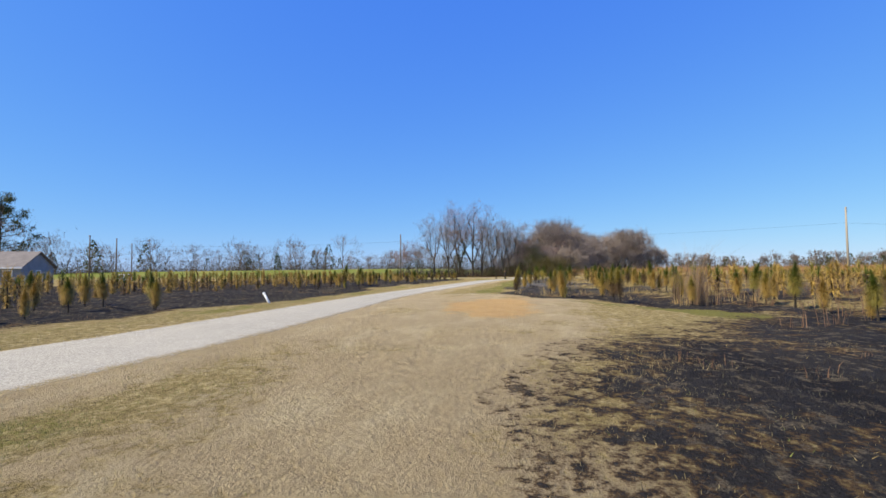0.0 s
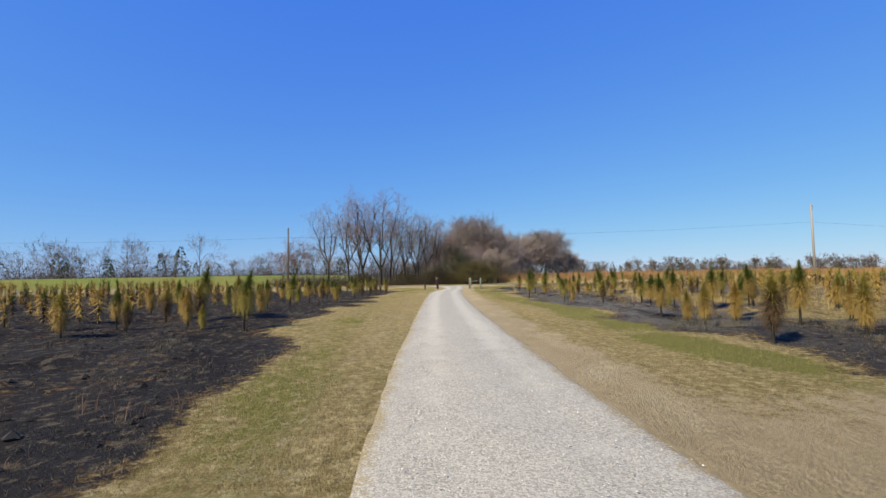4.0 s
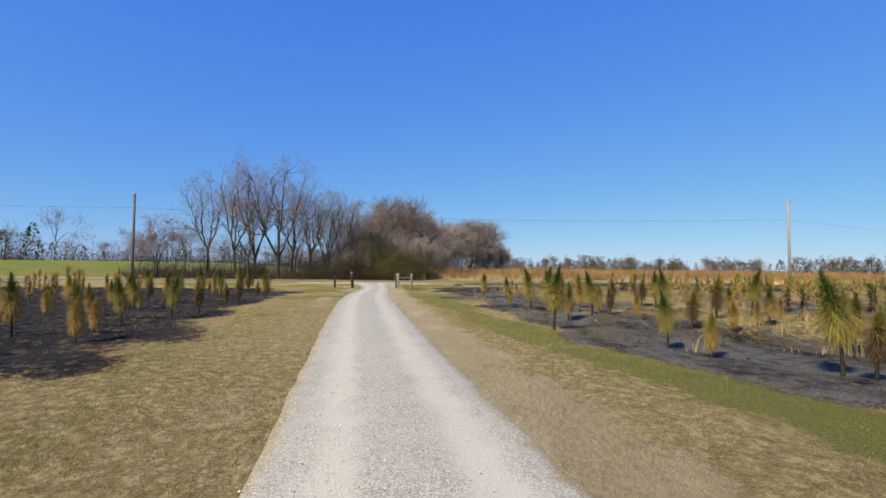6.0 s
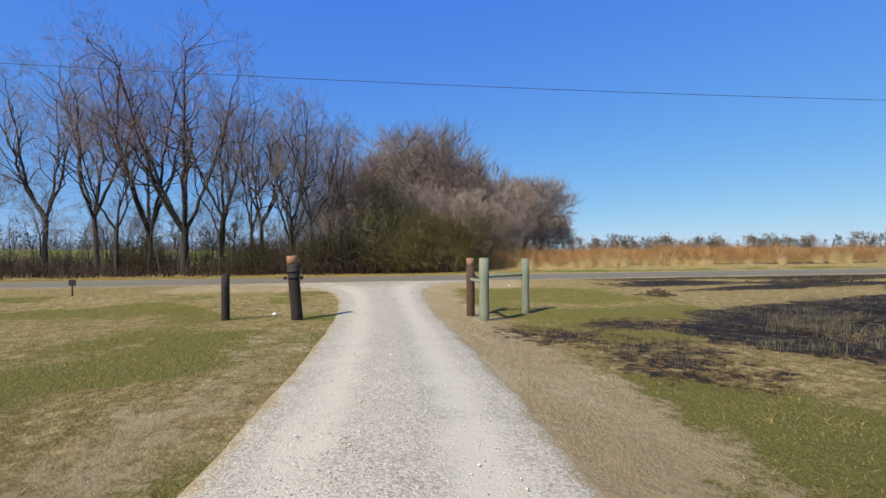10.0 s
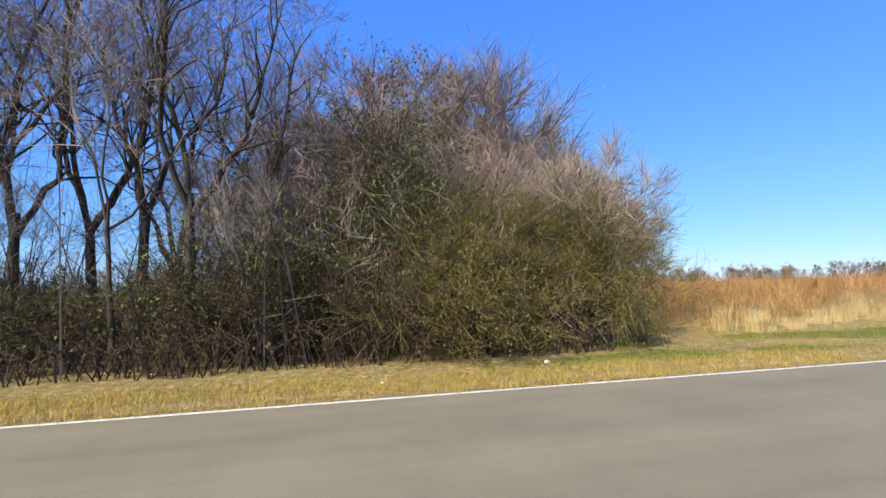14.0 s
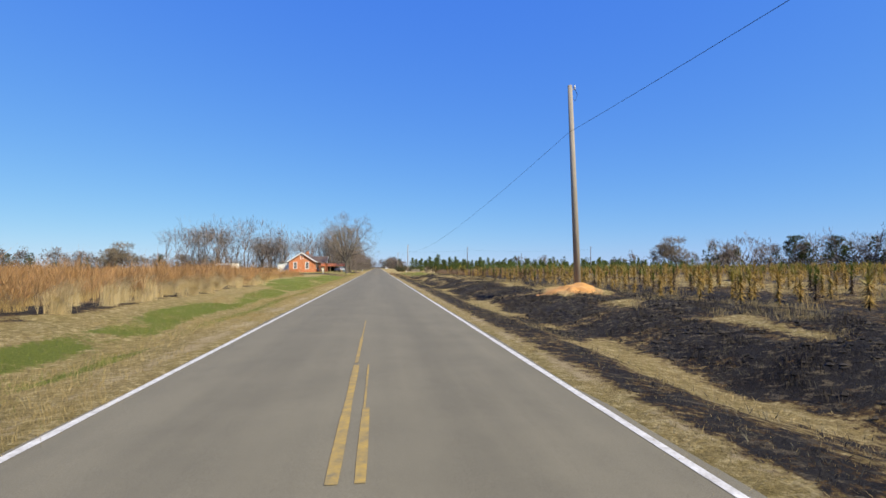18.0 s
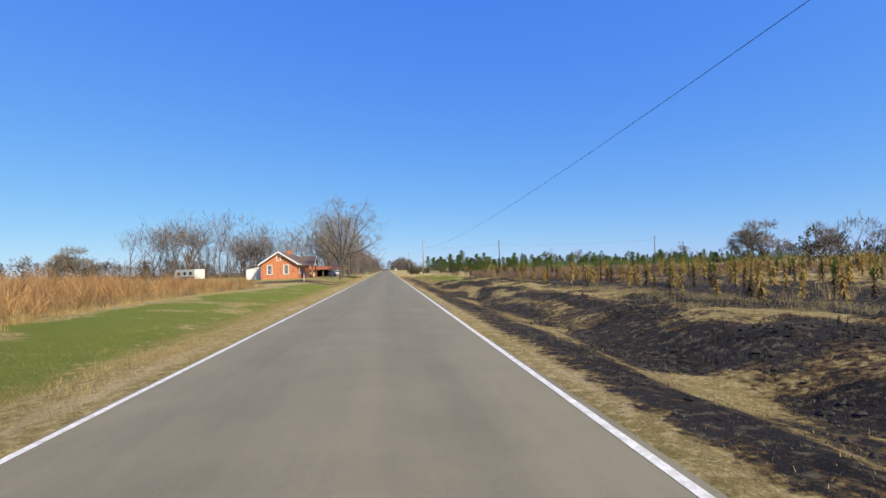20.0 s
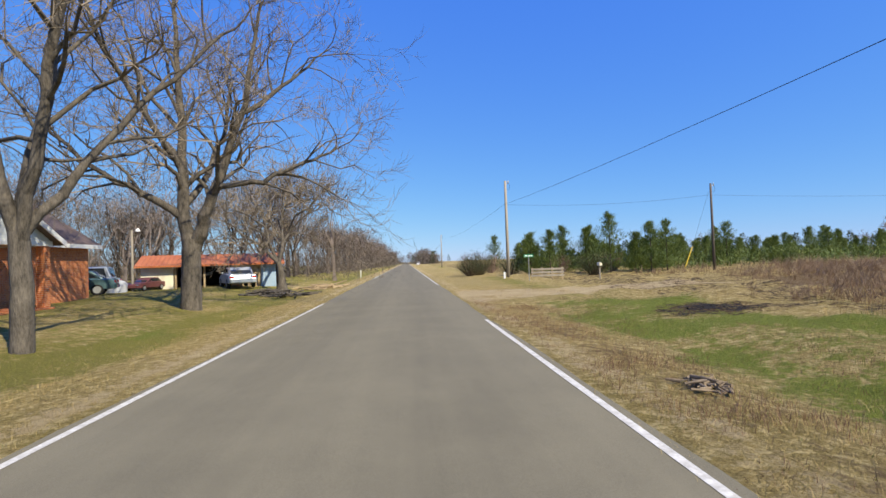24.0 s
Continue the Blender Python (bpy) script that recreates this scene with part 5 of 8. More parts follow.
def far_saplings(name, pts, mat, label, seed, frac_lo, frac_hi, n_bl, rise):
    r = np.random.default_rng(seed)
    k = len(pts)
    h = r.uniform(0.9, 1.7, k)
    base = np.stack([pts[:, 0], pts[:, 1], land(pts[:, 0], pts[:, 1])], -1)
    root = np.repeat(base, n_bl, 0)
    hh = np.repeat(h, n_bl)
    root[:, 2] += r.uniform(frac_lo, frac_hi, k * n_bl) * hh
    a, u = r.uniform(0, 6.28, k * n_bl), rise + r.normal(0, 0.4, k * n_bl)
    ln = 0.32 * hh * r.uniform(0.5, 1.2, k * n_bl)
    tip = root + np.stack([np.cos(a) * np.cos(u) * ln, np.sin(a) * np.cos(u) * ln, np.sin(u) * ln], -1)
    v, f = blades_mesh(root, tip, 0.065)
    ob = piece(name, v, f, mat)
    return tagged(ob, label, "pine saplings", kind="stuff")


rest = spots[order[290:]]
pick = rs.random(len(rest))
for lo_, hi_, m1, m2, text in ((0, 0.4, "needle_brown", "needle_brown", "rows of golden scorched young pines far out in the field"), (0.4, 0.75, "needle_mixed", "needle_brown", "rows of yellow-green young pines far out in the field"), (0.75, 1.0, "needle_green", "needle_dark", "rows of green and dark young pines far out in the field")):
    grp = rest[(pick >= lo_) & (pick < hi_)]
    o1 = far_saplings("pine_rows", grp, m2, text, 15, 0.14, 0.75, 85, -0.5)
    o2 = far_saplings("tops", grp, m1, text, 16, 0.55, 0.95, 34, 1.0)
    o2.parent = o1
    for key in ("category", "kind", "label"):
        if key in o2:
            del o2[key]
sb = np.stack([rest[:, 0], rest[:, 1], land(rest[:, 0], rest[:, 1])], -1)
v, f = segs_mesh(sb, sb + [0, 0, 1.1], np.full(len(sb), 0.03), np.full(len(sb), 0.015), 4)
tagged(piece("pine_row_stems", v, f, "char"), "charred stems of the far young pines", "pine saplings", kind="stuff")

# ---- broom sedge and grass ----


def tufts(name, x, y, height, blades, width, mat, label, seed, flare=0.25, category="grass", droop=True, lean=(0.0, 0.0)):
    r = np.random.default_rng(seed)
    k = len(x)
    z = land(x, y)
    n = k * blades
    rep = lambda a: np.repeat(a, blades)
    h = rep(height * r.uniform(0.38, 1.2, k) * (0.6 + 0.5 * vnoise(x, y, 3.0, 93) + 0.35 * vnoise(x, y, 9.0, 94))) * r.uniform(0.5, 1.1, n)
    a = r.uniform(0, 6.28, n)
    root = np.stack([rep(x) + r.normal(0, 0.10, n) * (1 + flare), rep(y) + r.normal(0, 0.10, n) * (1 + flare), rep(z) - 0.02], -1)
    out = np.stack([np.cos(a), np.sin(a), 0 * a], -1) * (h * flare * r.uniform(0.2, 1.5, n))[:, None]
    sway = rep(r.uniform(0.2, 1.3, k)) * h
    lx, ly = rep(lean[0] + r.normal(0, 0.16, k)), rep(lean[1] + r.normal(0, 0.16, k))
    tip = root + out + np.stack([lx * sway, ly * sway, h], -1)
    bend = root + out * 0.3 + np.stack([0 * h, 0 * h, h * 0.62], -1) if droop else None
    v, f = blades_mesh(root, tip, width, bend)
    return tagged(piece(name, v, f, mat), label, category, kind="stuff")


def sedge_edge(y):
    """How far the field's edge draws back from the road."""
    return 1.9 * smooth01(y, 34, 46)


def sedge_spots(seed, n, x_lo, x_hi, y_lo, y_hi, power=1.7):
    r = np.random.default_rng(seed)
    x = -(x_lo + (x_hi - x_lo) * r.random(n) ** power)
    y = r.uniform(y_lo, y_hi, n)
    edge = 8.9 + sedge_edge(y) + 0.9 * (vnoise(y, y * 0, 5.0, 95) - 0.5) + 2.6 * smooth01(y, 100, 125)
    clump = vnoise(x, y, 2.2, 96) + 0.5 * vnoise(x, y, 0.8, 97)
    edge = edge + 1.6 * (clump - 0.75) + 2.2 * smooth01(y, 54, 62) * (1 - smooth01(y, 88, 98)) * vnoise(y, y * 0, 4.0, 98)
    keep = (-x > edge) & (r.random(n) < smooth01(clump, 0.35, 0.8) + 0.12) & ~((y < 34) & (-x < 14)) & ~((y > 150 - (-x) * 0.15) & (-x < 26))
    return x[keep], y[keep]


def plumes(name, x, y, height, blades, width, stem_mat, plume_mat, label, seed):
    """Clumps of tan stems with rusty tops, each clump leaning its own way."""
    r = np.random.default_rng(seed)
    k = len(x)
    n = k * blades
    rep = lambda q: np.repeat(q, blades)
    stand = 0.05 + 1.2 * vnoise(x, y, 1.7, 193) + 0.6 * vnoise(x, y, 7.0, 194)
    stand = stand * np.where(x < 0, 0.4 + 0.6 * smooth01(-x - sedge_edge(y), 8.4, 11.2), 1.0)
    h = rep(height * stand * r.uniform(0.6, 1.1, k)) * r.uniform(0.55, 1.1, n)
    lx, ly = rep(r.normal(0.08, 0.24, k)) + r.normal(0, 0.17, n), rep(r.normal(-0.10, 0.24, k)) + r.normal(0, 0.17, n)
    root = np.stack([rep(x) + r.normal(0, 0.11, n), rep(y) + r.normal(0, 0.11, n), rep(land(x, y)) - 0.02], -1)
    mid = root + np.stack([lx * h * 0.35, ly * h * 0.35, h * 0.5], -1)
    tip = root + np.stack([lx * h, ly * h, h * 0.97], -1)
    v, f = blades_mesh(root, mid + (tip - mid) * 0.5, width * 0.75, mid)
    ob = tagged(piece(name, v, f, stem_mat), label, "grass", kind="stuff")
    up = r.uniform(0.15, 0.7, n)[:, None]
    start = mid + (tip - mid) * (up - 0.6)
    v, f = blades_mesh(start, tip + r.normal(0, 0.10, (n, 3)), width * 1.5, start + (tip - start) * 0.5 + r.normal(0, 0.04, (n, 3)))
    piece("plumes", v, f, plume_mat, ob)
    return ob


x, y = sedge_spots(101, 17000, 8.4, 60, 31, 152)
plumes("broom_sedge", x, y, 1.75, 14, 0.011, "sedge_stem", "sedge", "tall rust-orange broom sedge covering the field", 102)
x, y = sedge_spots(103, 4500, 60, 330, 20, 300, 1.3)
plumes("broom_sedge", x, y, 1.6, 7, 0.09, "sedge_stem", "sedge", "far rust-orange broom sedge", 104)
x, y = sedge_spots(105, 3000, 8.6, 14, 33, 150, 1.1)
tufts("straw_grass", x, y, 0.66, 22, 0.010, "sedge_pale", "pale straw grass leaning along the field's edge", 106, 0.45, lean=(0.35, -0.35))
r = np.random.default_rng(109)
y = np.sort(r.uniform(31, 100, 95))
x = -(8.1 + sedge_edge(y) + np.abs(r.normal(0, 0.8, 95)))
tufts("straw_clumps", x, y, 1.2, 150, 0.008, "straw_pale", "pale straw clumps bowed over at the field's edge", 110, 0.40, lean=(0.85, -0.6))
x, y = sedge_spots(107, 900, 9, 30, 60, 152, 1.2)
tufts("dark_weeds", x, y, 1.2, 9, 0.02, "dead_weed", "dark dead weeds among the sedge", 108, 0.3)


def scatter(seed, n, x0, x1, y0, y1, chance):
    r = np.random.default_rng(seed)
    x, y = r.uniform(x0, x1, n), r.uniform(y0, y1, n)
    keep = r.random(n) < chance(x, y)
    return x[keep], y[keep]


def off_hard(x, y):
    drive_gap = (x > 3) & (y > line_at(DRIVE_FAR, x) + 0.12) & (y < line_at(DRIVE_NEAR, x) - 0.12)
    return (~drive_gap) & (np.abs(x) > 3.12)


def along_way(seed, n, reach):
    """Places beside the drive, the start and the road, thinning out with distance from them."""
    r = np.random.default_rng(seed)
    k = r.random(n)
    d = r.exponential(reach, n)
    side = np.where(r.random(n) < 0.5, -1.0, 1.0)
    x1 = r.uniform(4, 110, n)
    y1 = np.where(side > 0, line_at(DRIVE_NEAR, x1) + d, line_at(DRIVE_FAR, x1) - d)
    y2 = r.uniform(4, 200, n)
    x2 = side * (3.12 + d)
    x3, y3 = 100 + r.normal(0, 6, n), 33 + r.normal(0, 4, n)
    x = np.where(k < 0.42, x1, np.where(k < 0.9, x2, x3))
    y = np.where(k < 0.42, y1, np.where(k < 0.9, y2, y3))
    return x, y, r


def grassy(seed, n, reach, chance):
    x, y, r = along_way(seed, n, reach)
    keep = r.random(n) < chance(x, y) * off_hard(x, y) * ((x > -8) | (y > 30) | (y < -10)) * ((x > -9.5) | (y > 150))
    return x[keep], y[keep]


dryness = lambda x, y: np.clip(1.15 - burn_mask(x, y) * 1.3, 0, 1) * (1 - 0.85 * dirt_mask(x, y)) * (1 - 0.9 * clay_mask(x, y))
x, y = scatter(261, 5200, 16, 112, 28, 110, lambda x, y: (y > line_at(BURN_RIGHT, x) + 1.2) * smooth01(vnoise(x, y, 7.0, 262) + 0.4 * vnoise(x, y, 2.0, 263), 0.55, 0.85) * (0.25 + 0.75 * smooth01(y - line_at(BURN_RIGHT, x), 2, 9)))
tufts("straw_field_grass", x, y, 0.55, 12, 0.016, "sedge_pale", "pale dry grass standing between the young pines", 264, 0.4)
x, y = scatter(265, 5200, 12, 75, 14, 40, lambda x, y: smooth01(burn_mask(x, y), 0.25, 0.5) * smooth01(vnoise(x, y, 2.6, 266), 0.5, 0.72))
tufts("scorched_tussocks", x, y, 0.22, 40, 0.006, "ash_tuft", "grey-green tussocks left on the ashy field edge", 267, 0.6)
x, y = grassy(201, 150000, 4.5, lambda x, y: dryness(x, y) * (1 - 0.7 * lush_mask(x, y)) * (0.25 + 0.75 * smooth01(vnoise(x, y, 1.4, 61), 0.25, 0.6)))
tufts("dry_grass", x, y, 0.06, 7, 0.009, "dry", "short dry straw-coloured grass", 202, 1.1, droop=False)
x, y = grassy(203, 120000, 4.5, lambda x, y: dryness(x, y) * np.clip(0.08 + green_mask(x, y) * 0.6 + lush_mask(x, y), 0, 1))
tufts("green_grass", x, y, 0.06, 7, 0.009, "grass", "short green winter grass", 204, 0.9, droop=False)
x, y = grassy(221, 42000, 3.2, lambda x, y: dryness(x, y) * (0.15 + 0.85 * smooth01(vnoise(x, y, 0.9, 63) + 0.3 * vnoise(x, y, 4.0, 62), 0.5, 0.8)))
tufts("dry_grass_clumps", x, y, 0.06, 26, 0.0045, "dry", "longer tufts of dry grass on the verges", 222, 0.8)
x, y = grassy(205, 90000, 6.5, lambda x, y: burn_mask(x, y))
tufts("burnt_stubble", x, y, 0.07, 5, 0.012, "stubble", "charred stubble of burnt grass", 206, 0.8, droop=False)
x, y = grassy(207, 26000, 11.0, lambda x, y: smooth01(burn_mask(x, y), 0.2, 0.5) * smooth01(vnoise(x, y, 3.0, 99), 0.42, 0.66) * (x > 12) * (1 - 0.8 * smooth01(x, 86, 92) * (y < 46)))
tufts("scorched_clumps", x, y, 0.08, 24, 0.0045, "ash_tuft", "half-burnt grey grass clumps in the blackened field", 208, 0.7)
x, y = scatter(223, 2600, 14, 110, -20, 120, lambda x, y: burn_mask(x, y) * smooth01(vnoise(x, y, 5.0, 99), 0.4, 0.65))
tufts("field_weeds", x, y, 0.28, 12, 0.009, "dead_weed", "brown weeds left standing in the burnt field", 224, 0.45)
x, y = scatter(253, 42000, 19, 112, 27, 80, lambda x, y: smooth01(y - line_at(BURN_RIGHT, x), 2.5, 6) * smooth01(0.55 - burn_mask(x, y), 0, 0.35) * (1 - 0.5 * smooth01(y, 45, 80)))
tufts("field_grass", x, y, 0.2, 8, 0.014, "field_dry", "olive-brown grass left between the young pines", 254, 0.7, droop=False)
x, y = scatter(225, 7000, -4.9, -3.15, -10, 34, lambda x, y: 0 * x + 0.9)
tufts("golden_verge_grass", x, y, 0.13, 9, 0.012, "gold", "golden dry grass strip between road and wood", 226, 0.9, droop=False)
x, y = scatter(209, 30000, 9, 52, 140, 208, lambda x, y: (0.05 + 0.8 * smooth01(vnoise(x, y, 5.0, 64) + 0.4 * vnoise(x, y, 1.6, 65), 0.5, 0.85)) * smooth01(x, 12.8, 15) * (1 - (1 - smooth01(x, 19, 24)) * smooth01(y, 180, 187)) * smooth01(y, 124, 136))
plumes("dead_weeds", x, y, 0.85, 8, 0.012, "dead_weed", "weed_top", "brown dead weeds in the abandoned field", 210)
x, y = scatter(251, 90, 10.5, 30, 128, 184, lambda x, y: 0 * x + 0.8)
tufts("straw_stalks", x, y, 0.8, 9, 0.014, "sedge_pale", "pale standing stalks among the weeds", 252, 0.12)
x, y = scatter(211, 3600, 9.5, 16, 45, 150, lambda x, y: 0.5 * smooth01(vnoise(x, y, 2.5, 98), 0.4, 0.7))
tufts("bank_grass", x, y, 0.26, 30, 0.007, "dry", "pale dry grass tussocks on the bank", 212, 0.6)
x, y = scatter(213, 2600, 60, 110, 40, 110, lambda x, y: 0 * x + 0.6)
tufts("dead_weeds", x, y, 0.9, 8, 0.018, "dead_weed", "brown dead weeds between the young pines", 214, 0.35)

r = np.random.default_rng(215)
tufts("tall_dead_weeds", 85.6 + r.normal(0, 0.35, 26), 40.1 + r.normal(0, 0.35, 26), 2.5, 16, 0.012, "weed_top", "tall pinkish dead weeds standing over the young pines", 216, 0.14)
tufts("pale_stalk_clump", 12.2 + r.normal(0, 0.4, 16), 160.5 + r.normal(0, 0.7, 16), 1.1, 34, 0.010, "straw_pale", "pale clump of dry stalks at the edge of the weeds", 217, 0.3)
for x, y, s in ((13.4, 166.5, 0.95), (14.6, 171.0, 1.05), (12.8, 157.6, 0.7), (16.2, 163.5, 1.0), (18.0, 175.0, 0.9), (20.5, 168.0, 1.05), (15.5, 152.0, 0.95), (19.0, 156.0, 1.0), (23.0, 160.0, 0.9), (25.0, 172.0, 1.0), (17.0, 146.0, 1.05), (22.0, 149.0, 0.95)):
    ob = copy_thing(KINDS[4], Matrix.Identity(4))
    ob.matrix_basis = at_ground(x, y, r.uniform(0, 6.28), s)

# longer grass on the verges of the road
for seed, n, x0, x1, y0, y1, hh, mat, text in ((271, 5200, -8.6, -3.3, 30, 104, 0.15, "dry", "long dry tufts on the road verge"), (273, 6000, -9.0, -3.6, 30, 150, 0.13, "grass", "green tufts on the road verge"),
                                               (275, 3400, -6.4, -3.3, 100, 190, 0.11, "dry", "dry tufts on the verge before the house"), (277, 4200, 3.4, 8.5, 130, 188, 0.15, "dead_weed", "brown tufts on the road verge"),
                                               (279, 3200, 3.4, 9.0, 128, 200, 0.13, "dry", "dry tufts on the road verge"), (281, 5200, 6.5, 13.5, 134, 188, 0.13, "grass", "green tufts in the ditch")):
    x, y = scatter(seed, n, x0, x1, y0, y1, lambda x, y: (0.2 + 0.8 * smooth01(vnoise(x, y, 1.6, 72), 0.4, 0.7)) * (1 - smooth01(burn_mask(x, y), 0.3, 0.5)) * (0.1 + 0.9 * (lush_mask(x, y) > 0.35) if mat == "grass" else 1 - 0.75 * (lush_mask(x, y) > 0.35)))
    tufts("verge_tufts", x, y, hh, 22, 0.006, mat, text, seed + 1, 0.75)

# what the fire left on the road bank: black stubble, scorched and pale tufts
for seed, n, mat, hh, text, lo_, hi_ in ((241, 26000, "stubble", 0.11, "charred grass stubs on the road bank", 0.4, 0.7), (243, 9000, "ash_tuft", 0.16, "scorched grey-brown grass tufts on the road bank", 0.15, 0.4), (245, 7000, "dry", 0.14, "pale unburnt grass tufts on the road bank", 0.0, 0.0)):
    x, y = scatter(seed, n, 3.6, 15, 40, 165, (lambda x, y: smooth01(burn_mask(x, y), lo_, hi_) * (0.4 + 0.6 * smooth01(vnoise(x, y, 1.2, 67), 0.3, 0.6))) if hi_ else (lambda x, y: 0.03 + 0.97 * smooth01(0.35 - burn_mask(x, y), 0, 0.3)))
    hh *= 0.7
    tufts({"stubble": "burnt_stubble", "ash_tuft": "scorched_clumps", "dry": "bank_grass"}[mat], x, y, hh, 8, 0.011, mat, text, seed + 1, 0.9, droop=False)
x, y = scatter(247, 900, 5.6, 14, 42, 150, lambda x, y: smooth01(burn_mask(x, y), 0.4, 0.7))
tufts("charred_tussocks", x, y, 0.26, 26, 0.014, "stubble", "black tussocks of burnt sedge on the road bank", 248, 0.55)

# loose stones along the drive
r = np.random.default_rng(301)
n = 26000
x = r.uniform(4, 100, n)
sidey = r.random(n) < 0.6
y = np.where(sidey, line_at(DRIVE_FAR, x) + r.normal(0.35, 0.3, n), line_at(DRIVE_NEAR, x) - np.abs(r.normal(0, 1.1, n)) + 0.2)
s = r.uniform(0.004, 0.011, n) * np.where(r.random(n) < 0.06, 1.8, 1.0)
octa = np.array([(1, 0, 0), (0, 1, 0), (-1, 0, 0), (0, -1, 0), (0, 0, 0.7), (0, 0, -0.7)], float)
of = np.array([(0, 1, 4), (1, 2, 4), (2, 3, 4), (3, 0, 4), (1, 0, 5), (2, 1, 5), (3, 2, 5), (0, 3, 5)])
v = octa[None] * s[:, None, None] * r.uniform(0.6, 1.3, (n, 6, 3)) + np.stack([x, y, land(x, y) + 0.012 + 0.05 * ((y > line_at(DRIVE_FAR, x) + 0.3) & (y < line_at(DRIVE_NEAR, x) - 0.3))], -1)[:, None]
piece_ob = piece("loose_gravel", v.reshape(-1, 3), (np.arange(n)[:, None, None] * 6 + of).reshape(-1, 3), "stone")
tagged(piece_ob, "loose white stones along the edges of the drive", "gravel", kind="stuff")

# clods and charred stumps of grass in the blackened ground
x, y = grassy(231, 60000, 7.0, lambda x, y: smooth01(burn_mask(x, y), 0.45, 0.8) * smooth01(vnoise(x, y, 1.6, 66), 0.35, 0.7) * (x < 88))
r = np.random.default_rng(232)
n = len(x)
s = r.uniform(0.015, 0.055, n) * np.where(r.random(n) < 0.08, 1.8, 1.0)
v = octa[None] * s[:, None, None] * r.uniform(0.6, 1.4, (n, 6, 3)) + np.stack([x, y, land(x, y) + s * 0.25], -1)[:, None]
tagged(piece("charred_clods", v.reshape(-1, 3), (np.arange(n)[:, None, None] * 6 + of).reshape(-1, 3), "clod"), "charred clods and burnt grass stumps", "burnt ground", kind="stuff")

x, y = scatter(233, 16000, 5.4, 13.5, 44, 164, lambda x, y: smooth01(burn_mask(x, y), 0.3, 0.6) * smooth01(vnoise(x, y, 1.1, 70), 0.4, 0.7))
r = np.random.default_rng(234)
n = len(x)
s = r.uniform(0.02, 0.085, n)
v = octa[None] * s[:, None, None] * r.uniform(0.5, 1.4, (n, 6, 3)) + np.stack([x, y, land(x, y) + s * 0.3], -1)[:, None]
tagged(piece("charred_clods", v.reshape(-1, 3), (np.arange(n)[:, None, None] * 6 + of).reshape(-1, 3), "clod"), "charred clods on the burnt road bank", "burnt ground", kind="stuff")

# ---- far woods ----


def model_tree(seed, **kw):
    """A bare tree of height 1: limbs and a share of its twigs as arrays."""
    limb, tw = grow(seed, 12.0, 0.2, **kw)
    top = max(q[1][2] for q in limb + tw)
    l0, l1, q0, q1 = seg_arrays(limb)
    t0, t1, _, _ = seg_arrays(tw)
    pick = np.random.default_rng(seed).permutation(len(t0))[:620]
    return l0 / top, l1 / top, q0 / top, q1 / top, t0[pick] / top, t1[pick] / top


MODELS = [model_tree(901, fork=0.18, spread=0.6, depth=3, kids=3, twigs=5, up=0.4), model_tree(902, fork=0.25, spread=0.5, depth=3, kids=3, twigs=5, up=0.5), model_tree(903, fork=0.12, spread=0.75, depth=3, kids=4, twigs=4, up=0.25), model_tree(904, fork=0.3, spread=0.42, depth=3, kids=3, twigs=5, up=0.6)]


def far_wood(name, rows, label, seed, mat="haze_twig", pine_share=0.0, fine=0.010, brush=210, leaf=0.05, slim=0.7, fill=0.34):
    """Rows of (x, y, height): bare trees with some evergreens and low brush between, in one mesh."""
    r = np.random.default_rng(seed)
    b, pb, ub = Build(), Build(), Build()
    for x, y, h in rows:
        z = float(land(x, y))
        foot = np.array([x, y, z])
        if r.random() < pine_share:
            k = 150
            h = h * 0.75
            u = r.uniform(0.08, 1.0, k)
            rad = 0.30 * h * (1.05 - u) ** 0.7 * r.uniform(0.5, 1.1, k) + 0.15
            a = r.uniform(0, 6.28, k)
            p = foot + np.stack([rad * np.cos(a), rad * np.sin(a), u * h], -1)
            d = r.normal(0, 1, (k, 3)) + [0, 0, 0.3]
            d /= np.linalg.norm(d, axis=1, keepdims=True)
            pb.add(*blades_mesh(p - d * h * 0.04, p + d * h * 0.06, h * 0.07))
            continue
        l0, l1, q0, q1, t0, t1 = MODELS[r.integers(0, len(MODELS))]
        an = r.uniform(0, 6.28)
        m = np.array([[math.cos(an), math.sin(an), 0], [-math.sin(an), math.cos(an), 0], [0, 0, 1]]) * h * np.array([1.15, 1.15, 1.0])
        b.add(*segs_mesh(l0 @ m + foot, l1 @ m + foot, q0 * h, q1 * h, 3))
        b.add(*blades_mesh(t0 @ m + foot, t1 @ m + foot + (t1 - t0) @ m * 0.5, h * fine))
        k = brush
        px, py = x + r.normal(0, h * 0.30, k), y + r.normal(0, h * 0.30, k)
        p = np.stack([px, py, land(px, py) + h * fill * r.random(k) ** 1.7], -1)
        d = r.normal(0, 1, (k, 3)) + [0, 0, 0.8]
        ub.add(*blades_mesh(p, p + d * h * leaf, h * leaf * slim))
    top = b.done(name, mat)
    tagged(top, label, "woods", kind="stuff")
    ub.done("undergrowth", "underwood", top)
    if pb.n:
        pb.done("pines", "pine", top)
    return top


def tree_line(seed, a, b, n, h0, h1, depth=12):
    r = np.random.default_rng(seed)
    t = np.sort(r.random(n))
    return [(a[0] + (b[0] - a[0]) * q + r.normal(0, depth), a[1] + (b[1] - a[1]) * q + r.normal(0, depth), h0 + (h1 - h0) * r.random() ** 1.5) for q in t]


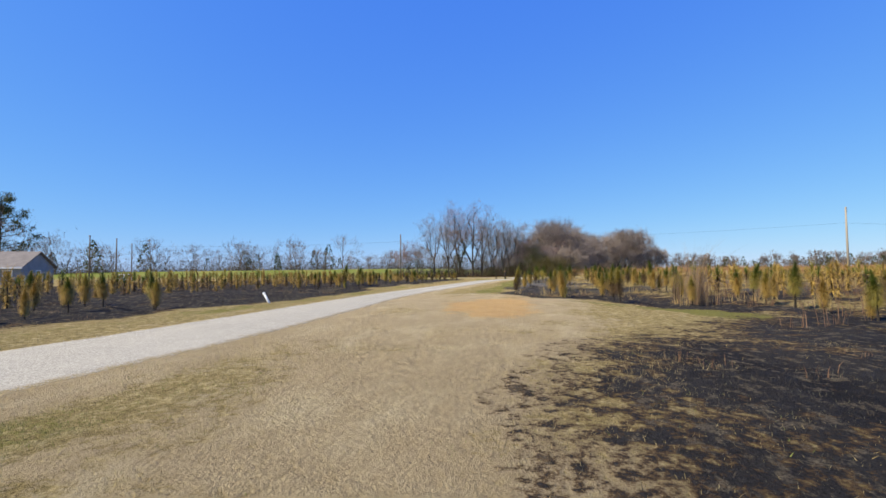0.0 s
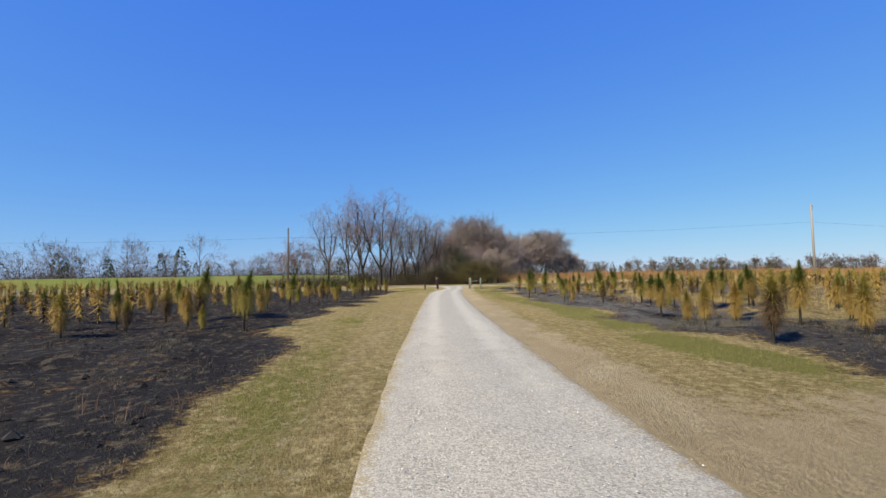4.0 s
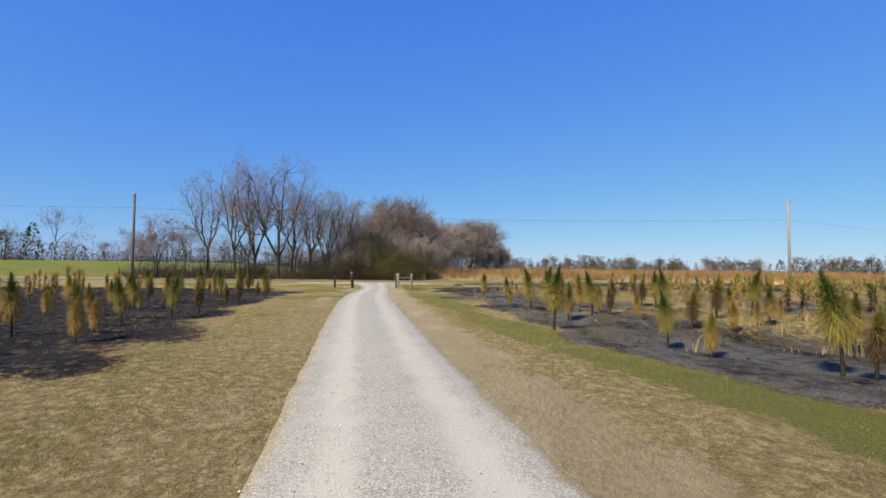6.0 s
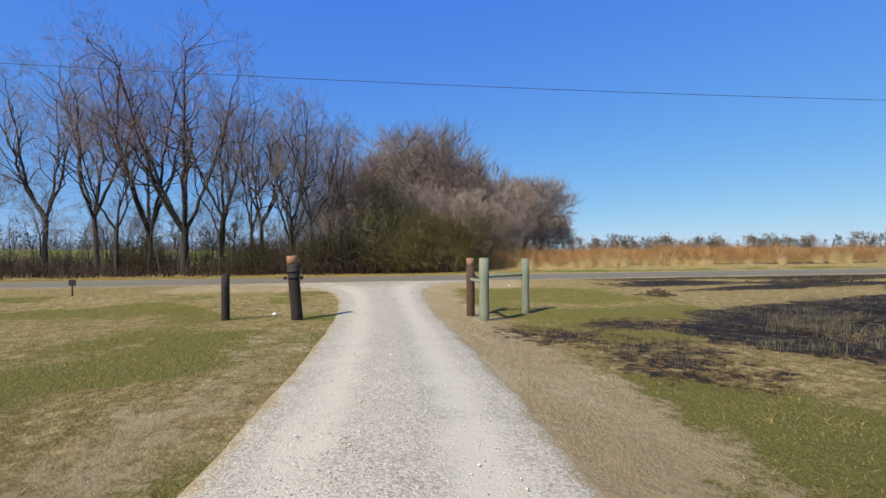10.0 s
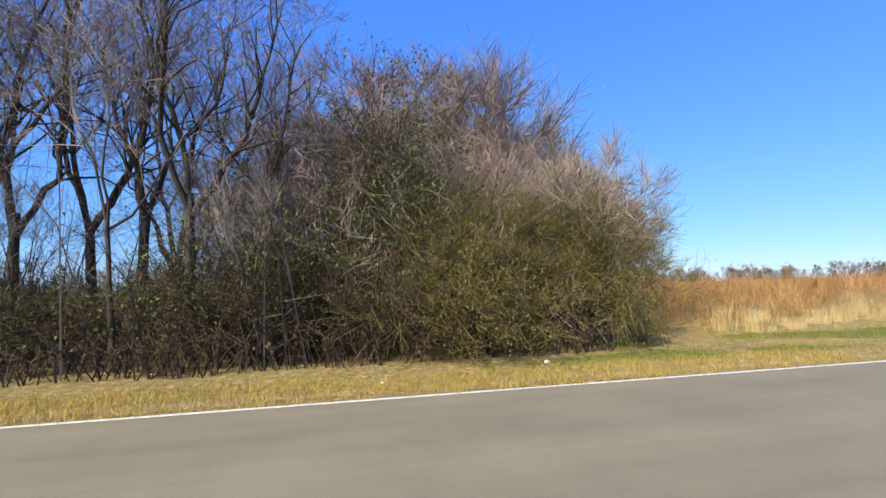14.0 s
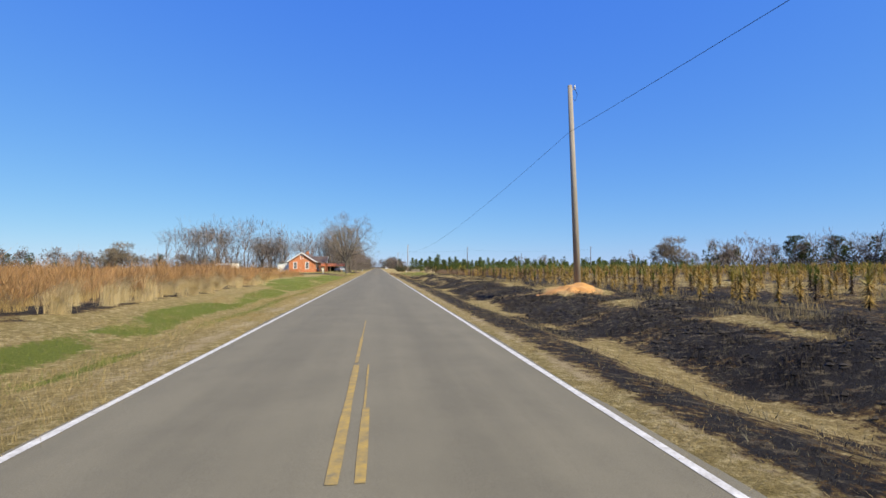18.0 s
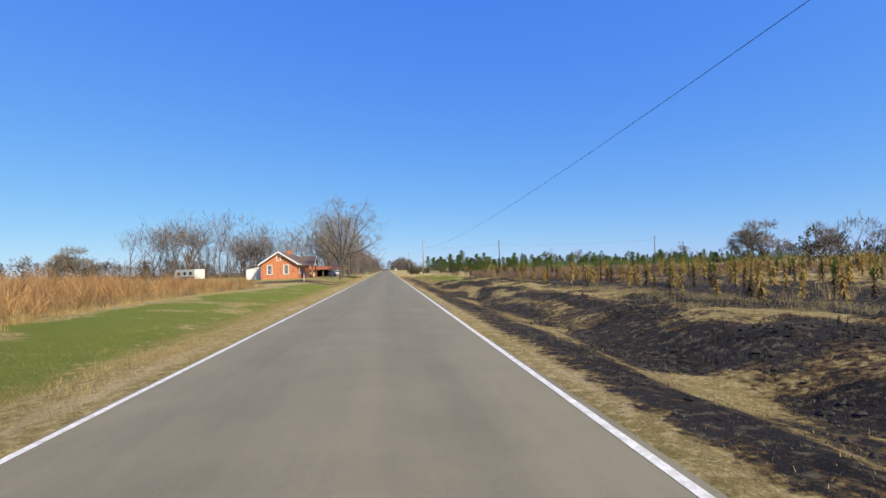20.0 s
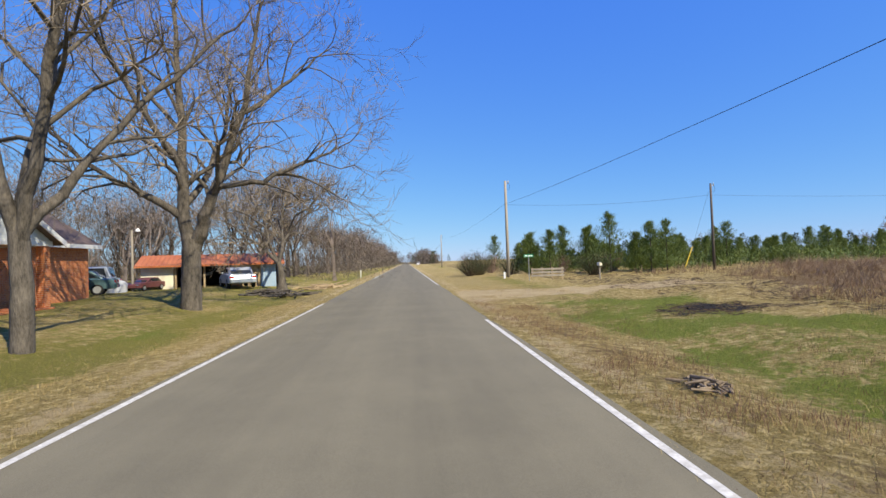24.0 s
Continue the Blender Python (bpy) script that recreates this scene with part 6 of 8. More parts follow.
far_wood("far_woods", tree_line(401, (-45, -205), (-150, -95), 78, 8, 21, 10), "grey line of bare trees beyond the green field", 402, pine_share=0.24, fine=0.007, brush=520, leaf=0.026, slim=0.8, fill=0.36)
far_wood("far_woods", tree_line(435, (-150, -95), (-190, -10), 64, 7, 16, 9), "grey line of bare trees beyond the green field", 436, pine_share=0.2, fine=0.007, brush=520, leaf=0.028, slim=0.8, fill=0.4)
far_wood("far_woods", tree_line(437, (35, -170), (-45, -205), 50, 9, 14, 8), "low far trees behind the grey house", 438, pine_share=0.2, brush=400, leaf=0.035, fill=0.7)
far_wood("far_woods", tree_line(431, (-190, -10), (-240, 70), 62, 9, 14, 8), "low grey trees behind the roadside wood", 432, pine_share=0.15, brush=520, leaf=0.042, slim=1.1, fill=0.6)
far_wood("far_woods", tree_line(403, (-330, 60), (-300, 330), 170, 5, 16), "low grey-brown line of woods beyond the sedge field", 404, pine_share=0.4, fine=0.022, brush=620, leaf=0.036, slim=1.2, fill=0.62)
far_wood("far_woods", tree_line(441, (-310, 330), (-110, 430), 120, 7, 16, 10), "dark far line of pines and bare trees beyond the sedge", 442, pine_share=0.55, fine=0.022, brush=620, leaf=0.036, slim=1.2, fill=0.62)
far_wood("far_woods", tree_line(405, (-70, 262), (-14, 228), 34, 12, 18, 6), "bare grey trees behind the brick house", 406, fine=0.0055, brush=420, leaf=0.045, slim=0.09)
far_wood("far_woods", tree_line(407, (-15, 224), (-11.5, 420), 140, 8, 12, 2.2), "bare roadside trees along the straight road", 408, fine=0.007, brush=420, leaf=0.05, slim=0.09)
far_wood("far_woods", tree_line(409, (-84, 262), (-48, 240), 15, 17, 23, 6), "tall bare grey trees behind the sedge field", 410, fine=0.005, brush=300, leaf=0.04, slim=0.12)
far_wood("far_woods", tree_line(413, (60, 300), (330, 260), 110, 6, 10, 10), "mixed line of bare trees and pines behind the pine field", 414, pine_share=0.75, fine=0.018, brush=300, leaf=0.04, slim=1.0, fill=0.6)
far_wood("far_woods", tree_line(415, (330, 250), (420, -80), 90, 8, 16, 14), "far mixed woods behind the field", 416, pine_share=0.3, fine=0.022, brush=620, leaf=0.036, slim=1.2, fill=0.62)
far_wood("far_woods", tree_line(417, (16, 480), (20, 800), 60, 8, 14, 6), "far trees along the road", 418, pine_share=0.5, fine=0.022, brush=620, leaf=0.036, slim=1.2, fill=0.62)
far_wood("far_woods", tree_line(419, (-18, 430), (-20, 900), 70, 8, 14, 5), "far bare trees along the road", 420, fine=0.022, brush=620, leaf=0.036, slim=1.2, fill=0.62)
far_wood("far_woods", tree_line(421, (150, -330), (420, -80), 60, 8, 15, 14), "far woods closing the horizon", 422, pine_share=0.3, fine=0.022, brush=620, leaf=0.036, slim=1.2, fill=0.62)
far_wood("far_woods", tree_line(423, (35, -170), (150, -330), 40, 8, 15, 14), "far woods closing the horizon", 424, pine_share=0.2, fine=0.022, brush=620, leaf=0.036, slim=1.2, fill=0.62)
far_wood("far_woods", tree_line(439, (72, -107), (36, -101), 46, 14, 20, 5), "tall bare trees behind the grey house", 440, fine=0.0075, brush=400, leaf=0.04, slim=0.12, fill=0.7)
put(bare_tree("bare_tree", 91, 9.5, 0.2, "round bare oak standing alone beyond the pine field", bark="bark", twig="twig_grey", fork=0.2, spread=0.9, depth=4, kids=4, twigs=10, up=0.1, thick=2.2), [(106.7, 212.5, 0, 1.4), (132, 218, 2, 1.1), (-95, 250, 1, 1.3)])


def leafy_tree(name, seed, height, mat, label):
    r = np.random.default_rng(seed)
    e = thing(name, label, "tree")
    Build().tube([(0, 0, -0.2), (0.1, 0, height * 0.4), (0, 0.1, height * 0.8)], [0.22, 0.16, 0.05], 8).done("trunk", "bark", e)
    n = 2600
    d = r.normal(0, 1, (n, 3))
    d /= np.linalg.norm(d, axis=1, keepdims=True)
    p = d * (r.random(n) ** 0.4)[:, None] * [height * 0.36, height * 0.36, height * 0.36] * (0.75 + 0.4 * vnoise(d[:, 0] * 3, d[:, 1] * 3 + d[:, 2] * 2, 1.0, seed))[:, None] + [0, 0, height * 0.62]
    q = r.normal(0, 1, (n, 3))
    v, f = blades_mesh(p, p + q * 0.28, 0.3)
    piece("crown", v, f, mat, e)
    return e


put(leafy_tree("red_tree", 801, 10.0, "red_leaf", "dark red leafy tree beyond the pine field"), [(138, 158, 0, 1.0)])


far_wood("far_woods", tree_line(433, (118, 204), (176, 152), 60, 9, 14, 5), "clump of bare trees and dark pines beyond the field", 434, pine_share=0.4)


def tall_pine(seed, height, label):
    """An old pine: bare lower trunk, spreading limbs that carry clumps of needles."""
    r = np.random.default_rng(seed)
    e = thing("tall_pine", label, "pine tree")
    p0, p1, q0, q1, hubs = [], [], [], [], []
    for k in range(46):
        u = 0.25 + 0.73 * k / 46
        a = r.uniform(0, 6.28)
        ln = height * 0.36 * (1.12 - u) ** 0.5 * r.uniform(0.6, 1.1)
        s = np.array([0, 0, u * height])
        m = s + np.array([np.cos(a), np.sin(a), 0.25]) * ln * 0.6
        t = m + np.array([np.cos(a), np.sin(a), 0.7]) * ln * 0.4
        p0 += [s, m]
        p1 += [m, t]
        q0 += [0.09, 0.06]
        q1 += [0.06, 0.02]
        hubs += [m, t, t, (m + t) / 2]
    b = Build()
    b.tube([(0, 0, -0.3), (0.15, 0, height * 0.5), (0, 0.1, height * 0.99)], [0.36, 0.26, 0.05], 9)
    b.add(*segs_mesh(np.array(p0), np.array(p1), np.array(q0), np.array(q1), 5))
    b.done("trunk", "bark", e)
    hubs = np.array(hubs)
    n = 8000
    p = hubs[r.integers(0, len(hubs), n)] + r.normal(0, 0.5, (n, 3)) * [1, 1, 0.6]
    d = r.normal(0, 1, (n, 3)) + [0, 0, 0.3]
    v, f = blades_mesh(p, p + d * 0.34, 0.2)
    piece("needles", v, f, "pine", e)
    return e


put(tall_pine(811, 21.0, "tall dark pine behind the grey house"), [(27.0, -98.0, 0, 1.0)])
put(tall_pine(812, 17.0, "tall dark pine in the clump beyond the field"), [(145, 166, 0, 0.95), (131, 188, 2, 0.62), (137, 180, 4, 0.58)])


def pine_tree(seed, height, label):
    """A young plantation pine, bushy to the ground, with whorls of upturned branches."""
    r = np.random.default_rng(seed)
    e = thing("pine_tree", label, "pine tree", "pine plantation")
    b = Build()
    b.tube([(0, 0, -0.2), (0.03, 0, height * 0.5), (0, 0.02, height)], [0.10 * height / 6, 0.06 * height / 6, 0.012], 7)
    b.done("trunk", "bark", e)
    roots, tips = [], []
    for k in range(110):
        u = (k / 110) ** 1.15
        h = height * (0.03 + 0.93 * u)
        ln = height * 0.40 * (1.04 - u) ** 0.55 * r.uniform(0.5, 1.25)
        a = r.uniform(0, 6.28)
        d = np.array([np.cos(a), np.sin(a), 0.25 + 0.6 * u])
        d /= np.linalg.norm(d)
        m = 36
        t = r.uniform(0.15, 1.0, m)
        p = np.array([0, 0, h]) + d * (ln * t)[:, None] + r.normal(0, 0.10, (m, 3))
        q = r.normal(0, 1, (m, 3)) * 0.5 + d * 0.6 + [0, 0, 0.5]
        roots.append(p)
        tips.append(p + q * 0.24)
    v, f = blades_mesh(np.concatenate(roots), np.concatenate(tips), 0.07)
    piece("crown", v, f, "pine_fresh", e)
    return e


pines = [pine_tree(501, 5.4, "green young pine in the plantation beyond the field"), pine_tree(502, 6.2, "taller green pine in the plantation"), pine_tree(503, 4.4, "small bushy pine at the plantation's edge")]
rs = np.random.default_rng(505)
rows = []
for k in range(290):
    t = (k + rs.random()) / 290
    x, y = 19 + 105 * t ** 1.25, 216 + 6 * t + rs.random() ** 1.2 * 42
    rows.append((x, y, rs.uniform(0, 6), rs.uniform(0.34, 0.78)))
rows += [(13.2, 215.2, 0.3, 0.95), (15.0, 214.6, 2.3, 0.8), (20.4, 212.8, 1.3, 0.92), (22.6, 212.2, 4.3, 0.85), (24.3, 212.5, 5.3, 0.9), (26.5, 213.5, 2.0, 0.8), (15.5, 226, 0.5, 0.9), (18.5, 221, 1.5, 0.95), (13.5, 236, 2.5, 0.8), (24, 226, 0.1, 0.95)]
for k, ob in enumerate(pines):
    put(ob, rows[k::3])


r = np.random.default_rng(507)
n = 16000
x = 18.5 + 108 * r.random(n) ** 1.1
y = 213.5 + 0.05 * (x - 18) + r.random(n) ** 1.5 * 14 + 1.5 * vnoise(x, x * 0, 6.0, 68)
p = np.stack([x, y, land(x, y) + (0.3 + 2.3 * vnoise(x, y, 3.0, 69)) * r.random(n) ** 0.8], -1)
d = r.normal(0, 1, (n, 3)) + [0, 0, 0.6]
v, f = blades_mesh(p, p + d * 0.22, 0.16)
tagged(piece("pine_scrub", v, f, "pine_fresh"), "low green scrub at the foot of the pine plantation", "undergrowth", kind="stuff")


def shrub(name, seed, radius, height, stem_mat, leaf_mat, leaves, label, size=0.10):
    r = np.random.default_rng(seed)
    e = thing(name, label, "shrub")
    n = 60
    a, q = r.uniform(0, 6.28, n), np.sqrt(r.random(n))
    root = np.stack([0.25 * q * np.cos(a), 0.25 * q * np.sin(a), 0 * a - 0.05], -1)
    tip = np.stack([radius * q * np.cos(a), radius * q * np.sin(a), height * np.sqrt(np.clip(1.05 - q * q * 0.8, 0.1, 1)) * r.uniform(0.8, 1.0, n)], -1)
    b = Build()
    b.add(*segs_mesh(root, tip, np.full(n, 0.02), np.full(n, 0.006), 4))
    b.done("stems", stem_mat, e)
    t = r.uniform(0.35, 1.05, (leaves, 1))
    k = r.integers(0, n, leaves)
    p = root[k] + (tip[k] - root[k]) * t + r.normal(0, 0.13 * radius, (leaves, 3))
    p[:, 2] = np.maximum(p[:, 2], 0.05)
    d = r.normal(0, 1, (leaves, 3))
    d /= np.linalg.norm(d, axis=1, keepdims=True)
    v, f = blades_mesh(p, p + d * size, size * 0.6)
    piece("leaves", v, f, leaf_mat, e)
    return e


put(shrub("evergreen_shrub", 601, 1.5, 2.1, "brush", "pine", 2600, "round dark evergreen shrub beside the side road"), [(18.0, 211.0, 0, 1.15), (9.0, 222, 1, 1.3), (11.5, 216.5, 2, 1.1), (7.6, 219.5, 3, 1.1)])
put(shrub("brown_shrub", 602, 1.6, 2.6, "twig_red", "dead_weed", 1500, "brown leafless shrub with dead leaves at the roadside"), [(9.5, 231, 0, 1.2), (11, 226, 1, 1.0), (17, 218, 2, 0.9), (22, 216, 3, 0.9)])

# ---- poles, wires, posts ----


def utility_pole(x, y, height, label, mat="pole", lean=(0, 0), gear=True, r0=0.16, drop=1.1):
    z = float(land(x, y))
    e = thing("utility_pole", label, "utility pole", at=Matrix.Translation((x, y, z)))
    b = Build()
    b.tube([(0, 0, -0.4), (lean[0] * 0.5, lean[1] * 0.5, height * 0.5), (lean[0], lean[1], height)], [r0, r0 * 0.85, r0 * 0.66], 12)
    b.done("pole", mat, e, smooth=True)
    if gear:
        b = Build()
        b.tube([(lean[0] + 0.1, lean[1], height - 0.25), (lean[0] + 0.28, lean[1], height - 0.2)], 0.025, 6)
        b.done("bracket", "steel", e)
        b = Build()
        b.tube([(lean[0] + 0.28, lean[1], height - 0.2), (lean[0] + 0.28, lean[1], height - 0.1), (lean[0] + 0.28, lean[1], height + 0.05)], [0.05, 0.065, 0.03], 8)
        b.done("insulator", "steel", e)
        b = Build()
        b.tube([(lean[0] + 0.28, lean[1], height - 0.15), (lean[0] + 0.45, lean[1], height - 0.5), (lean[0] + 0.3, lean[1], height - 0.85), (lean[0] + 0.12, lean[1], height - 0.75)], 0.014, 5)
        b.done("jumper_wire", "wire", e)
    return Vector((x + lean[0] * 0.85 - 0.17, y + lean[1] * 0.85, z + height - drop))


def cable(points, sags, label, r=0.010):
    b = Build()
    for a, c, sag in zip(points, points[1:], sags):
        t = np.linspace(0, 1, 22)
        p = np.array(a)[None] * (1 - t)[:, None] + np.array(c)[None] * t[:, None]
        p[:, 2] -= sag * 4 * t * (1 - t)
        b.tube(p, r, 5)
    return tagged(b.done("overhead_cable", "wire"), label, "cable")


tops = [utility_pole(5.8, -82.0, 10.0, "far weathered utility pole by the road", "pole_dark", drop=0.6),
        utility_pole(11.0, -1.6, 9.6, "dark utility pole on the road verge before the wood", "pole_dark", drop=1.5),
        utility_pole(11.3, 79.6, 11.3, "tall pale utility pole set in a mound of orange clay", "pole", (-0.25, 0.1), r0=0.19, drop=2.7),
        utility_pole(10.2, 212.0, 9.0, "weathered utility pole at the side road", "pole", drop=2.2),
        utility_pole(10.6, 300.0, 9.0, "far utility pole along the road", "pole")]
cable([tuple(p) for p in tops], (0.6, 0.7, 2.1, 0.9), "single black power cable slung from pole to pole")
tops2 = [tops[3], utility_pole(30.2, 211.8, 8.3, "slender utility pole in the weedy field", "pole_dark", r0=0.14), utility_pole(75.0, 214, 8.3, "far utility pole beyond the weeds", "pole_dark", r0=0.14)]
cable([tuple(p) for p in tops2], (0.4, 0.5), "thin power cable along the side road", 0.009)
utility_pole(27.2, -69.4, 10.4, "utility pole beside the grey house", "pole_dark")
utility_pole(27.6, -61.2, 9.4, "plain pole behind the grey house", "pole_dark", gear=False)
utility_pole(-60, -60, 7.0, "far utility pole in the green field", "pole_dark", gear=False)

# clay mound at the pole's foot
r = np.random.default_rng(21)
b = Build()
n, k = 40, 12
th, rr = np.meshgrid(np.linspace(0, 2 * np.pi, n, endpoint=False), np.linspace(0, 1, k), indexing="ij")
mx, my = 10.4 + rr * 1.6 * np.cos(th) * (1 + 0.2 * np.sin(3 * th)), 78.3 + rr * 2.0 * np.sin(th) * (1 + 0.2 * np.cos(2 * th))
mz = land(mx, my) + 0.14 * np.cos(rr * np.pi / 2) ** 1.1 + (vnoise(mx, my, 0.35, 77) - 0.5) * 0.20 + (vnoise(mx, my, 0.9, 78) - 0.5) * 0.16 * (1 - rr) - 0.05 * rr
ii, jj = np.meshgrid(np.arange(n), np.arange(k - 1), indexing="ij")
b.add(np.stack([mx, my, mz], -1).reshape(-1, 3), np.stack([ii * k + jj, ii * k + jj + 1, ((ii + 1) % n) * k + jj + 1, ((ii + 1) % n) * k + jj], -1).reshape(-1, 4))
tagged(b.done("clay_mound", "clay", smooth=True), "heap of orange clay dug out round the pole", "earth mound")


def post(x, y, height, radius, mat, label, cap=None, lean=(0, 0)):
    z = float(land(x, y))
    e = thing("gate_post", label, "post", at=Matrix.Translation((x, y, z)))
    b = Build()
    t = np.linspace(-0.3, height * (0.87 if cap else 1.0), 5)
    b.tube([(lean[0] * q / height, lean[1] * q / height, q) for q in t], [radius * 1.04, radius, radius * 0.98, radius, radius * 0.97], 14)
    b.done("post", mat, e, smooth=True)
    if cap:
        b = Build()
        t = np.linspace(height * 0.87, height, 3)
        b.tube([(lean[0] * q / height, lean[1] * q / height, q) for q in t], [radius * 0.97, radius * 0.95, radius * 0.93], 14)
        b.done("post_top", cap, e, "bare weathered wood top", smooth=True)
    return e


p = post(15.6, 21.75, 1.68, 0.15, "post_dark", "dark creosoted gate post with a bare wood top and chain", "post_tan", (0.03, -0.12))
b = Build()
th = np.linspace(0, 2 * np.pi, 20)
for q in (1.28, 1.12):
    b.tube(np.stack([0.03 + 0.165 * np.cos(th), -0.09 + 0.165 * np.sin(th), q + 0.03 * np.sin(th)], -1), 0.014, 5)
for s in (-1, 1):
    b.box(0.0, 0.05, -0.09 + s * 0.21 - 0.04, -0.09 + s * 0.21 + 0.04, 1.06, 1.14)
b.done("chain", "wire", p, "black chain and hinge pins round the post")
post(15.35, 19.9, 1.2, 0.105, "post_dark", "short dark creosoted fence post")
post(15.8, 26.35, 1.58, 0.115, "post_red", "red-brown wooden gate post with a pale top", "post_tan")
post(16.95, 26.45, 1.55, 0.125, "post_green", "grey-green treated wooden post")
post(15.5, 28.0, 1.55, 0.115, "post_green", "grey-green treated end post")
z = float(land(16, 27))
b = Build()
b.tube([(15.8, 26.35, z + 1.08), (15.65, 27.2, z + 1.10), (15.5, 28.0, z + 1.12)], 0.05, 8)
tagged(b.done("fence_rail", "post_green"), "round wooden rail joining the gate posts", "rail")
b = Build()
b.tube([(15.8, 26.35, z + 1.02), (16.4, 26.4, z + 1.0), (16.95, 26.45, z + 0.98)], 0.05, 8)
tagged(b.done("fence_rail", "post_green"), "short wooden brace between the gate posts", "rail")

# reflector marker by the road, white plastic pipe, paper scrap
e = thing("marker_post", "small dark roadside marker on a thin stake", "marker", at=Matrix.Translation((8.1, 12.2, float(land(8.1, 12.2)))))
Build().box(-0.02, 0.02, -0.02, 0.02, -0.1, 0.62).done("stake", "post_dark", e)
Build().box(-0.03, 0.03, -0.12, 0.12, 0.42, 0.66, 0.01).done("plate", "wire", e)
e = thing("plastic_pipe", "leaning white plastic pipe stuck in the verge", "pipe", at=Matrix.LocRotScale((88.0, 20.9, float(land(88, 20.9))), Euler((0.62, -0.1, 0)), None))
Build().tube([(0, 0, -0.1), (0, 0, 0.25), (0, 0, 0.55)], 0.055, 10).done("pipe", "white", e, smooth=True)
Build().tube([(0, 0, 0.5), (0, 0, 0.6)], 0.07, 10).done("collar", "white", e)
e = thing("marker_post", "leaning white post at the edge of the lawn", "marker", at=Matrix.LocRotScale((-12.0, 165.3, float(land(-12, 165.3))), Euler((0.06, 0.08, 0)), None))
Build().box(-0.05, 0.05, -0.04, 0.04, -0.2, 0.95, 0.008).done("stake", "white", e)
for x, y, s in ((14.2, 20.9, 0.08), (-4.4, 23.8, 0.05), (-5.4, 27.6, 0.07), (6.5, 30.2, 0.06)):
    bm = bmesh.new()
    bmesh.ops.create_icosphere(bm, subdivisions=2, radius=s, matrix=Matrix.Translation((x, y, float(land(x, y)) + s * 0.35)) @ Matrix.Diagonal((1, 0.8, 0.5, 1)))
    for vv in bm.verts:
        vv.co += Vector((noise.noise(vv.co * 9), noise.noise(vv.co * 9 + Vector((5, 0, 0))), noise.noise(vv.co * 9 + Vector((0, 5, 0))))) * s * 0.35
    tagged(Build().bm(bm).done("litter", "white"), "crumpled white scrap of litter on the verge", "litter")

# ---- brick house ----
HX0, HX1, HY0, HY1, HZ, EAVE, RIDGE = -22.2, -15.8, 180.4, 194.5, 0.30, 3.36, 5.45
HM = (HX0 + HX1) / 2
house = thing("brick_house", "small orange brick house with a brown shingle gable roof and porch", "house")


def wall_with_holes(along, fixed, thick, lo, hi, z0, z1, holes):
    """A wall along x or y with rectangular openings cut through it, built from blocks."""
    b = Build()
    us = sorted({lo, hi, *[h[0] for h in holes], *[h[1] for h in holes]})
    for a, c in zip(us, us[1:]):
        cuts = sorted((h[2], h[3]) for h in holes if h[0] <= a + 1e-6 and h[1] >= c - 1e-6)
        z = z0
        for q0, q1 in [*cuts, (z1, z1)]:
            if q0 > z + 1e-6:
                if along == "x":
                    b.box(a, c, fixed, fixed + thick, z, q0)
                else:
                    b.box(fixed, fixed + thick, a, c, z, q0)
            z = max(z, q1)
    return b


def window(parent, along, fixed, out, u0, u1, z0, z1, cols=3, rows=4, name="window"):
    """A white sash window: casing, sashes, glazing bars and glass. out: the side that faces outdoors, +1 or -1."""
    e = new(name)
    e.parent = parent

    def put_box(b, a, c, d0, d1, q0, q1):
        lo, hi = sorted((fixed + out * d0, fixed + out * d1))
        return b.box(a, c, lo, hi, q0, q1) if along == "x" else b.box(lo, hi, a, c, q0, q1)

    b = Build()
    w = 0.11
    put_box(b, u0 - w, u0, -0.02, 0.04, z0 - 0.02, z1 + w)
    put_box(b, u1, u1 + w, -0.02, 0.04, z0 - 0.02, z1 + w)
    put_box(b, u0, u1, -0.02, 0.04, z1, z1 + w)
    b.done("window_frame", "white", e)
    put_box(Build(), u0 - w - 0.03, u1 + w + 0.03, -0.02, 0.09, z0 - 0.10, z0 - 0.02).done("window_sill", "white", e)
    b = Build()
    zm = (z0 + z1) / 2
    for q in (z0, zm - 0.03, z1 - 0.05):
        put_box(b, u0, u1, -0.08, -0.04, q, q + 0.05)
    for u in (u0, u1 - 0.05):
        put_box(b, u, u + 0.05, -0.08, -0.04, z0, z1)
    for k in range(1, cols):
        u = u0 + (u1 - u0) * k / cols
        put_box(b, u - 0.012, u + 0.012, -0.07, -0.045, z0, z1)
    for k in range(1, rows):
        if k * 2 != rows:
            q = z0 + (z1 - z0) * k / rows
            put_box(b, u0, u1, -0.07, -0.045, q - 0.012, q + 0.012)
    b.done("sash", "white", e)
    put_box(Build(), u0, u1, -0.062, -0.056, z0, z1).done("pane", "glass", e)
    # a thin panel coloured near-black in place of the room's shade
    put_box(Build(), u0, u1, -0.42, -0.40, z0 - 0.1, z1 + 0.1).done("room_shade_panel", "dark", e, "near-black panel standing for the unlit room behind the glass")
    return e


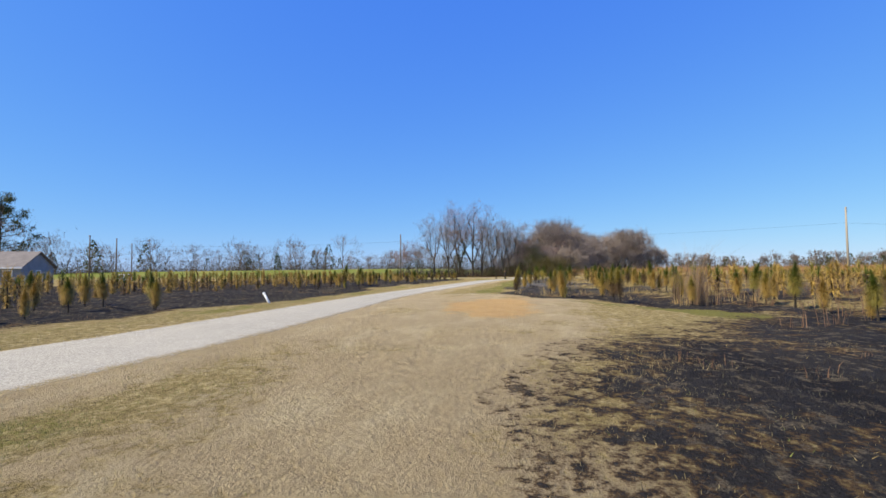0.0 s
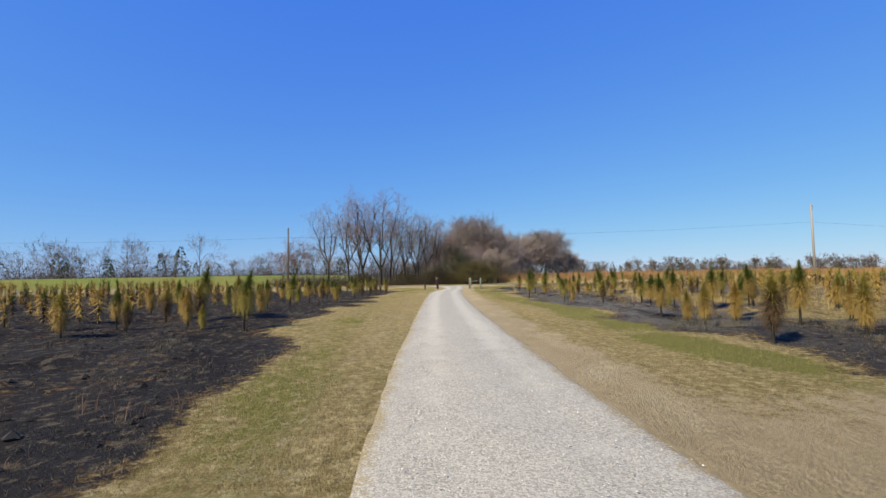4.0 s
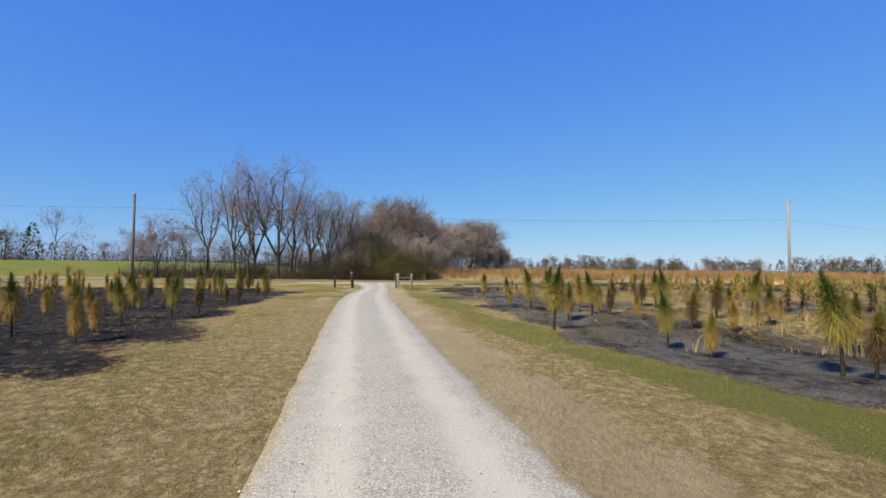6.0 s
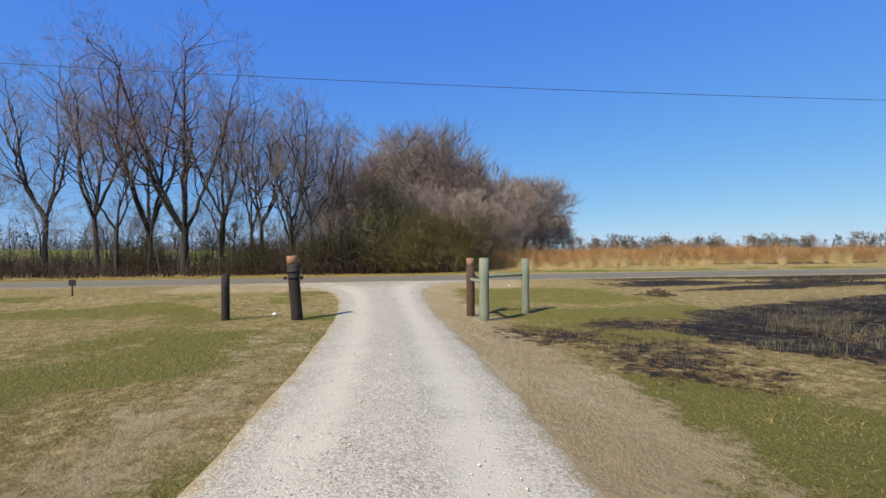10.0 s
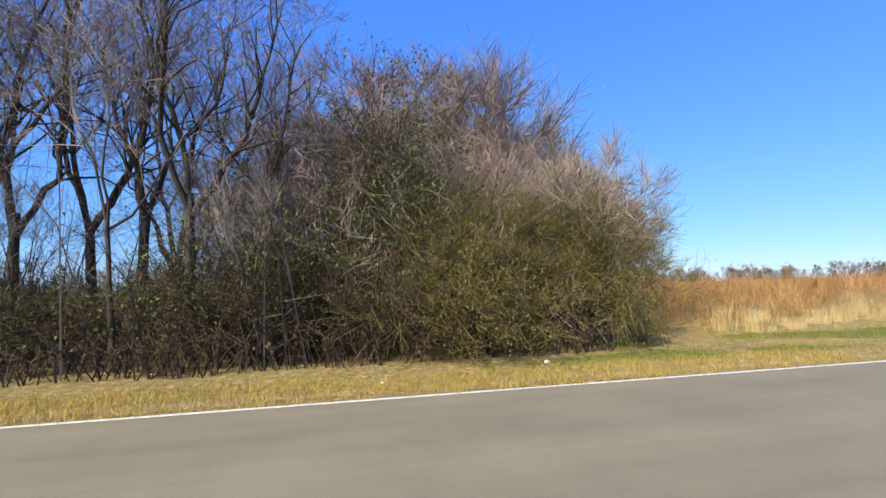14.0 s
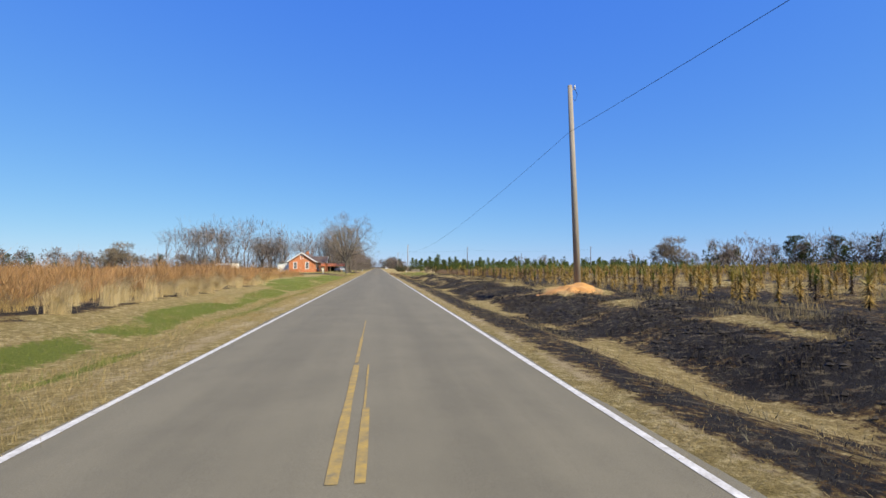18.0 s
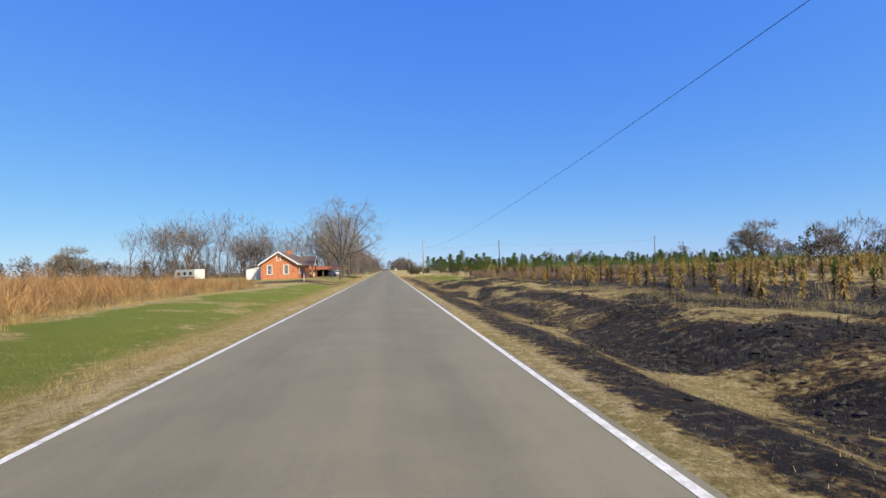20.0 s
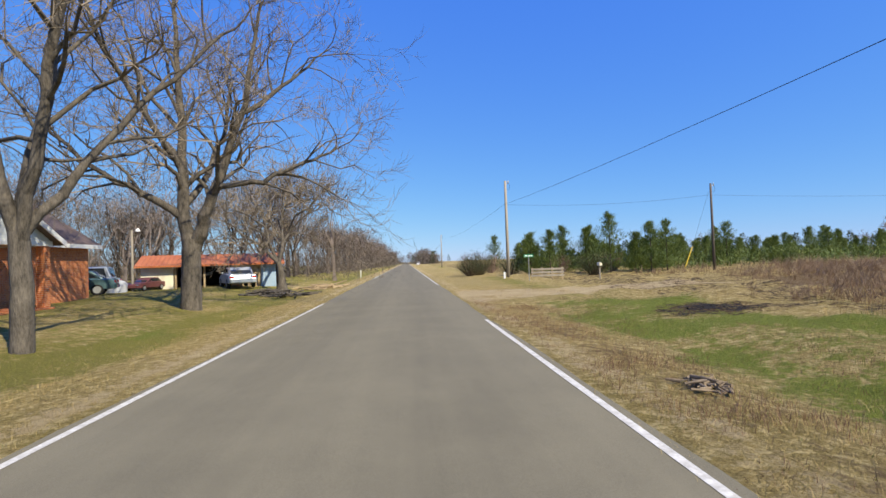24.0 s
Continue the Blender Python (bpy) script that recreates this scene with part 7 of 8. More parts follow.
W1, W2, W3 = (-21.0, -20.25, 1.38, 2.98), (-18.05, -17.3, 1.38, 2.98), (-19.27, -18.73, 3.9, 4.75)
wall_with_holes("x", HY0, 0.22, HX0, HX1, HZ - 0.4, EAVE, [W1, W2]).done("wall", "brick", house)
b = Build().prism([(HX0, EAVE), (HX1, EAVE), (HM + 0.325, RIDGE - 0.18), (HM - 0.325, RIDGE - 0.18)], HY0, HY0 + 0.22)
b.done("gable_wall", "brick", house)
Build().prism([(HX0, EAVE), (HX1, EAVE), (HM, RIDGE - 0.05)], HY1 - 0.22, HY1).done("gable_wall", "brick", house)
WS = (183.1, 184.0, 1.38, 2.95)
WD = (188.0, 188.95, 0.45, 2.5)
wall_with_holes("y", HX1 - 0.22, 0.22, HY0 + 0.22, HY1 - 0.22, HZ - 0.4, EAVE, [WS, WD, (185.6, 187.0, 1.2, 2.8)]).done("wall", "brick", house)
wall_with_holes("y", HX0, 0.22, HY0 + 0.22, HY1 - 0.22, HZ - 0.4, EAVE, []).done("wall", "brick", house)
wall_with_holes("x", HY1 - 0.22, 0.22, HX0, HX1, HZ - 0.4, EAVE, []).done("wall", "brick", house)
for hole in (W1, W2):
    window(house, "x", HY0, -1, *hole)
window(house, "x", HY0, -1, W3[0], W3[1], W3[2], W3[3], 1, 2, "attic_vent")
window(house, "y", HX1, 1, *WS)
window(house, "y", HX1, 1, 185.6, 187.0, 1.2, 2.8)
e = new("door")
e.parent = house
Build().box(HX1 - 0.14, HX1 - 0.08, 188.0, 188.95, 0.45, 2.5).done("door_leaf", "white", e)
Build().box(HX1 - 0.08, HX1 - 0.05, 188.08, 188.14, 1.4, 1.5).done("door_handle", "chrome", e)


def roof_slab(x_eave, z_eave, x_ridge, z_ridge, y0, y1, thick=0.12):
    b = Build()
    v = []
    for y in (y0, y1):
        for x, z in ((x_eave, z_eave), (x_ridge, z_ridge)):
            v += [(x, y, z), (x, y, z + thick)]
    return b.add(v, np.array([(0, 2, 3, 1), (4, 5, 7, 6), (0, 1, 5, 4), (2, 6, 7, 3), (1, 3, 7, 5), (0, 4, 6, 2)]))


SL = (RIDGE - EAVE) / (HM - HX0)
for sx in (-1, 1):
    xe = HX0 - 0.42 if sx < 0 else HX1 + 0.42
    ze = EAVE - 0.42 * SL
    roof_slab(xe, ze, HM, RIDGE, HY0 - 0.42, HY1 + 0.42).done("roof", "shingle", house)
    f = roof_slab(xe, ze - 0.15, HM, RIDGE - 0.15, HY0 - 0.47, HY0 - 0.43, 0.27)
    f.done("fascia", "white", house, "white painted rake board")
    Build().box(min(xe, xe + sx * 0.03), max(xe, xe + sx * 0.03), HY0 - 0.42, HY1 + 0.42, ze - 0.10, ze + 0.10).done("gutter", "white", house)
for k, (x, y, h) in enumerate(((HM + 0.5, 186.2, 0.55), (HM + 0.1, 191.0, 0.6))):
    zt = RIDGE - abs(x - HM) * SL
    Build().box(x - 0.24, x + 0.24, y - 0.24, y + 0.24, zt - 0.5, zt + h + 0.15).done("chimney", "brick", house)
    Build().box(x - 0.28, x + 0.28, y - 0.28, y + 0.28, zt + h + 0.15, zt + h + 0.22).done("chimney_cap", "brick", house)
Build().tube([(HM + 1.4, 190.0, 4.3), (HM + 1.4, 190.0, 5.6)], 0.05, 8).done("vent_pipe", "steel", house)

# porch with a cross gable over the front steps
PX, PY0, PY1, PZ = -13.3, 183.35, 188.35, 3.05
PM = (PY0 + PY1) / 2
Build().box(HX1 + 0.004, PX + 0.1, PY0, PY1, HZ - 0.3, HZ + 0.16).done("porch_floor", "brick", house)
Build().box(PX + 0.1, PX + 0.5, PM - 1.0, PM + 1.0, HZ - 0.3, HZ + 0.04).done("step", "brick", house)
for y in (PY0 + 0.25, PY1 - 0.25):
    Build().box(PX - 0.3, PX + 0.02, y - 0.16, y + 0.16, HZ + 0.16, PZ - 0.2, 0.015).done("porch_pillar", "brick", house)
Build().box(HX1 + 0.004, PX + 0.06, PY0, PY0 + 0.14, PZ - 0.2, PZ).done("porch_beam", "white", house)
Build().box(HX1 + 0.004, PX + 0.06, PY1 - 0.14, PY1, PZ - 0.2, PZ).done("porch_beam", "white", house)
Build().box(PX - 0.12, PX + 0.06, PY0 + 0.14, PY1 - 0.14, PZ - 0.2, PZ).done("porch_beam", "white", house)
b = Build()
for k in range(9):
    z0 = PZ + k * 0.16
    half = (PY1 - PY0) / 2 * (1 - (z0 - PZ) / 1.45) - 0.03
    if half > 0.1:
        b.prism([(PM - half, z0), (PM + half, z0), (PM + half - 0.22, z0 + 0.158), (PM - half + 0.22, z0 + 0.158)], PX - 0.06, PX + 0.01 + 0.012 * (k % 2), axis="x")
b.done("porch_gable", "siding", house, "pale grey boarded porch gable")
for sy in (-1, 1):
    ye = PM + sy * ((PY1 - PY0) / 2 + 0.3)
    v = []
    for x in (HM + 1.2, PX + 0.35):
        for y, z in ((ye, PZ - 0.16), (PM, PZ + 1.5)):
            v += [(x, y, z), (x, y, z + 0.1)]
    Build().add(v, np.array([(0, 2, 3, 1), (4, 5, 7, 6), (0, 1, 5, 4), (2, 6, 7, 3), (1, 3, 7, 5), (0, 4, 6, 2)])).done("porch_roof", "shingle", house)
    v = []
    for x in (PX + 0.36, PX + 0.40):
        for y, z in ((ye, PZ - 0.24), (PM, PZ + 1.42)):
            v += [(x, y, z), (x, y, z + 0.22)]
    Build().add(v, np.array([(0, 2, 3, 1), (4, 5, 7, 6), (0, 1, 5, 4), (2, 6, 7, 3), (1, 3, 7, 5), (0, 4, 6, 2)])).done("porch_fascia", "white", house)
# bench on the porch
e = thing("porch_bench", "white slatted bench on the shaded porch", "bench", at=Matrix.Translation((-15.25, 186.3, HZ + 0.16)))
for k in range(4):
    Build().box(-0.22 + k * 0.13, -0.12 + k * 0.13, -0.65, 0.65, 0.42, 0.45).done("seat_slat", "white", e)
for k in range(3):
    Build().box(-0.28, -0.25, -0.65, 0.65, 0.55 + k * 0.14, 0.64 + k * 0.14).done("back_slat", "white", e)
for x in (-0.24, 0.22):
    for y in (-0.6, 0.6):
        Build().box(x - 0.03, x + 0.03, y - 0.03, y + 0.03, 0, 0.92 if x < 0 else 0.42).done("leg", "white", e)

# white lean-to beside the house, with a ladder
shed = thing("white_shed", "low white boarded lean-to beside the brick house", "shed")
Build().box(-25.4, HX0 - 0.01, 182.6, 188.5, 0.1, 2.75).done("wall", "white", shed)
b = Build()
b.add([(-25.7, 182.2, 2.7), (-22.0, 182.2, 3.35), (-22.0, 188.8, 3.35), (-25.7, 188.8, 2.7), (-25.7, 182.2, 2.82), (-22.0, 182.2, 3.47), (-22.0, 188.8, 3.47), (-25.7, 188.8, 2.82)], np.array([(3, 2, 1, 0), (4, 5, 6, 7), (0, 1, 5, 4), (1, 2, 6, 5), (2, 3, 7, 6), (3, 0, 4, 7)]))
b.done("roof", "roof_grey", shed)
lad = thing("ladder", "white wooden ladder leaning on the lean-to", "ladder")
for x in (-23.6, -23.15):
    Build().tube([(x, 181.7, 0.25), (x, 182.35, 3.3)], 0.035, 6).done("rail", "white", lad)
for k in range(9):
    q = k / 9 + 0.06
    Build().tube([(-23.6, 181.7 + 0.65 * q, 0.25 + 3.05 * q), (-23.15, 181.7 + 0.65 * q, 0.25 + 3.05 * q)], 0.02, 6).done("rung", "white", lad)

# ---- travel trailer ----
rv = thing("travel_trailer", "white travel trailer with a black stripe parked behind the field", "trailer", at=Matrix.LocRotScale((-46.0, 209.5, 0.1), Euler((0, 0, radians(142))), None))
bm = bmesh.new()
ring = [(-4.3, 0.62), (-4.3, 2.85), (3.4, 2.95), (3.75, 2.7), (4.35, 1.2), (4.1, 0.62)]
sides = [[bm.verts.new((x, y, z)) for x, z in ring] for y in (-1.24, 1.24)]
for k in range(len(ring)):
    m = (k + 1) % len(ring)
    bm.faces.new((sides[0][k], sides[0][m], sides[1][m], sides[1][k]))
bm.faces.new(sides[0][::-1])
bm.faces.new(sides[1])
bmesh.ops.recalc_face_normals(bm, faces=bm.faces)
bmesh.ops.bevel(bm, geom=bm.edges[:], offset=0.07, segments=2, affect="EDGES")
Build().bm(bm).done("body", "trailer_white", rv)
Build().prism([(3.80, 2.62), (3.84, 2.66), (4.42, 1.22), (4.36, 1.18)], -1.1, 1.1).done("front_cap", "rubber", rv, "black front cap")
Build().box(4.2, 5.3, -0.06, 0.06, 0.5, 0.62).done("hitch", "steel", rv)
for sy in (-1, 1):
    Build().box(-4.0, 2.0, sy * 1.255 - 0.006, sy * 1.255 + 0.006, 0.85, 1.15).done("stripe", "rubber", rv)
    for x0, x1 in ((-3.2, -2.0), (-0.8, 0.3), (1.6, 2.9)):
        Build().box(x0, x1, sy * 1.258 - 0.008, sy * 1.258 + 0.008, 1.6, 2.3).done("window", "glass", rv)
    Build().box(3.15, 3.75, sy * 1.258 - 0.008, sy * 1.258 + 0.008, 0.75, 2.5).done("door", "cream", rv)
    for x in (-0.6, 0.35):
        bm = bmesh.new()
        bmesh.ops.create_cone(bm, cap_ends=True, segments=18, radius1=0.36, radius2=0.36, depth=0.24, matrix=Matrix.Translation((x, sy * 1.05, 0.36)) @ pose(0, 0, 0, 90))
        Build().bm(bm).done("wheel", "rubber", rv)

# ---- garage with a rusty roof ----
gar = thing("garage", "long low garage with a rusty red tin roof and open bays", "garage", at=Matrix.LocRotScale((-18.0, 203.5, 0.2), Euler((0, 0, radians(19))), (0.78, 0.85, 0.88)))
# in its own axes: x along the front (towards the road), y to the back
Build().box(0, 2.6, 0.0, 0.2, -0.2, 2.2).done("wall", "cream", gar, "cream block front wall")
Build().box(0, 0.2, 0.2, 6.0, -0.2, 2.2).done("wall", "cream", gar)
Build().box(0, 12.0, 5.8, 6.0, -0.2, 2.2).done("wall", "tan_board", gar)
for k in range(13):
    Build().box(7.6 + k * 0.2, 7.79 + k * 0.2, 0.02 + 0.02 * (k % 2), 0.16, -0.2, 2.2).done("board", "tan_board", gar, "tan upright board")
for k in range(7):
    Build().box(10.22 + k * 0.2, 10.41 + k * 0.2, 0.0 + 0.015 * (k % 2), 0.1, -0.2, 2.0).done("tin_sheet", "blue_tin", gar, "faded blue tin sheet")
for x in (2.7, 5.1, 7.5):
    Build().box(x, x + 0.16, 0.02, 0.18, -0.2, 2.2).done("bay_post", "tan_board", gar)
# added sheet before the back wall, its near-black colour imitating the bays' shade
Build().box(2.6, 7.6, 3.8, 3.9, -0.2, 2.2).done("bay_shade_panel", "dark", gar, "near-black panel standing for the shade inside the bays")
Build().box(11.8, 12.0, 0.2, 5.8, -0.2, 2.2).done("wall", "tan_board", gar)
b = Build()
n = 64
for k in range(n):
    x0 = -0.4 + k * 12.8 / n
    wv = 0.03 * (k % 2)
    b.add([(x0, -0.7, 2.12 + wv), (x0 + 12.8 / n, -0.7, 2.12 + 0.03 - wv), (x0 + 12.8 / n, 3.0, 3.05 + 0.03 - wv), (x0, 3.0, 3.05 + wv), (x0 + 12.8 / n, 6.5, 2.2), (x0, 6.5, 2.2)], np.array([(0, 1, 2, 3), (3, 2, 4, 5)]))
b.done("roof", "rust", gar, "corrugated rusty tin roof")
Build().box(-0.4, 12.4, -0.72, -0.68, 2.0, 2.12).done("fascia", "rust", gar)
Build().prism([(-0.05, 2.2), (6.05, 2.2), (3.0, 3.0)], -0.01, 0.1, axis="x").done("gable_wall", "white", gar)

# ---- cars ----


def car(name, label, paint, at, suv=False, pickup=False):
    e = thing(name, label, "car", at=at)
    h = 1.68 if suv else 1.42
    low = [(-2.25, 0.35), (-2.32, 0.62), (-2.22, 0.92), (-1.2, 0.98), (1.0, 0.96), (1.95, 0.86), (2.28, 0.66), (2.25, 0.32)]
    cab = [(-2.05, 0.94), (-1.75, h), (0.15, h), (1.0, 0.95)] if suv else [(-1.75, 0.94), (-1.15, h), (0.05, h), (0.95, 0.94)]
    if pickup:
        cab = [(-0.55, 0.94), (-0.4, 1.6), (0.5, 1.6), (1.1, 0.95)]

    def hull(outline, half, inset, nm, mat, z_ref):
        bm = bmesh.new()
        rows = []
        for y, k in ((-half, inset), (-half * 0.92, 0.0), (half * 0.92, 0.0), (half, inset)):
            rows.append([bm.verts.new((x * (1 - 0.02 * (abs(y) > half * 0.95)), y * (1 - 0.14 * max(0, z - z_ref)), z - (0.04 if abs(y) > half * 0.95 and z > 0.8 else 0))) for x, z in outline])
        for a, c in zip(rows, rows[1:]):
            for i in range(len(outline)):
                bm.faces.new((a[i], a[(i + 1) % len(outline)], c[(i + 1) % len(outline)], c[i]))
        bm.faces.new(rows[0][::-1])
        bm.faces.new(rows[-1])
        bmesh.ops.recalc_face_normals(bm, faces=bm.faces)
        bmesh.ops.bevel(bm, geom=bm.edges[:], offset=0.03, segments=1, affect="EDGES")
        return Build().bm(bm).done(nm, mat, e)

    hull(low, 0.88, 0.1, "body", paint, 0.9)
    hull(cab, 0.78, 0.1, "cabin", paint, 0.9)
    zb, zt = 1.0, h - 0.1
    for sy in (-1, 1):
        b = Build()
        x0, x1 = (cab[0][0] + 0.3, cab[3][0] - 0.25)
        y = sy * (0.78 * (1 - 0.14 * 0.25) + 0.012)
        b.add([(x0, y, zb), (x1, y, zb), (cab[2][0] - 0.0, y * 0.97, zt), (cab[1][0] + 0.12, y * 0.97, zt)], np.array([(0, 1, 2, 3)]))
        b.done("side_window", "glass", e)
        Build().box(0.28, 0.48, sy * 0.9 - 0.05, sy * 0.9 + 0.05, 0.98, 1.1, 0.02).done("mirror", paint, e)
        for x in (-1.42, 1.42):
            w = new("wheel")
            w.parent = e
            bm = bmesh.new()
            bmesh.ops.create_cone(bm, cap_ends=True, segments=22, radius1=0.33, radius2=0.33, depth=0.2, matrix=Matrix.Translation((x, sy * 0.80, 0.33)) @ pose(0, 0, 0, 90))
            bmesh.ops.bevel(bm, geom=[ed for ed in bm.edges if len(ed.link_faces) == 2 and ed.calc_face_angle(0) > 1.2], offset=0.03, segments=2, affect="EDGES")
            Build().bm(bm).done("tyre", "rubber", w)
            bm = bmesh.new()
            bmesh.ops.create_cone(bm, cap_ends=True, segments=16, radius1=0.2, radius2=0.17, depth=0.22, matrix=Matrix.Translation((x, sy * 0.81, 0.33)) @ pose(0, 0, 0, 90))
            Build().bm(bm).done("rim", "steel", w)
        Build().box(-2.32, -2.18, sy * 0.7 - 0.14, sy * 0.7 + 0.14, 0.68, 0.84, 0.02).done("tail_light", "lamp_red", e)
        Build().box(2.13, 2.29, sy * 0.68 - 0.16, sy * 0.68 + 0.16, 0.62, 0.76, 0.02).done("headlight", "chrome", e)
    b = Build()
    y = 0.66
    b.add([(cab[3][0] - 0.02, -y, 1.0), (cab[3][0] - 0.02, y, 1.0), (cab[2][0] + 0.1, y * 0.9, zt), (cab[2][0] + 0.1, -y * 0.9, zt)], np.array([(0, 1, 2, 3)]))
    b.done("windscreen", "glass", e)
    b = Build()
    b.add([(cab[0][0] + 0.02, y, 1.0), (cab[0][0] + 0.02, -y, 1.0), (cab[1][0] - 0.1, -y * 0.9, zt), (cab[1][0] - 0.1, y * 0.9, zt)], np.array([(0, 1, 2, 3)]))
    b.done("rear_window", "glass", e)
    Build().box(-2.36, -2.28, -0.8, 0.8, 0.4, 0.6, 0.02).done("bumper", paint, e)
    Build().box(2.2, 2.33, -0.8, 0.8, 0.36, 0.56, 0.02).done("bumper", paint, e)
    return e


def park(x, y, deg):
    return Matrix.LocRotScale((x, y, float(land(x, y)) + 0.0), Euler((0, 0, radians(deg))), None)


car("sedan", "dark teal sedan parked on the grass by the house", "paint_teal", park(-18.4, 196.9, 205))
car("sedan", "pale grey hatchback parked behind the teal sedan", "paint_silver", park(-20.4, 200.6, 200), True)
car("old_car", "small faded maroon vehicle parked before the garage", "paint_maroon", park(-17.3, 202.8, 262) @ Matrix.Scale(0.62, 4))
car("sedan", "silver sedan parked before the open garage bay", "paint_silver", park(-11.2, 203.0, 118))
car("van", "white vehicle far down the straight road", "paint_white", park(7.0, 420.0, 90), True)

# tarpaulin-covered heap
bm = bmesh.new()
bmesh.ops.create_icosphere(bm, subdivisions=3, radius=1.0, matrix=Matrix.Translation((-18.3, 201.0, 0.45)) @ Matrix.Diagonal((0.8, 0.6, 0.85, 1)))
for vv in bm.verts:
    vv.co += vv.normal * 0.18 * noise.noise(vv.co * 2.2)
    vv.co.z = max(vv.co.z, 0.12)
tagged(Build().bm(bm).done("covered_heap", "cloth_grey"), "grey tarpaulin over a heap beside the garage", "tarpaulin")

# yard lamp pole
e = thing("yard_light", "wooden pole with a yard lamp by the garage", "lamp post", at=Matrix.Translation((-17.5, 201.6, 0.1)))
Build().tube([(0, 0, -0.2), (0, 0, 4.4)], [0.09, 0.07], 10).done("pole", "pole", e)
Build().tube([(0, 0, 4.2), (0.5, -0.2, 4.45)], 0.025, 6).done("arm", "steel", e)
Build().tube([(0.5, -0.2, 4.5), (0.5, -0.2, 4.3)], [0.06, 0.16], 10).done("lamp_head", "white", e)


# brush and log piles
def brush_pile(name, cx, cy, n, length, spread, height, mat, label, seed, thick=0.07):
    r = np.random.default_rng(seed)
    a = r.uniform(0, 6.28, n)
    c0 = np.stack([cx + r.normal(0, spread, n), cy + r.normal(0, spread, n), 0 * a], -1)
    c0[:, 2] = land(c0[:, 0], c0[:, 1]) + np.abs(r.normal(0, height * 0.6, n)) * np.exp(-((c0[:, 0] - cx) ** 2 + (c0[:, 1] - cy) ** 2) / (2 * (spread * 1.2) ** 2)) + 0.05
    d = np.stack([np.cos(a), np.sin(a), r.normal(0, 0.12, n)], -1) * (length * r.uniform(0.5, 1.2, n))[:, None] / 2
    rad = r.uniform(0.2, 1.0, n) * thick
    e = thing(name, label, "brush pile")
    for k in range(n):
        v, f = segs_mesh((c0 - d)[k:k + 1], (c0 + d)[k:k + 1], rad[k:k + 1], rad[k:k + 1] * 0.7, 7)
        ends = [np.arange(7)[None, ::-1], np.arange(7, 14)[None]]
        piece("branch", v, [f, *ends], mat, e)
    return e


brush_pile("limb_heap", -7.2, 198.0, 70, 1.6, 0.9, 0.35, "bark_pecan", "untidy pile of cut limbs on the lawn", 31)
brush_pile("limb_heap", -5.6, 205.0, 50, 1.4, 0.9, 0.3, "tan_board", "scattered cut branches by the garage", 32)
brush_pile("debris_heap", 4.6, 174.3, 60, 0.24, 0.14, 0.10, "dead_wood", "small heap of sticks and trash on the verge", 33, 0.03)
brush_pile("stick_heap", 13.2, 33.6, 50, 0.5, 0.25, 0.16, "brush", "little heap of dead sticks near the road", 34, 0.025)
brush_pile("stick_heap", 49, 31.5, 26, 0.5, 0.25, 0.1, "twig_grey", "bleached dead sticks in the ash", 35, 0.02)

# ---- street sign, side-road wall, mailbox, guy guard ----
e = thing("street_sign", "green street sign on a thin steel post at the side road", "street sign", at=Matrix.LocRotScale((10.2, 204.5, float(land(10.2, 204.5))), Euler((0, 0, radians(10))), None))
Build().tube([(0, 0, -0.2), (0, 0, 2.0)], 0.03, 8).done("post", "steel", e)
Build().box(-0.4, 0.4, -0.012, 0.012, 1.82, 2.04, 0.005).done("name_plate", "sign_green", e)
for x0, x1 in ((-0.32, -0.12), (-0.06, 0.14), (0.2, 0.32)):
    Build().box(x0, x1, -0.017, -0.013, 1.89, 1.97).done("lettering_bar", "white", e)
e = thing("board_fence", "short weathered board fence beside the side road", "fence", at=Matrix.LocRotScale((12.4, 207.0, float(land(12.4, 207))), Euler((0, 0, radians(-8))), None))
for k in range(4):
    Build().box(-1.3 + k * 0.82, -1.2 + k * 0.82, -0.05, 0.05, -0.1, 0.95).done("post", "tan_board", e)
for k in range(3):
    Build().box(-1.35, 1.35, -0.075, -0.052, 0.2 + k * 0.26, 0.36 + k * 0.26).done("board", "pole", e)
e = thing("mailbox", "mailbox on a wooden post by the side road", "mailbox", at=Matrix.Translation((15.2, 203.0, float(land(15.2, 203)))))
Build().box(-0.05, 0.05, -0.05, 0.05, -0.1, 1.0).done("post", "pole", e)
b = Build()
th = np.linspace(0, np.pi, 9)
b.prism([(-0.11, 1.0), (0.11, 1.0), *[(0.11 * math.cos(a), 1.13 + 0.11 * math.sin(a)) for a in th]], -0.24, 0.24)
b.done("box", "cream", e)
e = thing("guy_guard", "slanting yellow plastic guard on a guy wire", "guy guard", at=Matrix.Translation((27.8, 211.5, float(land(27.8, 211.5)))))
Build().tube([(-1.0, -0.3, 0.0), (0.1, 0, 2.2)], 0.05, 8).done("guard", "yellow", e)
Build().tube([(0.1, 0, 2.2), (2.2, 0.3, 7.5)], 0.008, 5).done("guy_wire", "wire", e)
e = thing("reflector_post", "white roadside reflector post on the verge", "marker", at=Matrix.Translation((-5.2, 231.0, 0)))
Build().box(-0.05, 0.05, -0.03, 0.03, -0.1, 0.9, 0.01).done("stake", "white", e)
e = thing("reflector_post", "white stub at the foot of the utility pole", "marker", at=Matrix.Translation((9.6, 210.9, 0)))
Build().box(-0.08, 0.08, -0.06, 0.06, -0.1, 0.55, 0.01).done("stake", "white", e)

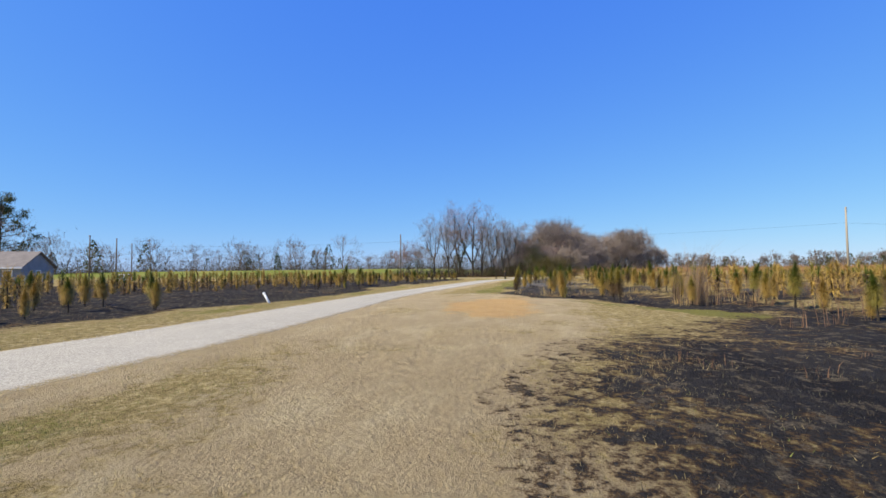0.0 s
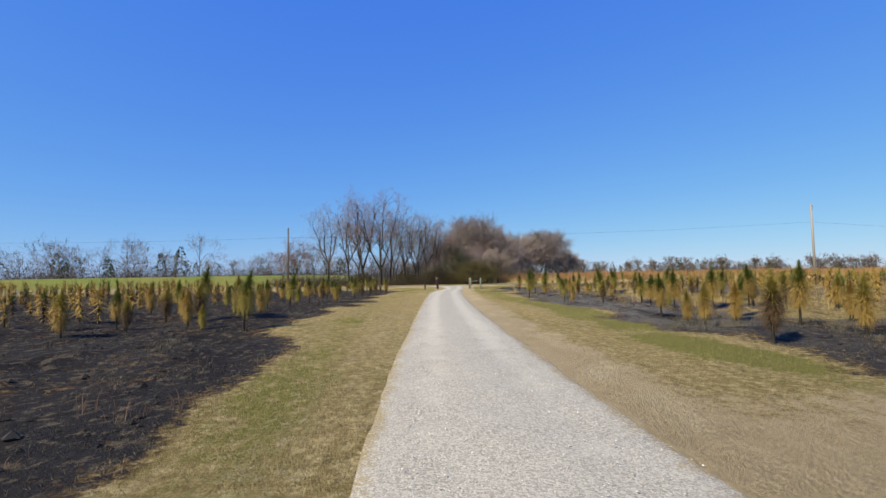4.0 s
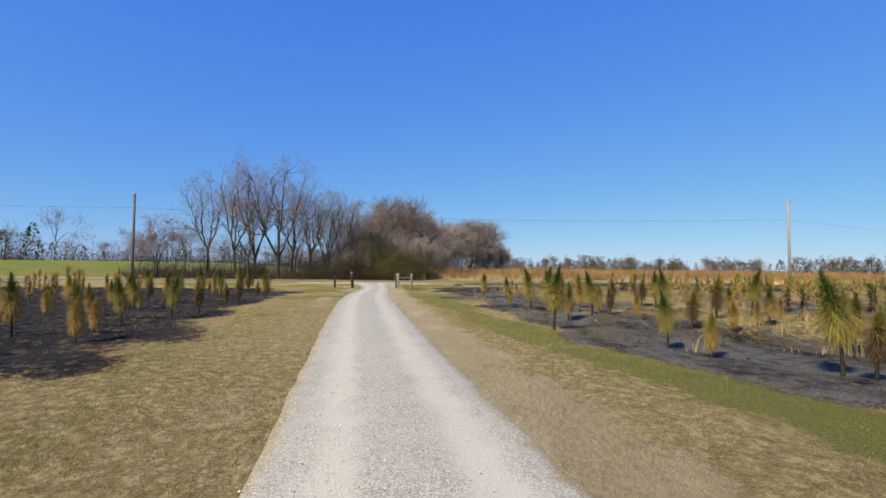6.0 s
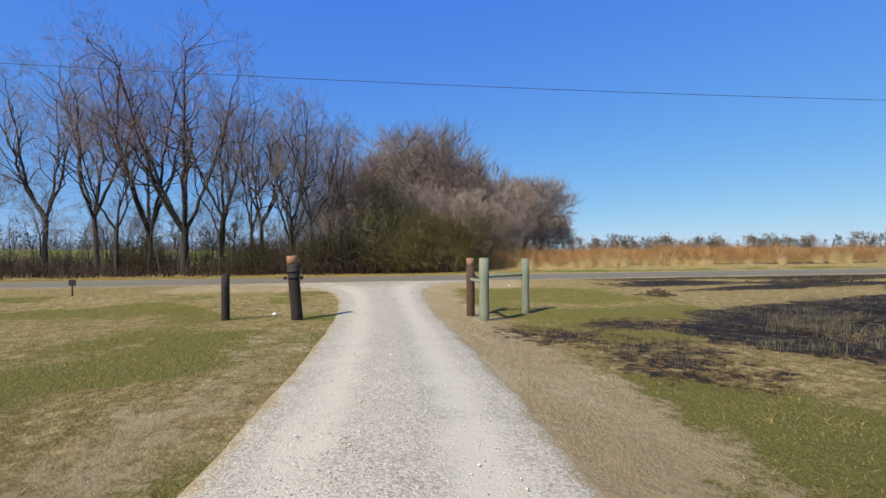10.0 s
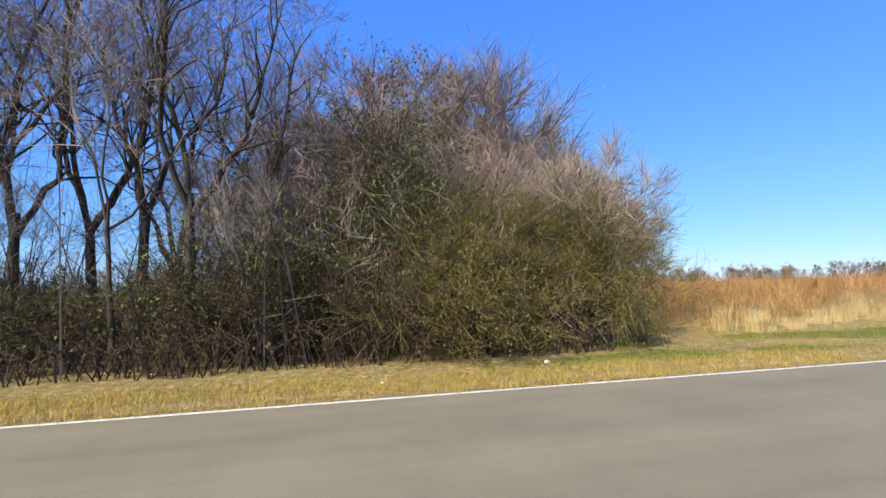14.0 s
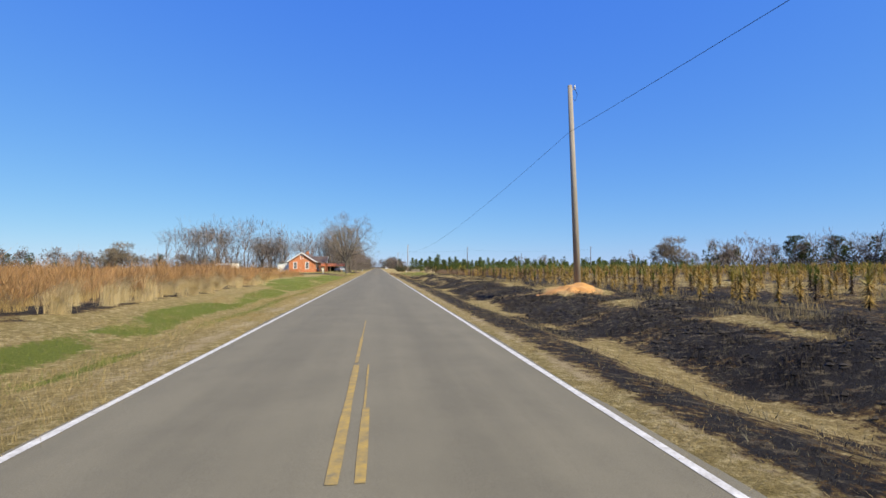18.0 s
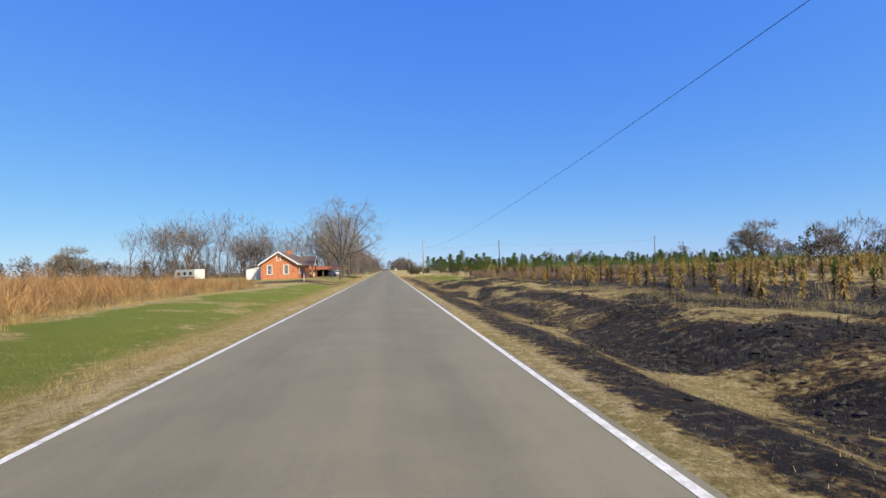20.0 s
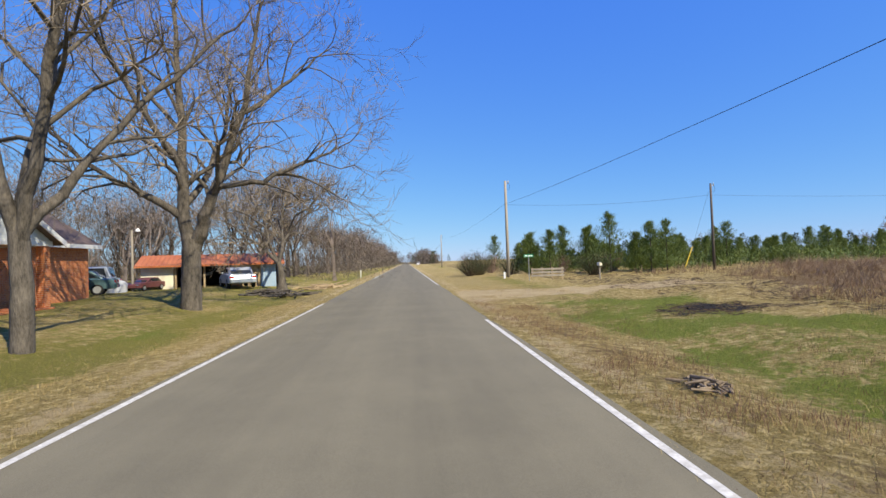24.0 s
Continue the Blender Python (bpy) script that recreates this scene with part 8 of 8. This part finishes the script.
# ---- grey house at the start ----
gh = thing("grey_house", "blue-grey house with a grey gable roof beyond the young pines", "house", at=Matrix.LocRotScale((58.0, -49.2, float(land(58.0, -49.2))), Euler((0, 0, radians(-60))), None))
L, W = 12.6, 8.6
HOLES = [(-5.2, -4.2, 0.8, 2.1), (-1.6, -0.5, 0.9, 2.1)]
wall_with_holes("x", W / 2 - 0.2, 0.2, -L / 2, L / 2, -0.3, 2.7, HOLES).done("wall", "slate_wall", gh)
for u0, u1, z0, z1 in HOLES:
    window(gh, "x", W / 2, 1, u0, u1, z0, z1, 2, 2)
Build().box(-3.4, -2.3, W / 2, W / 2 + 0.06, -0.1, 2.05).done("door", "white", gh)
wall_with_holes("x", -W / 2, 0.2, -L / 2, L / 2, -0.3, 2.7, []).done("wall", "slate_wall", gh)
for sx in (-1, 1):
    fx = -L / 2 if sx < 0 else L / 2 - 0.2
    hole = [(-0.6, 0.5, 0.9, 2.1)]
    wall_with_holes("y", fx, 0.2, -W / 2 + 0.2, W / 2 - 0.2, -0.3, 2.7, hole).done("wall", "slate_wall", gh)
    window(gh, "y", -L / 2 if sx < 0 else L / 2, sx, -0.6, 0.5, 0.9, 2.1, 2, 2)
    Build().prism([(-W / 2, 2.7), (W / 2, 2.7), (0, 4.9)], fx, fx + 0.2, axis="x").done("gable_wall", "slate_wall", gh)
BOXF = np.array([(0, 2, 3, 1), (4, 5, 7, 6), (0, 1, 5, 4), (2, 6, 7, 3), (1, 3, 7, 5), (0, 4, 6, 2)])
for sy in (-1, 1):
    v = []
    for x in (-L / 2 - 0.4, L / 2 + 0.4):
        for y, z in ((sy * (W / 2 + 0.45), 2.48), (0, 4.92)):
            v += [(x, y, z), (x, y, z + 0.14)]
    Build().add(v, BOXF).done("roof", "roof_grey", gh)
    Build().box(-L / 2 - 0.4, L / 2 + 0.4, sy * (W / 2 + 0.47) - 0.02, sy * (W / 2 + 0.47) + 0.02, 2.40, 2.64).done("fascia", "white", gh)
# the porch under its own cross gable
GX0, GX1, GY0, GY1 = 0.9, 5.4, W / 2, W / 2 + 2.4
for x in (GX0 + 0.15, GX1 - 0.15):
    Build().tube([(x, GY1 - 0.15, -0.2), (x, GY1 - 0.15, 2.5)], [0.09, 0.09], 8).done("porch_post", "white", gh)
Build().prism([(GX0, 2.5), (GX1, 2.5), ((GX0 + GX1) / 2, 4.0)], GY1 - 0.2, GY1, axis="y").done("gable_wall", "white", gh)
for sx in (-1, 1):
    v = []
    for y in (0.9, GY1 + 0.35):
        for x, z in (((GX0 if sx < 0 else GX1) + sx * 0.4, 2.4), ((GX0 + GX1) / 2, 4.15)):
            v += [(x, y, z), (x, y, z + 0.13)]
    Build().add(v, BOXF).done("porch_roof", "roof_grey", gh)
Build().box(GX0, GX1, GY0, GY1, -0.3, 0.12).done("porch_floor", "cream", gh)
car("van", "white van parked beyond the grey house", "paint_white", park(22, -66, 20), True)
